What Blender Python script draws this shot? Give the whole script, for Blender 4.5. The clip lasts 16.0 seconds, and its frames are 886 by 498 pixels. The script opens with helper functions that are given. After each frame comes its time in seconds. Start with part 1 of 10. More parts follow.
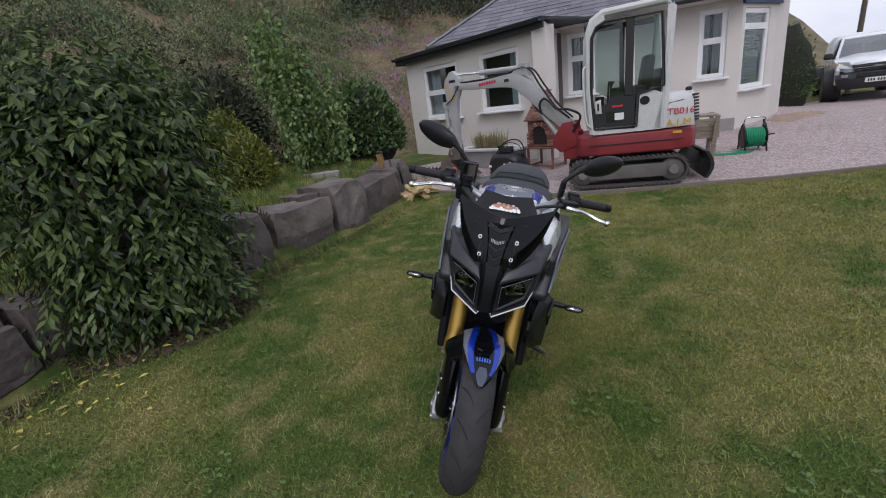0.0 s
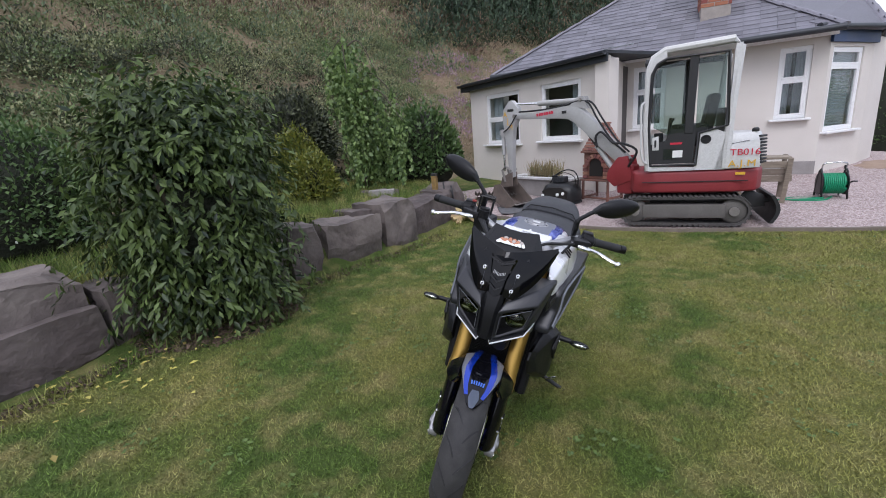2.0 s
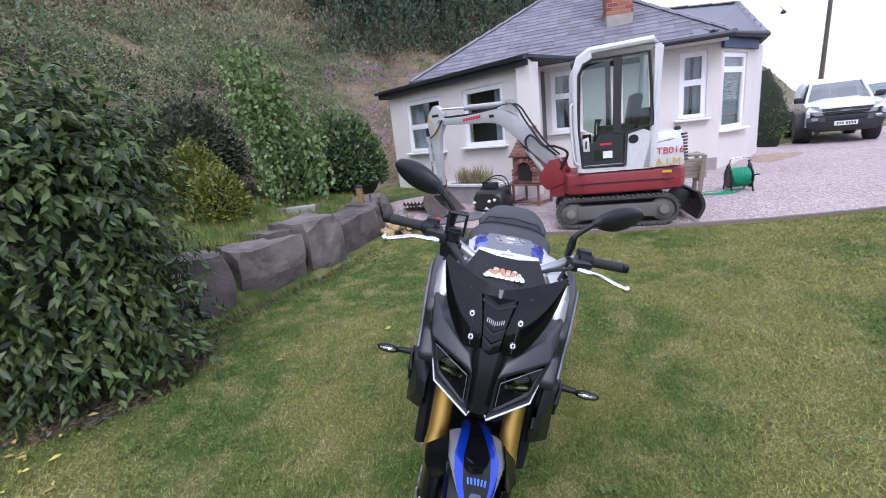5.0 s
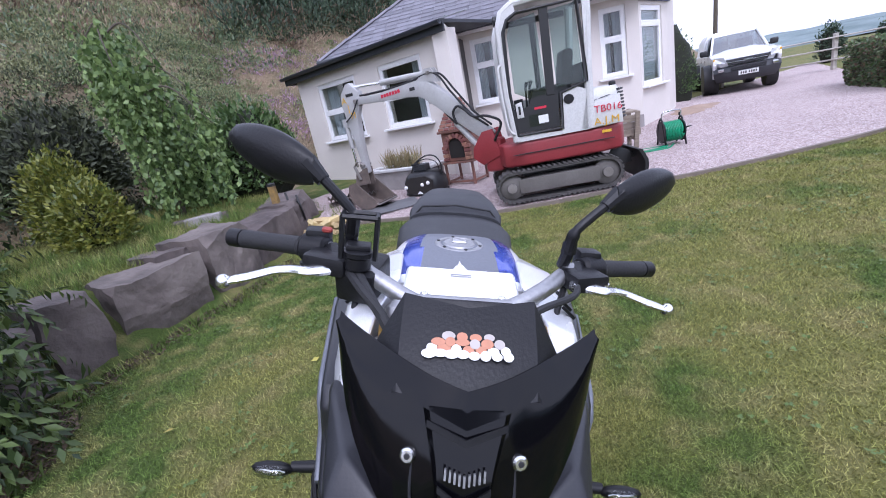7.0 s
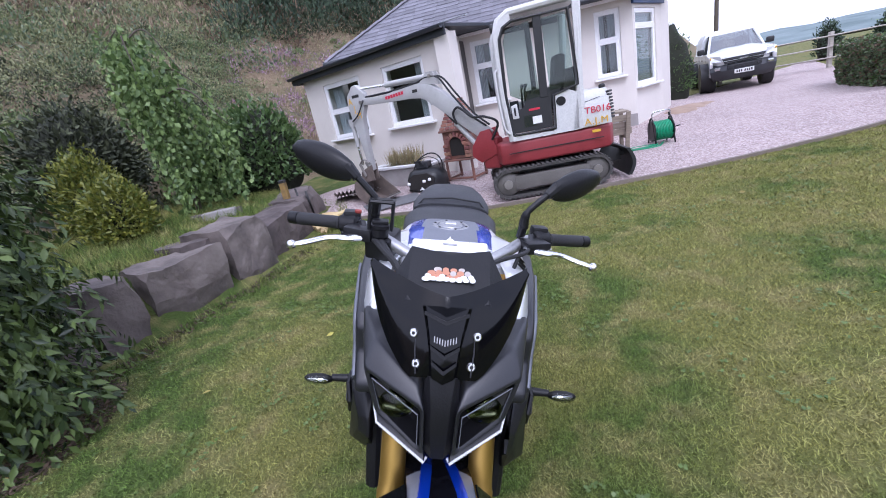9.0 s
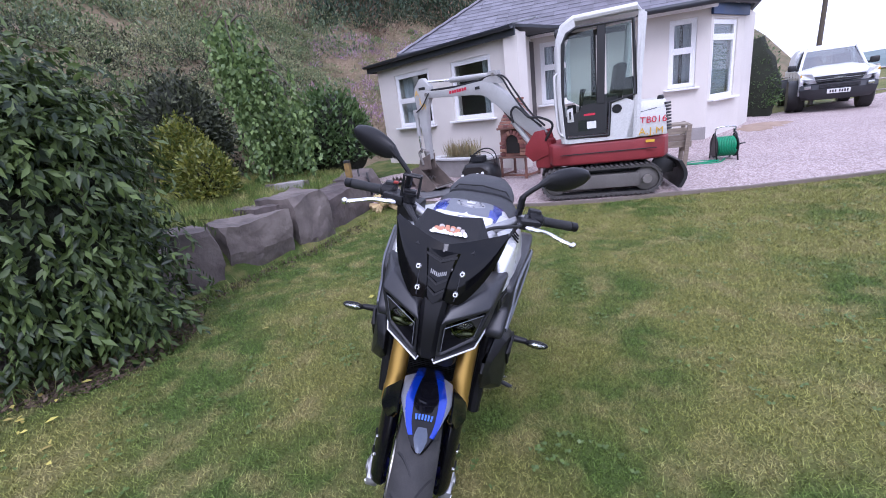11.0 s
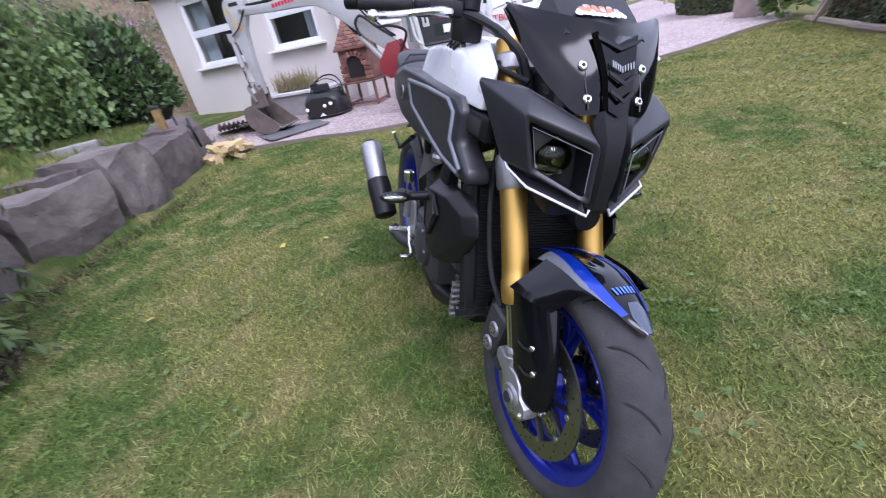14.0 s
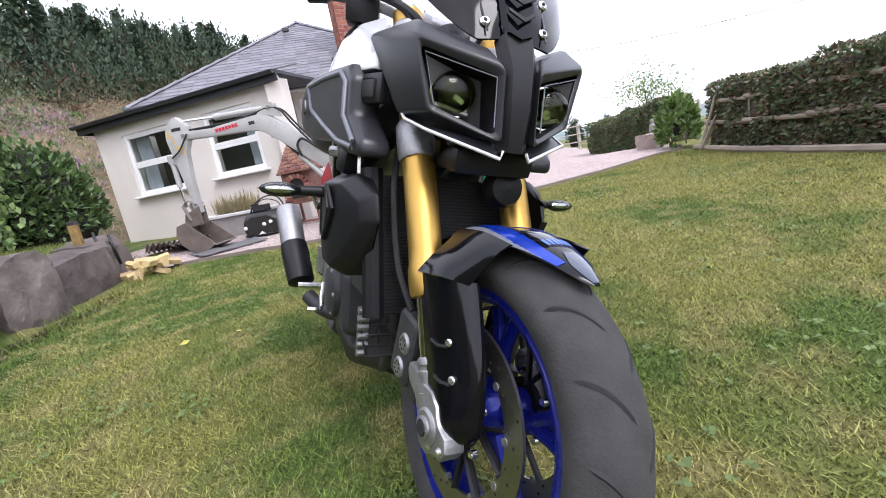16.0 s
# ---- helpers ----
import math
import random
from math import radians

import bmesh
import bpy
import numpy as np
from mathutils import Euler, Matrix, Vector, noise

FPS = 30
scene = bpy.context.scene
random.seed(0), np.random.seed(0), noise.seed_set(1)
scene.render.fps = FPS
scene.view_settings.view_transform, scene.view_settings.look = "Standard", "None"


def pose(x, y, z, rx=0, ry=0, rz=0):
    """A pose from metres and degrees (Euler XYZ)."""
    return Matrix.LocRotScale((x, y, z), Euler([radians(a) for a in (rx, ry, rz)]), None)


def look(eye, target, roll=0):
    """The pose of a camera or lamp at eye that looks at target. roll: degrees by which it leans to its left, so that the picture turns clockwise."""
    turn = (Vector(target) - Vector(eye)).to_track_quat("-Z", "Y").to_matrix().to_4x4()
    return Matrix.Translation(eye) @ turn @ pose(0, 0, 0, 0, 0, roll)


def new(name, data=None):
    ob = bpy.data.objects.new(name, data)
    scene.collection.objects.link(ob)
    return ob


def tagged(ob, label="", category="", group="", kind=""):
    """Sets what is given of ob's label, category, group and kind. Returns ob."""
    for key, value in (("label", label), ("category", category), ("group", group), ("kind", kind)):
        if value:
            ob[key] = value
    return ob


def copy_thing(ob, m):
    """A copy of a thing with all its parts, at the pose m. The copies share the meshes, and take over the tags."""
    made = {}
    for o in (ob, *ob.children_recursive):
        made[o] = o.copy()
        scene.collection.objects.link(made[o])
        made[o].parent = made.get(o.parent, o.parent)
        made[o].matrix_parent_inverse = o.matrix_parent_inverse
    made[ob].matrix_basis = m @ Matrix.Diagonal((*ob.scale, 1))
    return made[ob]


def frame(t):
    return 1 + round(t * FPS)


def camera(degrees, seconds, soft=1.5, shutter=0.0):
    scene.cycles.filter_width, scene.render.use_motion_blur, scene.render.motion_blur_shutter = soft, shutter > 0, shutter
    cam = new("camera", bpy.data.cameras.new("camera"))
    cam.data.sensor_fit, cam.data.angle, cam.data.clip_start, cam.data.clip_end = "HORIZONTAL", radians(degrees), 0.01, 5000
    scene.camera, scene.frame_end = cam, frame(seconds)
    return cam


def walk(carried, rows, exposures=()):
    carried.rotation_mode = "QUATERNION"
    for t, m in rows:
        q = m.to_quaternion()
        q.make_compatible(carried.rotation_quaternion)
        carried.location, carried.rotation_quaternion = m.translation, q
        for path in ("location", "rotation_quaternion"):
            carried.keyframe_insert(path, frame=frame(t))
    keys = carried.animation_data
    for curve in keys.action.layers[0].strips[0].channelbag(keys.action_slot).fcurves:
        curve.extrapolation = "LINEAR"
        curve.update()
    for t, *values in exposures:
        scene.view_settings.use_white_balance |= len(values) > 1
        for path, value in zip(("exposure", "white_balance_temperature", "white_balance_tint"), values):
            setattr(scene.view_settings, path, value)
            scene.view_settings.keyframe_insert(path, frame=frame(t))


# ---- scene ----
cam = camera(91.0, 16.0, soft=0.95, shutter=0.3)
PATH = [
    (0, (0.156, 0.077, 1.388), (-0.397, 1.892, 0.758), -7.57),
    (0.5, (0.285, 0.089, 1.387), (-0.373, 1.876, 0.776), -5.47),
    (1, (0.335, 0.042, 1.413), (-0.438, 1.790, 0.823), -4.17),
    (1.5, (0.347, 0.025, 1.425), (-0.452, 1.775, 0.877), -4.62),
    (2, (0.353, 0.030, 1.425), (-0.442, 1.792, 0.912), -4.60),
    (2.5, (0.361, 0.058, 1.410), (-0.418, 1.833, 0.921), -4.88),
    (3, (0.375, 0.067, 1.423), (-0.385, 1.856, 0.955), -5.34),
    (3.2, (0.383, 0.084, 1.419), (-0.379, 1.876, 0.960), -5.20),
    (5.3, (0.036, 0.502, 1.394), (-0.347, 2.399, 0.889), -7.28),
    (5.5, (0.028, 0.545, 1.394), (-0.294, 2.460, 0.916), -7.89),
    (6, (0.015, 0.663, 1.375), (-0.188, 2.600, 0.921), -8.01),
    (6.5, (0.016, 0.875, 1.339), (-0.145, 2.801, 0.825), -9.94),
    (7, (0.001, 1.065, 1.296), (-0.211, 2.958, 0.687), -11.71),
    (7.5, (-0.001, 1.114, 1.273), (-0.221, 2.970, 0.561), -11.41),
    (8, (-0.003, 1.092, 1.281), (-0.216, 2.926, 0.511), -10.32),
    (8.5, (0.020, 0.965, 1.318), (-0.189, 2.827, 0.617), -9.76),
    (9, (0.051, 0.708, 1.350), (-0.174, 2.596, 0.729), -11.82),
    (9.5, (0.096, 0.524, 1.385), (-0.200, 2.414, 0.801), -10.38),
    (10, (0.202, 0.451, 1.371), (-0.211, 2.326, 0.810), -7.59),
    (10.2, (0.251, 0.426, 1.358), (-0.219, 2.287, 0.795), -6.72),
    (12.3, (-0.054, 0.347, 1.343), (-0.428, 2.196, 0.680), -10.26),
    (12.5, (-0.127, 0.371, 1.315), (-0.433, 2.235, 0.658), -9.68),
    (13, (-0.306, 0.483, 1.207), (-0.500, 2.343, 0.498), -9.80),
    (13.5, (-0.448, 0.603, 1.140), (-0.507, 2.421, 0.308), -11.58),
    (14, (-0.532, 0.694, 1.074), (-0.285, 2.450, 0.149), -11.97),
    (14.5, (-0.554, 0.768, 0.888), (-0.045, 2.543, 0.119), -6.64),
    (15, (-0.476, 0.759, 0.758), (0.164, 2.552, 0.148), -10.65),
    (15.5, (-0.476, 0.755, 0.726), (0.146, 2.593, 0.240), -11.14),
    (16, (-0.474, 0.771, 0.716), (0.139, 2.631, 0.310), -10.87),
]
walk(cam, [(t, look(eye, target, roll)) for t, eye, target, roll in PATH],
     exposures=((0.0, -0.08, 5950, 16), (1.0, 0.14, 5900, 16), (2.0, 0.38, 5850, 16), (3.2, 0.6, 5800, 17), (5.3, 0.80, 5480, 22), (10.2, 0.82, 5400, 25), (12.3, 0.81, 5270, 31), (14.0, 1.02, 5480, 25), (15.0, 1.13, 5850, 20), (16.0, 1.22, 6050, 17)))

# ---- world and light: an overcast summer afternoon ----
world = bpy.data.worlds.new("world")
scene.world = world
world.use_nodes = True
wn, wl = world.node_tree.nodes, world.node_tree.links
wn.clear()
sky = wn.new("ShaderNodeTexSky")
sky.sky_type, sky.sun_disc = "NISHITA", False
sky.sun_elevation, sky.sun_rotation = radians(48), radians(200)
sky.dust_density = 4.0
sky_dim = wn.new("ShaderNodeVectorMath")
sky_dim.operation = "SCALE"
sky_dim.inputs["Scale"].default_value = 0.10
wl.new(sky.outputs[0], sky_dim.inputs[0])
cloud = wn.new("ShaderNodeTexNoise")
cloud.inputs["Scale"].default_value, cloud.inputs["Detail"].default_value = 2.2, 6.0
cloud.inputs["Roughness"].default_value = 0.55
wtc, wmap = wn.new("ShaderNodeTexCoord"), wn.new("ShaderNodeMapping")
wmap.inputs["Scale"].default_value = (1, 1, 3.5)
wl.new(wtc.outputs["Generated"], wmap.inputs[0])
wl.new(wmap.outputs[0], cloud.inputs["Vector"])
ramp = wn.new("ShaderNodeValToRGB")
ramp.color_ramp.elements[0].position, ramp.color_ramp.elements[0].color = 0.36, (0.78, 0.82, 0.90, 1)
ramp.color_ramp.elements[1].position, ramp.color_ramp.elements[1].color = 0.60, (1.0, 1.0, 1.0, 1)
wl.new(cloud.outputs["Fac"], ramp.inputs[0])
wmix = wn.new("ShaderNodeMix")
wmix.data_type = "RGBA"
wmix.inputs["Factor"].default_value = 0.86
wl.new(sky_dim.outputs[0], wmix.inputs[6])
wl.new(ramp.outputs[0], wmix.inputs[7])
bg, wout = wn.new("ShaderNodeBackground"), wn.new("ShaderNodeOutputWorld")
bg.inputs["Strength"].default_value = 1.05
wl.new(wmix.outputs[2], bg.inputs["Color"])
wl.new(bg.outputs[0], wout.inputs["Surface"])

sun = new("sun", bpy.data.lights.new("sun", "SUN"))
sun.data.energy, sun.data.angle, sun.data.color = 1.1, radians(25), (1.0, 0.96, 0.90)
sun.matrix_world = look((6, -14, 22), (0, 4, 0))

# ---- tools ----
def material(name, base, rough=0.7, metal=0.0, dark=None, scale=8.0, fine=90.0, bump=0.15, amount=0.5, spec=0.5, coat=0.0, vary=0.0, island=0.0, stretch=None, third=None, distance=0.01):
    """A surface with two scales of variation: broad stains between base and dark, and a fine grain with relief."""
    m = bpy.data.materials.new(name)
    m.use_nodes = True
    n, l = m.node_tree.nodes, m.node_tree.links
    b = n["Principled BSDF"]
    b.inputs["Roughness"].default_value, b.inputs["Metallic"].default_value = rough, metal
    b.inputs["Specular IOR Level"].default_value = spec
    b.inputs["Coat Weight"].default_value = coat
    dark = dark or tuple(c * 0.6 for c in base)
    tc = n.new("ShaderNodeTexCoord")
    src = tc.outputs["Object"]
    if stretch:
        mp = n.new("ShaderNodeMapping")
        mp.inputs["Scale"].default_value = stretch
        l.new(src, mp.inputs[0])
        src = mp.outputs[0]
    big, small = n.new("ShaderNodeTexNoise"), n.new("ShaderNodeTexNoise")
    for tex, s, d in ((big, scale, 5.0), (small, fine, 3.0)):
        tex.inputs["Scale"].default_value, tex.inputs["Detail"].default_value = s, d
        l.new(src, tex.inputs["Vector"])
    r = n.new("ShaderNodeValToRGB")
    r.color_ramp.elements[0].position, r.color_ramp.elements[1].position = 0.5 - 0.22, 0.5 + 0.22
    r.color_ramp.elements[0].color, r.color_ramp.elements[1].color = (*dark, 1), (*base, 1)
    if third:
        e = r.color_ramp.elements.new(0.5)
        e.color = (*third, 1)
    l.new(big.outputs["Fac"], r.inputs[0])
    mixc = n.new("ShaderNodeMix")
    mixc.data_type = "RGBA"
    mixc.inputs["Factor"].default_value = amount
    mixc.inputs[6].default_value = (*base, 1)
    l.new(r.outputs[0], mixc.inputs[7])
    hsv = n.new("ShaderNodeHueSaturation")
    l.new(mixc.outputs[2], hsv.inputs["Color"])
    mr = n.new("ShaderNodeMapRange")
    mr.inputs[3].default_value, mr.inputs[4].default_value = 0.8, 1.2
    l.new(small.outputs["Fac"], mr.inputs[0])
    val = mr.outputs[0]
    for kind, k in (("obj", vary), ("isl", island)):
        if k:
            if kind == "obj":
                rnd = n.new("ShaderNodeObjectInfo").outputs["Random"]
            else:
                rnd = n.new("ShaderNodeNewGeometry").outputs["Random Per Island"]
            m2 = n.new("ShaderNodeMapRange")
            m2.inputs[3].default_value, m2.inputs[4].default_value = 1 - k, 1 + k
            l.new(rnd, m2.inputs[0])
            mul = n.new("ShaderNodeMath")
            mul.operation = "MULTIPLY"
            l.new(val, mul.inputs[0])
            l.new(m2.outputs[0], mul.inputs[1])
            val = mul.outputs[0]
            h2 = n.new("ShaderNodeMapRange")
            h2.inputs[3].default_value, h2.inputs[4].default_value = 0.5 - k * 0.06, 0.5 + k * 0.06
            l.new(rnd, h2.inputs[0])
            l.new(h2.outputs[0], hsv.inputs["Hue"])
    l.new(val, hsv.inputs["Value"])
    l.new(hsv.outputs[0], b.inputs["Base Color"])
    rr = n.new("ShaderNodeMapRange")
    rr.inputs[3].default_value, rr.inputs[4].default_value = max(0.02, rough - 0.12), min(1.0, rough + 0.12)
    l.new(big.outputs["Fac"], rr.inputs[0])
    l.new(rr.outputs[0], b.inputs["Roughness"])
    if bump:
        bp = n.new("ShaderNodeBump")
        bp.inputs["Strength"].default_value, bp.inputs["Distance"].default_value = bump, distance
        l.new(small.outputs["Fac"], bp.inputs["Height"])
        l.new(bp.outputs[0], b.inputs["Normal"])
    return m


def glass_material(name, tint=(0.95, 0.97, 0.97), low=0.05):
    m = bpy.data.materials.new(name)
    m.use_nodes = True
    n, l = m.node_tree.nodes, m.node_tree.links
    out = n["Material Output"]
    gl, tr, mix, lw = n.new("ShaderNodeBsdfGlossy"), n.new("ShaderNodeBsdfTransparent"), n.new("ShaderNodeMixShader"), n.new("ShaderNodeLayerWeight")
    gl.inputs["Roughness"].default_value = 0.02
    tr.inputs["Color"].default_value = (*tint, 1)
    pw, mr = n.new("ShaderNodeMath"), n.new("ShaderNodeMapRange")
    pw.operation = "POWER"
    pw.inputs[1].default_value = 4.0
    mr.inputs[3].default_value, mr.inputs[4].default_value = low, 0.65
    l.new(lw.outputs["Facing"], pw.inputs[0])
    l.new(pw.outputs[0], mr.inputs[0])
    l.new(mr.outputs[0], mix.inputs[0])
    l.new(tr.outputs[0], mix.inputs[1])
    l.new(gl.outputs[0], mix.inputs[2])
    l.new(mix.outputs[0], out.inputs["Surface"])
    return m


def thing(name, m=None, label="", category="", group="", kind=""):
    ob = new(name)
    ob.empty_display_size = 0.1
    if m is not None:
        ob.matrix_world = m
    return tagged(ob, label, category, group, kind)


def part(name, bm, mat, parent=None, label="", smooth=False, m=None):
    """Links a bmesh (or a mesh) as one mesh object under a thing or a part."""
    if isinstance(bm, bpy.types.Mesh):
        me = bm
    else:
        me = bpy.data.meshes.new(name)
        bm.to_mesh(me)
        bm.free()
        if smooth:
            me.shade_smooth()
            if smooth != True:
                me.set_sharp_from_angle(angle=radians(smooth))
        for one in mat if isinstance(mat, (list, tuple)) else [mat]:
            me.materials.append(one)
    ob = new(name, me)
    if parent is not None:
        ob.parent = parent
    if m is not None:
        ob.matrix_local = m
    if label:
        ob["label"] = label
    return ob


def raw_mesh(name, verts, faces, mat, smooth=False, index=None):
    me = bpy.data.meshes.new(name)
    verts, faces = np.asarray(verts, dtype=np.float32), np.asarray(faces, dtype=np.int32)
    k = faces.shape[1]
    me.vertices.add(len(verts))
    me.vertices.foreach_set("co", verts.ravel())
    me.loops.add(faces.size)
    me.loops.foreach_set("vertex_index", faces.ravel())
    me.polygons.add(len(faces))
    me.polygons.foreach_set("loop_start", np.arange(0, faces.size, k, dtype=np.int32))
    if index is not None:
        me.polygons.foreach_set("material_index", np.asarray(index, dtype=np.int32))
    for one in mat if isinstance(mat, (list, tuple)) else [mat]:
        me.materials.append(one)
    me.update(calc_edges=True)
    me.validate()
    if smooth:
        me.shade_smooth()
    return me


def box(sx, sy, sz, c=(0, 0, 0), bevel=0.0, seg=2, rot=None, taper=1.0, bm=None):
    """A box of those sizes about its centre, with rounded edges; taper scales its top."""
    own = bmesh.new()
    bmesh.ops.create_cube(own, size=1.0)
    for v in own.verts:
        k = taper if v.co.z > 0 else 1.0
        v.co = Vector((v.co.x * sx * k, v.co.y * sy * k, v.co.z * sz))
    if bevel:
        bmesh.ops.bevel(own, geom=own.edges[:], offset=bevel, segments=seg, profile=0.6, affect="EDGES")
    if rot is not None:
        bmesh.ops.rotate(own, verts=own.verts, matrix=Euler([radians(a) for a in rot]).to_matrix())
    bmesh.ops.translate(own, verts=own.verts, vec=c)
    return join(bm, own) if bm else own


def join(bm, other):
    me = bpy.data.meshes.new("tmp")
    other.to_mesh(me)
    other.free()
    bm.from_mesh(me)
    bpy.data.meshes.remove(me)
    return bm


def loft(rings, caps=True, closed=True):
    """A skin over rings of points, all of the same count."""
    bm = bmesh.new()
    rows = [[bm.verts.new(p) for p in ring] for ring in rings]
    n = len(rows[0])
    for a, b in zip(rows, rows[1:]):
        for i in range(n if closed else n - 1):
            j = (i + 1) % n
            bm.faces.new((a[i], a[j], b[j], b[i]))
    if caps and closed:
        bm.faces.new(rows[0][::-1])
        bm.faces.new(rows[-1])
    bmesh.ops.recalc_face_normals(bm, faces=bm.faces)
    return bm


def tube(points, r, n=10, bm=None, flat=1.0, closed=False):
    """A round bar along points; r may be one radius or one per point."""
    pts = [Vector(p) for p in points]
    rs = r if isinstance(r, (list, tuple)) else [r] * len(pts)
    rings, up = [], Vector((0, 0, 1))
    for i, p in enumerate(pts):
        d = (pts[min(i + 1, len(pts) - 1)] - pts[max(i - 1, 0)]).normalized()
        if abs(d.dot(up)) > 0.97:
            up = Vector((1, 0, 0)) if abs(d.x) < 0.9 else Vector((0, 1, 0))
        a = d.cross(up).normalized()
        b = a.cross(d).normalized()
        up = b
        rings.append([p + rs[i] * (math.cos(2 * math.pi * k / n) * a + flat * math.sin(2 * math.pi * k / n) * b) for k in range(n)])
    own = loft(rings)
    return join(bm, own) if bm else own


def curve_pts(points, steps=6):
    """A smooth line (Catmull-Rom) through points."""
    p = [Vector(q) for q in points]
    p = [2 * p[0] - p[1]] + p + [2 * p[-1] - p[-2]]
    out = []
    for i in range(1, len(p) - 2):
        for s in range(steps):
            t = s / steps
            out.append(0.5 * ((2 * p[i]) + (p[i + 1] - p[i - 1]) * t + (2 * p[i - 1] - 5 * p[i] + 4 * p[i + 1] - p[i + 2]) * t * t + (3 * p[i] - p[i - 1] - 3 * p[i + 1] + p[i + 2]) * t ** 3))
    return out + [p[-2]]


def lathe(profile, n=32, axis="z", c=(0, 0, 0), bm=None):
    """A turned body from (radius, height) pairs."""
    rings = []
    for r, h in profile:
        ring = []
        for k in range(n):
            a = 2 * math.pi * k / n
            x, y = r * math.cos(a), r * math.sin(a)
            q = {"z": (x, y, h), "y": (x, h, y), "x": (h, x, y)}[axis]
            ring.append((q[0] + c[0], q[1] + c[1], q[2] + c[2]))
        rings.append(ring)
    own = loft(rings)
    return join(bm, own) if bm else own


def plate(outline, t, axis="y", at=0.0, bevel=0.0, bm=None, seg=2):
    """A flat plate from a 2D outline, t thick along the axis about at."""
    def put(a, b, h):
        return {"y": (a, h, b), "x": (h, a, b), "z": (a, b, h)}[axis]
    own = loft([[put(a, b, at - t / 2) for a, b in outline], [put(a, b, at + t / 2) for a, b in outline]])
    if bevel:
        edges = [e for e in own.edges if e.calc_face_angle(0) > 0.6]
        bmesh.ops.bevel(own, geom=edges, offset=bevel, segments=seg, profile=0.6, affect="EDGES")
    return join(bm, own) if bm else own


def words(text, size, mat, m, parent, name="lettering", depth=0.002, label="", spacing=1.0):
    cu = bpy.data.curves.new(name, "FONT")
    cu.body, cu.size, cu.extrude, cu.align_x, cu.align_y = text, size, depth, "CENTER", "CENTER"
    cu.space_character = spacing
    tmp = new("tmp_text", cu)
    deps = bpy.context.evaluated_depsgraph_get()
    me = bpy.data.meshes.new_from_object(tmp.evaluated_get(deps))
    bpy.data.objects.remove(tmp)
    bpy.data.curves.remove(cu)
    me.materials.clear()
    me.materials.append(mat)
    ob = new(name, me)
    ob.parent = parent
    ob.matrix_local = m
    if label:
        ob["label"] = label
    return ob


def islands(bm):
    """The separate pieces of a bmesh, each as a bmesh of its own, largest first."""
    seen, out = set(), []
    for start in bm.verts:
        if start in seen:
            continue
        stack, group = [start], []
        seen.add(start)
        while stack:
            v = stack.pop()
            group.append(v)
            for e in v.link_edges:
                w = e.other_vert(v)
                if w not in seen:
                    seen.add(w)
                    stack.append(w)
        own = bmesh.new()
        made = {v: own.verts.new(v.co) for v in group}
        for f in {f for v in group for f in v.link_faces}:
            own.faces.new([made[v] for v in f.verts])
        bmesh.ops.recalc_face_normals(own, faces=own.faces)
        out.append(own)
    bm.free()
    return sorted(out, key=lambda b: -len(b.verts))


def fbm(x, y, z=0.0, octaves=4):
    return noise.fractal(Vector((x, y, z)), 0.6, 2.0, octaves)


def seg_dist(px, py, line):
    """Distance to a polyline, with the sign of its side (positive: to the left of its run)."""
    best, side = 1e9, 1.0
    for (ax, ay), (bx, by) in zip(line, line[1:]):
        dx, dy = bx - ax, by - ay
        t = max(0.0, min(1.0, ((px - ax) * dx + (py - ay) * dy) / (dx * dx + dy * dy)))
        d = math.hypot(px - ax - t * dx, py - ay - t * dy)
        if d < best:
            best, side = d, dx * (py - ay) - dy * (px - ax)
    return best if side > 0 else -best


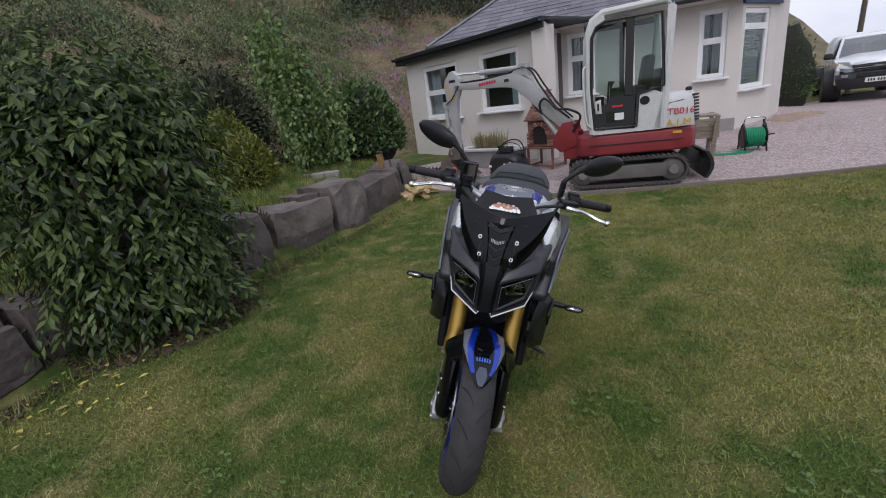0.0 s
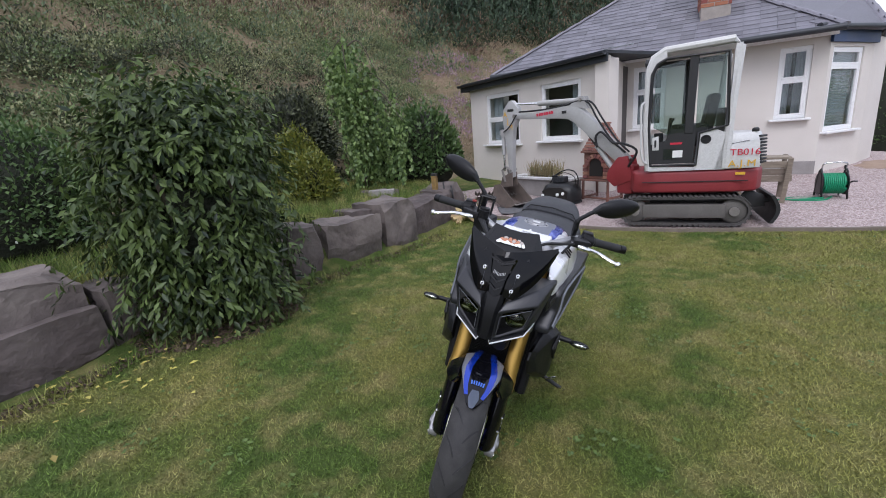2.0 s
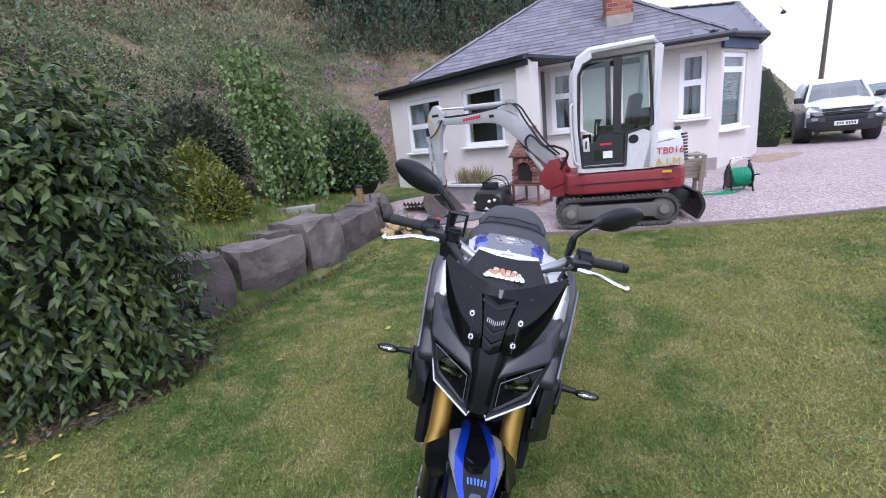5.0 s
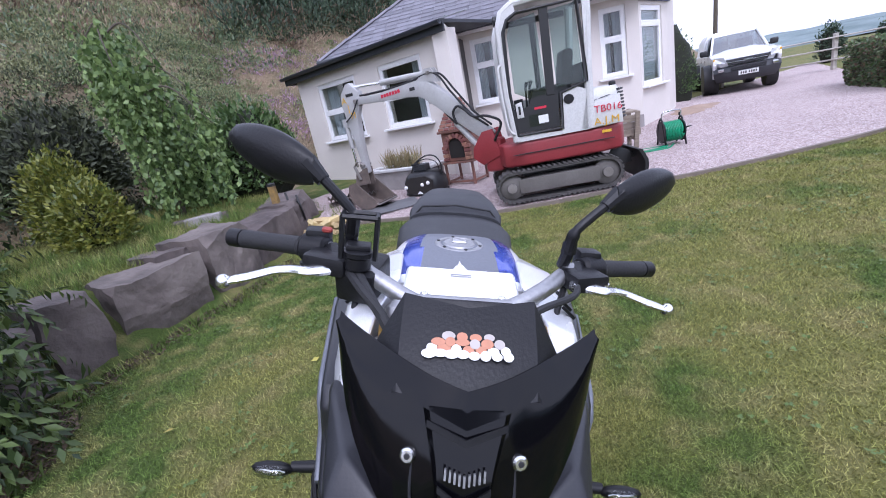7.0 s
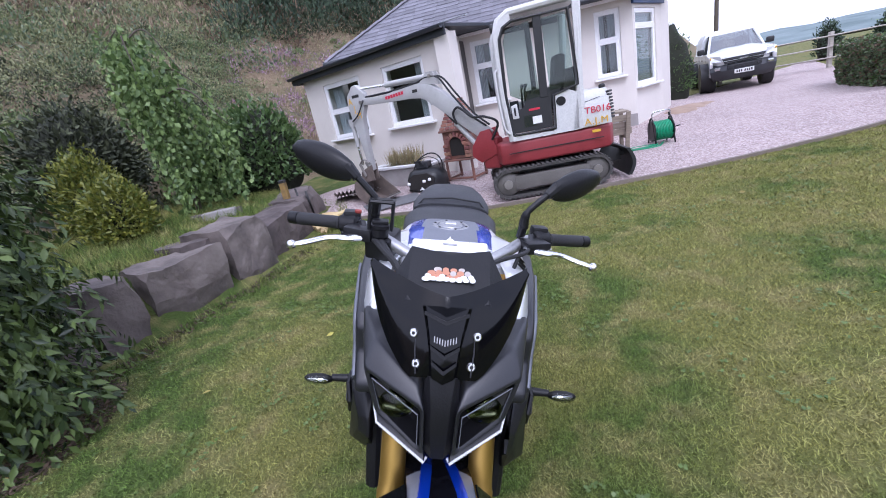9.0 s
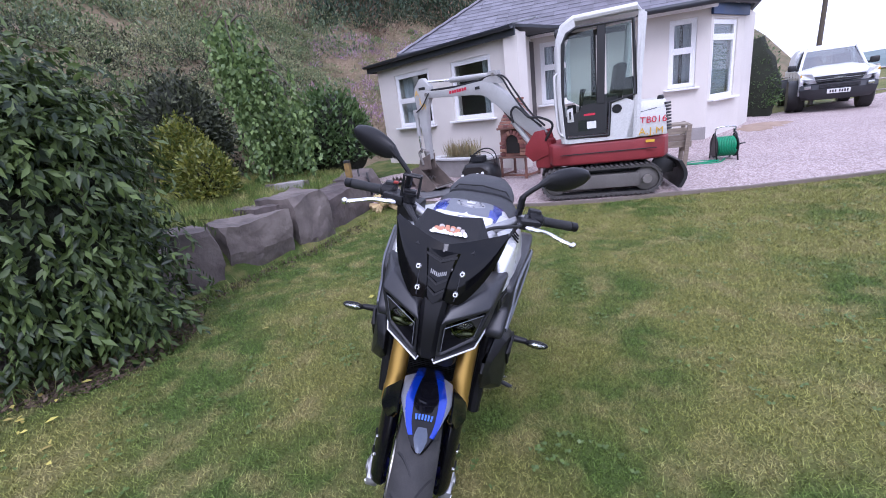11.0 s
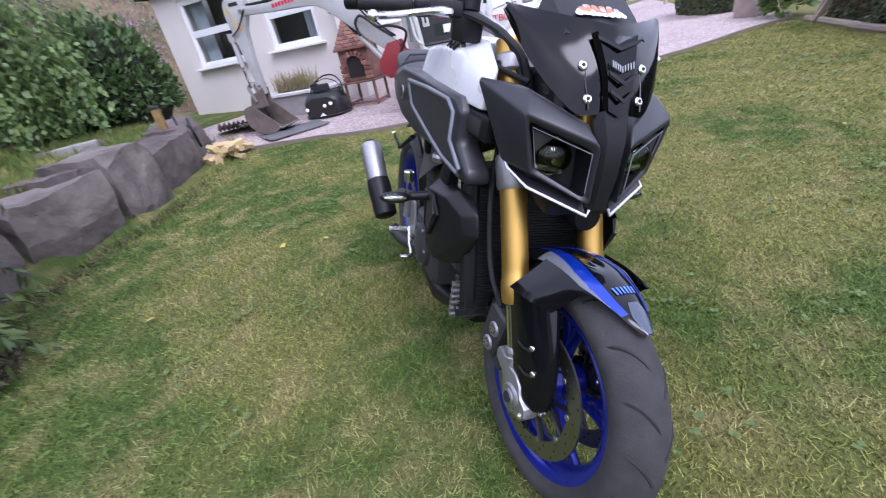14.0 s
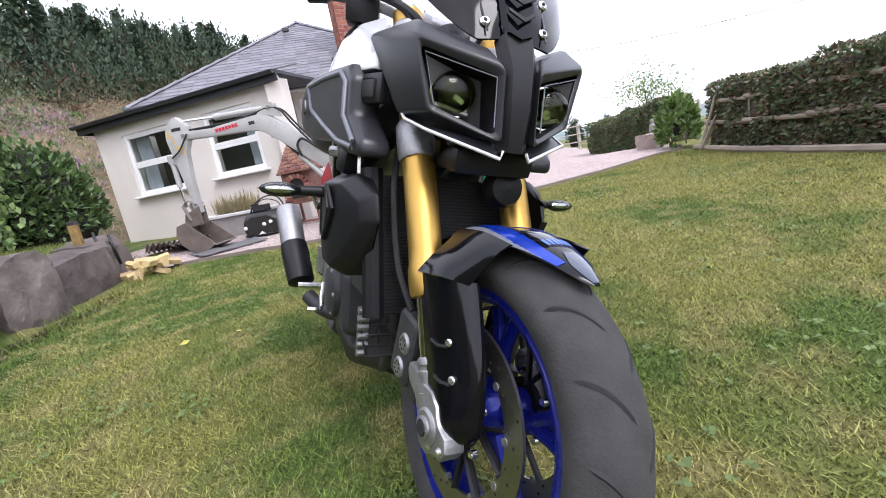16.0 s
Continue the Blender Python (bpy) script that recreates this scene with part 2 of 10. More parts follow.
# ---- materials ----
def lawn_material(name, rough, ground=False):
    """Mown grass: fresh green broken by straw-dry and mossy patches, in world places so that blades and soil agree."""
    m = bpy.data.materials.new(name)
    m.use_nodes = True
    n, l = m.node_tree.nodes, m.node_tree.links
    b = n["Principled BSDF"]
    b.inputs["Roughness"].default_value = rough
    b.inputs["Specular IOR Level"].default_value = 0.25
    tc = n.new("ShaderNodeTexCoord")
    a, c, f = (n.new("ShaderNodeTexNoise") for _ in range(3))
    for tex, s, d in ((a, 1.1, 6.0), (c, 4.2, 7.0), (f, 75.0, 3.0)):
        tex.inputs["Scale"].default_value, tex.inputs["Detail"].default_value = s, d
        l.new(tc.outputs["Object"], tex.inputs["Vector"])
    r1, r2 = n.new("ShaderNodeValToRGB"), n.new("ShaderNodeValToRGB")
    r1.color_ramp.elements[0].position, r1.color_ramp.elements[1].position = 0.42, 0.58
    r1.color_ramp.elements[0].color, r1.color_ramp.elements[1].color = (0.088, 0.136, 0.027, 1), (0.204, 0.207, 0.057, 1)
    r2.color_ramp.elements[0].position, r2.color_ramp.elements[1].position = 0.47, 0.72
    r2.color_ramp.elements[0].color, r2.color_ramp.elements[1].color = (0, 0, 0, 1), (1, 1, 1, 1)
    # Yellower, drier right; left made darker green, painting in the bank's shade.
    across, dry_and_shade, total = n.new("ShaderNodeSeparateXYZ"), n.new("ShaderNodeMapRange"), n.new("ShaderNodeMath")
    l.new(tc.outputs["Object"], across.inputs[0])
    l.new(across.outputs["X"], dry_and_shade.inputs[0])
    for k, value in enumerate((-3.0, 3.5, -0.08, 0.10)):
        dry_and_shade.inputs[k + 1].default_value = value
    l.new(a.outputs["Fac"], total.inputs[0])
    l.new(dry_and_shade.outputs[0], total.inputs[1])
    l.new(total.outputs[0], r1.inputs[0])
    l.new(c.outputs["Fac"], r2.inputs[0])
    mx = n.new("ShaderNodeMix")
    mx.data_type = "RGBA"
    l.new(r2.outputs[0], mx.inputs["Factor"])
    l.new(r1.outputs[0], mx.inputs[6])
    mx.inputs[7].default_value = (0.275, 0.245, 0.095, 1)
    hsv = n.new("ShaderNodeHueSaturation")
    l.new(mx.outputs[2], hsv.inputs["Color"])
    mr = n.new("ShaderNodeMapRange")
    mr.inputs[3].default_value, mr.inputs[4].default_value = (0.32, 0.95) if ground else (0.75, 1.3)
    l.new(f.outputs["Fac"], mr.inputs[0])
    if ground:
        l.new(mr.outputs[0], hsv.inputs["Value"])
    else:
        isl = n.new("ShaderNodeNewGeometry")
        m2 = n.new("ShaderNodeMapRange")
        m2.inputs[3].default_value, m2.inputs[4].default_value = 0.45, 1.95
        l.new(isl.outputs["Random Per Island"], m2.inputs[0])
        l.new(m2.outputs[0], hsv.inputs["Value"])
    l.new(hsv.outputs[0], b.inputs["Base Color"])
    bp = n.new("ShaderNodeBump")
    bp.inputs["Strength"].default_value, bp.inputs["Distance"].default_value = 0.6, 0.02
    l.new(f.outputs["Fac"], bp.inputs["Height"])
    l.new(bp.outputs[0], b.inputs["Normal"])
    return m


def gravel_material(name):
    """Pinkish granite chippings: cells of many tints with dark gaps."""
    m = bpy.data.materials.new(name)
    m.use_nodes = True
    n, l = m.node_tree.nodes, m.node_tree.links
    b = n["Principled BSDF"]
    b.inputs["Roughness"].default_value = 0.85
    tc = n.new("ShaderNodeTexCoord")
    v, big = n.new("ShaderNodeTexVoronoi"), n.new("ShaderNodeTexNoise")
    v.inputs["Scale"].default_value = 62.0
    big.inputs["Scale"].default_value, big.inputs["Detail"].default_value = 0.9, 4.0
    l.new(tc.outputs["Object"], v.inputs["Vector"])
    l.new(tc.outputs["Object"], big.inputs["Vector"])
    sep = n.new("ShaderNodeSeparateColor")
    l.new(v.outputs["Color"], sep.inputs[0])
    r = n.new("ShaderNodeValToRGB")
    r.color_ramp.elements[0].color, r.color_ramp.elements[1].color = (0.235, 0.180, 0.170, 1), (0.60, 0.52, 0.50, 1)
    e = r.color_ramp.elements.new(0.5)
    e.color = (0.42, 0.325, 0.31, 1)
    l.new(sep.outputs[0], r.inputs[0])
    hsv = n.new("ShaderNodeHueSaturation")
    mr = n.new("ShaderNodeMapRange")
    mr.inputs[3].default_value, mr.inputs[4].default_value = 0.8, 1.15
    l.new(big.outputs["Fac"], mr.inputs[0])
    l.new(mr.outputs[0], hsv.inputs["Value"])
    l.new(r.outputs[0], hsv.inputs["Color"])
    l.new(hsv.outputs[0], b.inputs["Base Color"])
    bp = n.new("ShaderNodeBump")
    bp.invert = True
    bp.inputs["Strength"].default_value, bp.inputs["Distance"].default_value = 0.9, 0.012
    l.new(v.outputs["Distance"], bp.inputs["Height"])
    l.new(bp.outputs[0], b.inputs["Normal"])
    return m


def leaf_material(name, light, dark, rough=0.45, spec=0.45, trans=0.25):
    """Leaves that differ from one to the next and let a little light through."""
    m = bpy.data.materials.new(name)
    m.use_nodes = True
    n, l = m.node_tree.nodes, m.node_tree.links
    b, out = n["Principled BSDF"], n["Material Output"]
    b.inputs["Roughness"].default_value, b.inputs["Specular IOR Level"].default_value = rough, spec
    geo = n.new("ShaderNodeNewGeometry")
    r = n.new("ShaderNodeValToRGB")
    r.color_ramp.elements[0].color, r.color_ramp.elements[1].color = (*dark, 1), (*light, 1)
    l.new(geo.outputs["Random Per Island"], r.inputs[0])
    tc, big = n.new("ShaderNodeTexCoord"), n.new("ShaderNodeTexNoise")
    big.inputs["Scale"].default_value, big.inputs["Detail"].default_value = 1.7, 4.0
    l.new(tc.outputs["Object"], big.inputs["Vector"])
    mr = n.new("ShaderNodeMapRange")
    mr.inputs[3].default_value, mr.inputs[4].default_value = 0.6, 1.4
    l.new(big.outputs["Fac"], mr.inputs[0])
    hsv = n.new("ShaderNodeHueSaturation")
    l.new(mr.outputs[0], hsv.inputs["Value"])
    l.new(r.outputs[0], hsv.inputs["Color"])
    l.new(hsv.outputs[0], b.inputs["Base Color"])
    if trans:
        t, mix = n.new("ShaderNodeBsdfTranslucent"), n.new("ShaderNodeMixShader")
        l.new(hsv.outputs[0], t.inputs["Color"])
        mix.inputs[0].default_value = trans
        l.new(b.outputs[0], mix.inputs[1])
        l.new(t.outputs[0], mix.inputs[2])
        l.new(mix.outputs[0], out.inputs["Surface"])
    return m


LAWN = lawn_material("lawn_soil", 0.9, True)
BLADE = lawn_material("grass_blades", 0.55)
GRAVEL = gravel_material("gravel")
SCRUB_SOIL = material("scrub_soil", (0.235, 0.175, 0.115), 0.95, dark=(0.085, 0.088, 0.038), third=(0.160, 0.125, 0.070), scale=0.7, fine=9.0, bump=0.8, distance=0.1, amount=1.0)
BARE_SOIL = material("bare_soil", (0.10, 0.068, 0.046), 0.95, dark=(0.05, 0.034, 0.024), scale=6.0, fine=60.0, bump=0.6, amount=0.8)
RENDER = material("painted_render", (0.68, 0.638, 0.592), 0.9, dark=(0.57, 0.532, 0.49), scale=1.3, fine=170.0, bump=0.35, amount=0.55, spec=0.2)
UPVC = material("white_upvc", (0.80, 0.80, 0.80), 0.35, dark=(0.70, 0.70, 0.70), scale=4, fine=40, bump=0.0, amount=0.3)
FASCIA = material("dark_fascia", (0.030, 0.034, 0.042), 0.45, dark=(0.02, 0.022, 0.026), scale=3, fine=40, bump=0.05)
SLATE = material("grey_slate", (0.165, 0.160, 0.185), 0.6, dark=(0.105, 0.102, 0.118), scale=3.0, fine=45, bump=0.25, amount=0.7, vary=0.22, island=0.22)
LEAD = material("lead_flashing", (0.36, 0.38, 0.41), 0.5, metal=0.3, scale=5, fine=60, bump=0.1)
BRICK = material("red_brick", (0.33, 0.115, 0.075), 0.85, dark=(0.20, 0.075, 0.055), scale=9, fine=80, bump=0.3, amount=0.6, vary=0.25)
MORTAR = material("mortar", (0.36, 0.32, 0.29), 0.95, scale=10, fine=120, bump=0.3)
BLUE_TRIM = material("blue_painted_board", (0.020, 0.045, 0.12), 0.5, scale=5, fine=60, bump=0.05)
CURTAIN = material("net_curtain", (0.55, 0.56, 0.60), 0.9, dark=(0.38, 0.39, 0.43), scale=20, fine=80, bump=0.2, stretch=(1, 1, 0.1))
BLIND = material("grey_blind", (0.27, 0.29, 0.30), 0.7, dark=(0.22, 0.24, 0.25), scale=6, fine=60, bump=0.1)
ROOM = material("room_painted_dim", (0.10, 0.09, 0.085), 0.9, scale=2, fine=30)
GLASS = glass_material("clear_glass", (0.86, 0.90, 0.89))
ROCK = material("weathered_rock", (0.185, 0.156, 0.142), 0.9, dark=(0.052, 0.043, 0.040), third=(0.125, 0.102, 0.094), scale=2.6, fine=17.0, bump=0.7, amount=1.0, distance=0.02, vary=0.22)
CONCRETE = material("weathered_concrete", (0.34, 0.32, 0.31), 0.9, dark=(0.22, 0.20, 0.19), scale=4, fine=90, bump=0.3, amount=0.8)
WHITE_STONE = material("white_painted_coping", (0.72, 0.71, 0.70), 0.8, scale=5, fine=80, bump=0.2)
OLD_WOOD = material("weathered_timber", (0.29, 0.24, 0.19), 0.85, dark=(0.16, 0.13, 0.10), scale=5, fine=60, bump=0.4, amount=0.8, stretch=(1, 1, 6), vary=0.2)
EDGE_WOOD = material("dark_edging_board", (0.21, 0.175, 0.145), 0.9, dark=(0.11, 0.09, 0.072), scale=6, fine=70, bump=0.4)
BARK = material("grey_bark", (0.115, 0.095, 0.072), 0.95, dark=(0.06, 0.05, 0.04), scale=9, fine=70, bump=0.7, stretch=(3, 3, 1))
# Near-black colour of the solid cores, painting the shade deep inside foliage.
DARK_CORE = material("painted_inner_shade", (0.020, 0.024, 0.012), 1.0, dark=(0.010, 0.012, 0.007), scale=6, fine=40, bump=0.8, distance=0.05)
# Near-black end of the leaf tones paints the shade gaps between lit leaves.
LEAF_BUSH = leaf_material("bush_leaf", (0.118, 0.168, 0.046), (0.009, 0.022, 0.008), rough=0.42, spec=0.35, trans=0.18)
LEAF_WEEP = leaf_material("weeping_leaf", (0.250, 0.345, 0.115), (0.060, 0.110, 0.032), trans=0.3)
LEAF_GREEN = leaf_material("shrub_leaf", (0.140, 0.215, 0.070), (0.045, 0.088, 0.028), trans=0.25)
LEAF_GOLD = leaf_material("golden_leaf", (0.270, 0.270, 0.045), (0.075, 0.110, 0.022), trans=0.3)
LEAF_HEDGE = leaf_material("hedge_leaf", (0.165, 0.215, 0.105), (0.058, 0.086, 0.046), trans=0.15)
LEAF_BROWN = leaf_material("dead_hedge_leaf", (0.230, 0.160, 0.105), (0.095, 0.066, 0.046), rough=0.8, trans=0.1)
LEAF_SCRUB = leaf_material("scrub_leaf", (0.330, 0.335, 0.165), (0.115, 0.140, 0.068), rough=0.7, trans=0.15)
LEAF_HEATH = leaf_material("heath_tuft", (0.460, 0.350, 0.240), (0.200, 0.150, 0.105), rough=0.85, trans=0.1)
LEAF_HILL = leaf_material("hill_bush_leaf", (0.205, 0.275, 0.110), (0.070, 0.105, 0.042), rough=0.6, trans=0.2)
LEAF_DARK = leaf_material("gorse_needle", (0.080, 0.092, 0.044), (0.028, 0.036, 0.020), rough=0.7, trans=0.08)
LEAF_PINE = leaf_material("conifer_needle", (0.062, 0.098, 0.052), (0.021, 0.038, 0.023), rough=0.7, trans=0.08)
STRAW = leaf_material("dry_stalk", (0.40, 0.33, 0.17), (0.20, 0.16, 0.08), rough=0.8, trans=0.2)
FALLEN = leaf_material("fallen_leaf", (0.55, 0.50, 0.12), (0.30, 0.24, 0.07), rough=0.7, trans=0.1)
LITTER = leaf_material("brown_litter", (0.150, 0.105, 0.070), (0.036, 0.026, 0.019), rough=0.9, trans=0.0)
HEATHER = leaf_material("heather_flower", (0.42, 0.29, 0.36), (0.24, 0.15, 0.20), rough=0.8, trans=0.1)
CLOVER = leaf_material("clover_leaf", (0.130, 0.195, 0.046), (0.080, 0.130, 0.032), trans=0.2)
WHITE_FLOWER = leaf_material("pale_flower", (0.62, 0.62, 0.58), (0.42, 0.42, 0.38), rough=0.8, trans=0.1)
# Blue-grey of distance haze is part of this surface colour.
FAR_HILL = material("far_hill_haze_paint", (0.19, 0.235, 0.235), 1.0, dark=(0.085, 0.125, 0.120), third=(0.135, 0.18, 0.18), scale=0.02, fine=0.15, bump=0.0, amount=1.0)

# ---- the lie of the land ----
ROCK_LINE = [(-4.3, -3.0), (-3.7, -0.6), (-3.34, 0.9), (-3.28, 1.7), (-3.16, 2.6), (-3.02, 3.5), (-2.86, 4.1), (-2.62, 4.7), (-2.52, 5.5), (-2.44, 6.5), (-2.58, 7.6), (-3.6, 8.9)]
HILL_FOOT = [(-5.4, -14), (-5.8, -4), (-6.0, 2), (-5.9, 6), (-5.0, 9.0), (-4.3, 11.6), (-3.6, 15.0), (0.0, 19.5), (9, 26), (22, 44)]
LAWN_EDGE = [(-2.55, 6.75), (-1.9, 6.72), (-1.1, 6.50), (-0.4, 6.14), (0.1, 6.04), (0.7, 6.00), (1.3, 6.02), (2.0, 6.10), (2.7, 6.16), (3.3, 6.26), (3.9, 6.38), (4.7, 6.56), (5.6, 6.80), (6.4, 6.92), (6.9, 7.4)]


def land(x, y):
    """Height of the ground at a place."""
    if y > 60 or x > 40:
        base = -0.06 * max(0.0, min(260.0, max(y - 45, x - 28)))
    else:
        base = 0.0
    rise = 0.22 * max(0.0, min(1.0, (y - 5.2) / 6.0)) ** 1.3
    dip = max(0.0, min(1.0, (x - 4.6) / 2.8)) * max(0.0, min(1.0, (y - 7.8) / 4.0))
    rise -= 0.33 * dip * dip * (3 - 2 * dip)
    z = base + rise + 0.010 * fbm(x * 0.7, y * 0.7)
    if -20 < y < 90 and x < 24:
        side = seg_dist(x, y, ROCK_LINE)
        if side > 0 and y < 8.9:
            k = max(0.0, min(1.0, (side - 0.02) / 0.22))
            z = max(z, k * (0.44 + 0.05 * min(side, 3.0) + 0.02 * fbm(x, y)))
        foot = seg_dist(x, y, HILL_FOOT)
        if foot > 0:
            climb = 0.65 * min(foot, 14.5) + 0.34 * max(0.0, min(foot - 14.0, 14.0)) - 0.1 * max(0.0, foot - 30.0)
            fade = max(0.0, min(1.0, (86 - y) / 40))
            z += fade * climb + 0.35 * min(1.0, foot / 2.0) * fbm(x * 0.28, y * 0.28, 3.0) + 0.10 * min(1.0, foot) * fbm(x * 1.3, y * 1.3, 7.0)
    return z


def spread(lo, hi, fine, far, grow):
    out = list(np.arange(lo, hi + 1e-6, fine))
    step, a = fine, lo
    while a > -far:
        step *= grow
        a -= step
        out.insert(0, a)
    step, a = fine, hi
    while a < far:
        step *= grow
        a += step
        out.append(a)
    return out


gx, gy = spread(-12, 9, 0.28, 2400, 1.17), spread(-3, 22, 0.28, 2400, 1.17)
verts, faces, kinds = [], [], []
for y in gy:
    for x in gx:
        verts.append((x, y, land(x, y)))
w = len(gx)
for j in range(len(gy) - 1):
    for i in range(w - 1):
        faces.append((j * w + i, j * w + i + 1, (j + 1) * w + i + 1, (j + 1) * w + i))
        cx, cy = (gx[i] + gx[i + 1]) / 2, (gy[j] + gy[j + 1]) / 2
        kinds.append(1 if (cx < 24 and -20 < cy < 90 and seg_dist(cx, cy, HILL_FOOT) > -0.2) else 0)
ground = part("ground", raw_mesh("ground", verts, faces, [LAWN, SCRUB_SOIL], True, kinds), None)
tagged(ground, "mown lawn below a steep scrub-covered hillside", "ground", kind="structure")

_GX, _GY, _GZ = np.array(gx), np.array(gy), np.array([q[2] for q in verts]).reshape(len(gy), len(gx))


def heights(px, py):
    """The ground sheet's own height under many places at once."""
    i = np.clip(np.searchsorted(_GX, px) - 1, 0, len(_GX) - 2)
    j = np.clip(np.searchsorted(_GY, py) - 1, 0, len(_GY) - 2)
    u, v_ = (px - _GX[i]) / (_GX[i + 1] - _GX[i]), (py - _GY[j]) / (_GY[j + 1] - _GY[j])
    return (_GZ[j, i] * (1 - u) + _GZ[j, i + 1] * u) * (1 - v_) + (_GZ[j + 1, i] * (1 - u) + _GZ[j + 1, i + 1] * u) * v_


# the gravel drive lies on the ground, from the lawn's edge round the house
edge = curve_pts([(x, y, 0) for x, y in LAWN_EDGE], 6)
rows_out = []
for i, p in enumerate(edge):
    k = i / (len(edge) - 1)
    far = Vector((-3.2 + k * 22.0, 9.0 + 17.0 * k, 0)) if k < 0.55 else Vector((8.9 + (k - 0.55) * 16, 18.35 + (k - 0.55) * 12, 0))
    row = []
    for s in range(31):
        q = p.lerp(far, (s / 30) ** 1.3)
        row.append((q.x, q.y, land(q.x, q.y) + 0.022 + 0.006 * fbm(q.x * 2, q.y * 2)))
    rows_out.append(row)
drive = part("gravel_drive", loft(rows_out, closed=False), GRAVEL, smooth=True)
tagged(drive, "pinkish loose gravel drive", "drive", kind="structure")
board = loft([[(p.x + 0.02, p.y - 0.02, land(p.x, p.y) - 0.05), (p.x + 0.02, p.y - 0.02, land(p.x, p.y) + 0.045), (p.x + 0.0, p.y + 0.02, land(p.x, p.y) + 0.045), (p.x, p.y + 0.02, land(p.x, p.y) - 0.05)] for p in edge[6:]])
tagged(part("edging", board, EDGE_WOOD), "low dark timber edging between lawn and gravel", "edging", kind="structure")


# ---- boulders of the retaining wall ----
def boulder(center, size, yaw, seed, label, name="boulder"):
    """A quarried block: a box split along a few flat planes, its faces then roughened."""
    pick = random.Random(int(seed * 37))
    bm = bmesh.new()
    bmesh.ops.create_cube(bm, size=1.0)
    for k in range(7):
        d = Vector((pick.uniform(-1, 1), pick.uniform(-1, 1), pick.uniform(-0.7, 1))).normalized()
        reach = 0.5 * (abs(d.x) + abs(d.y) + abs(d.z))
        cut = bmesh.ops.bisect_plane(bm, geom=bm.verts[:] + bm.edges[:] + bm.faces[:], plane_co=d * (reach - pick.uniform(0.06, 0.17)), plane_no=d, clear_outer=True)
        bmesh.ops.contextual_create(bm, geom=[e for e in cut["geom_cut"] if isinstance(e, bmesh.types.BMEdge)])
    bmesh.ops.triangulate(bm, faces=bm.faces[:])
    for v in bm.verts:
        v.co = Vector((v.co.x * size[0], v.co.y * size[1], v.co.z * size[2]))
    for _ in range(4):
        long_ = [e for e in bm.edges if e.calc_length() > 0.075]
        if not long_:
            break
        bmesh.ops.subdivide_edges(bm, edges=long_, cuts=1)
        bmesh.ops.triangulate(bm, faces=[f_ for f_ in bm.faces if len(f_.verts) > 3])
    for v in bm.verts:
        c = v.co.copy()
        n1 = noise.noise_vector(c * 2.1 + Vector((seed * 7.1, seed * 3.3, 0)))
        n2 = noise.noise_vector(c * 7.5 + Vector((seed, 0, seed)))
        v.co = c + n1 * 0.045 + n2 * 0.018 + noise.noise_vector(c * 21 + Vector((seed, seed, 0))) * 0.008
    x, y, z = center
    base = min(v.co.z for v in bm.verts)
    ob = part(name, bm, ROCK, smooth=17, m=pose(x, y, z - base - 0.09, 0, 0, yaw))
    return tagged(ob, label, "boulder", "boulders of the retaining wall")


ROCK_LABEL = "rough grey-brown boulder of the garden retaining wall"
for k, (c, s, yaw) in enumerate([
    ((-2.74, 7.08, 0), (1.02, 0.50, 0.58), 97), ((-2.72, 6.02, 0), (1.02, 0.52, 0.55), 84), ((-2.78, 5.12, 0), (0.64, 0.58, 0.66), 80),
    ((-2.94, 4.40, 0), (0.72, 0.56, 0.57), 60), ((-3.13, 3.74, 0), (0.36, 0.50, 0.62), 64), ((-3.34, 3.05, 0), (0.86, 0.55, 0.56), 80),
    ((-3.60, 0.78, 0), (1.95, 0.66, 0.44), 88), ((-3.76, 0.86, 0.28), (1.85, 0.60, 0.46), 87), ((-4.0, -1.0, 0), (1.55, 0.7, 0.7), 76), ((-3.46, 2.22, 0), (0.78, 0.55, 0.56), 84),
    ((-3.2, 8.1, 0.05), (0.9, 0.5, 0.46), 125), ((-2.98, 4.86, 0.06), (0.52, 0.50, 0.56), 66)]):
    boulder(c, s, yaw, k + 1.0, ROCK_LABEL if k not in (6, 7) else "long flat-bedded boulder stacked in the garden retaining wall")
boulder((-3.58, 6.35, land(-3.58, 6.35)), (0.62, 0.22, 0.16), 24, 31.0, "small pale stone block lying on the terrace grass", "stone_block")

# ---- the bungalow ----
A, B, C, D, E2, G = (-3.57, 11.2), (-0.10, 8.65), (0.12, 10.42), (3.34, 10.02), (4.30, 11.10), (4.95, 12.30)
H, J = (3.2, 17.6), (-2.6, 17.6)


def at_wall(a, b):
    """The frame of a wall: x along it from a to b, y into the house, z up."""
    ang = math.atan2(b[1] - a[1], b[0] - a[0])
    return Matrix.Translation((a[0], a[1], 0)) @ Matrix.Rotation(ang, 4, "Z"), math.hypot(b[0] - a[0], b[1] - a[1])


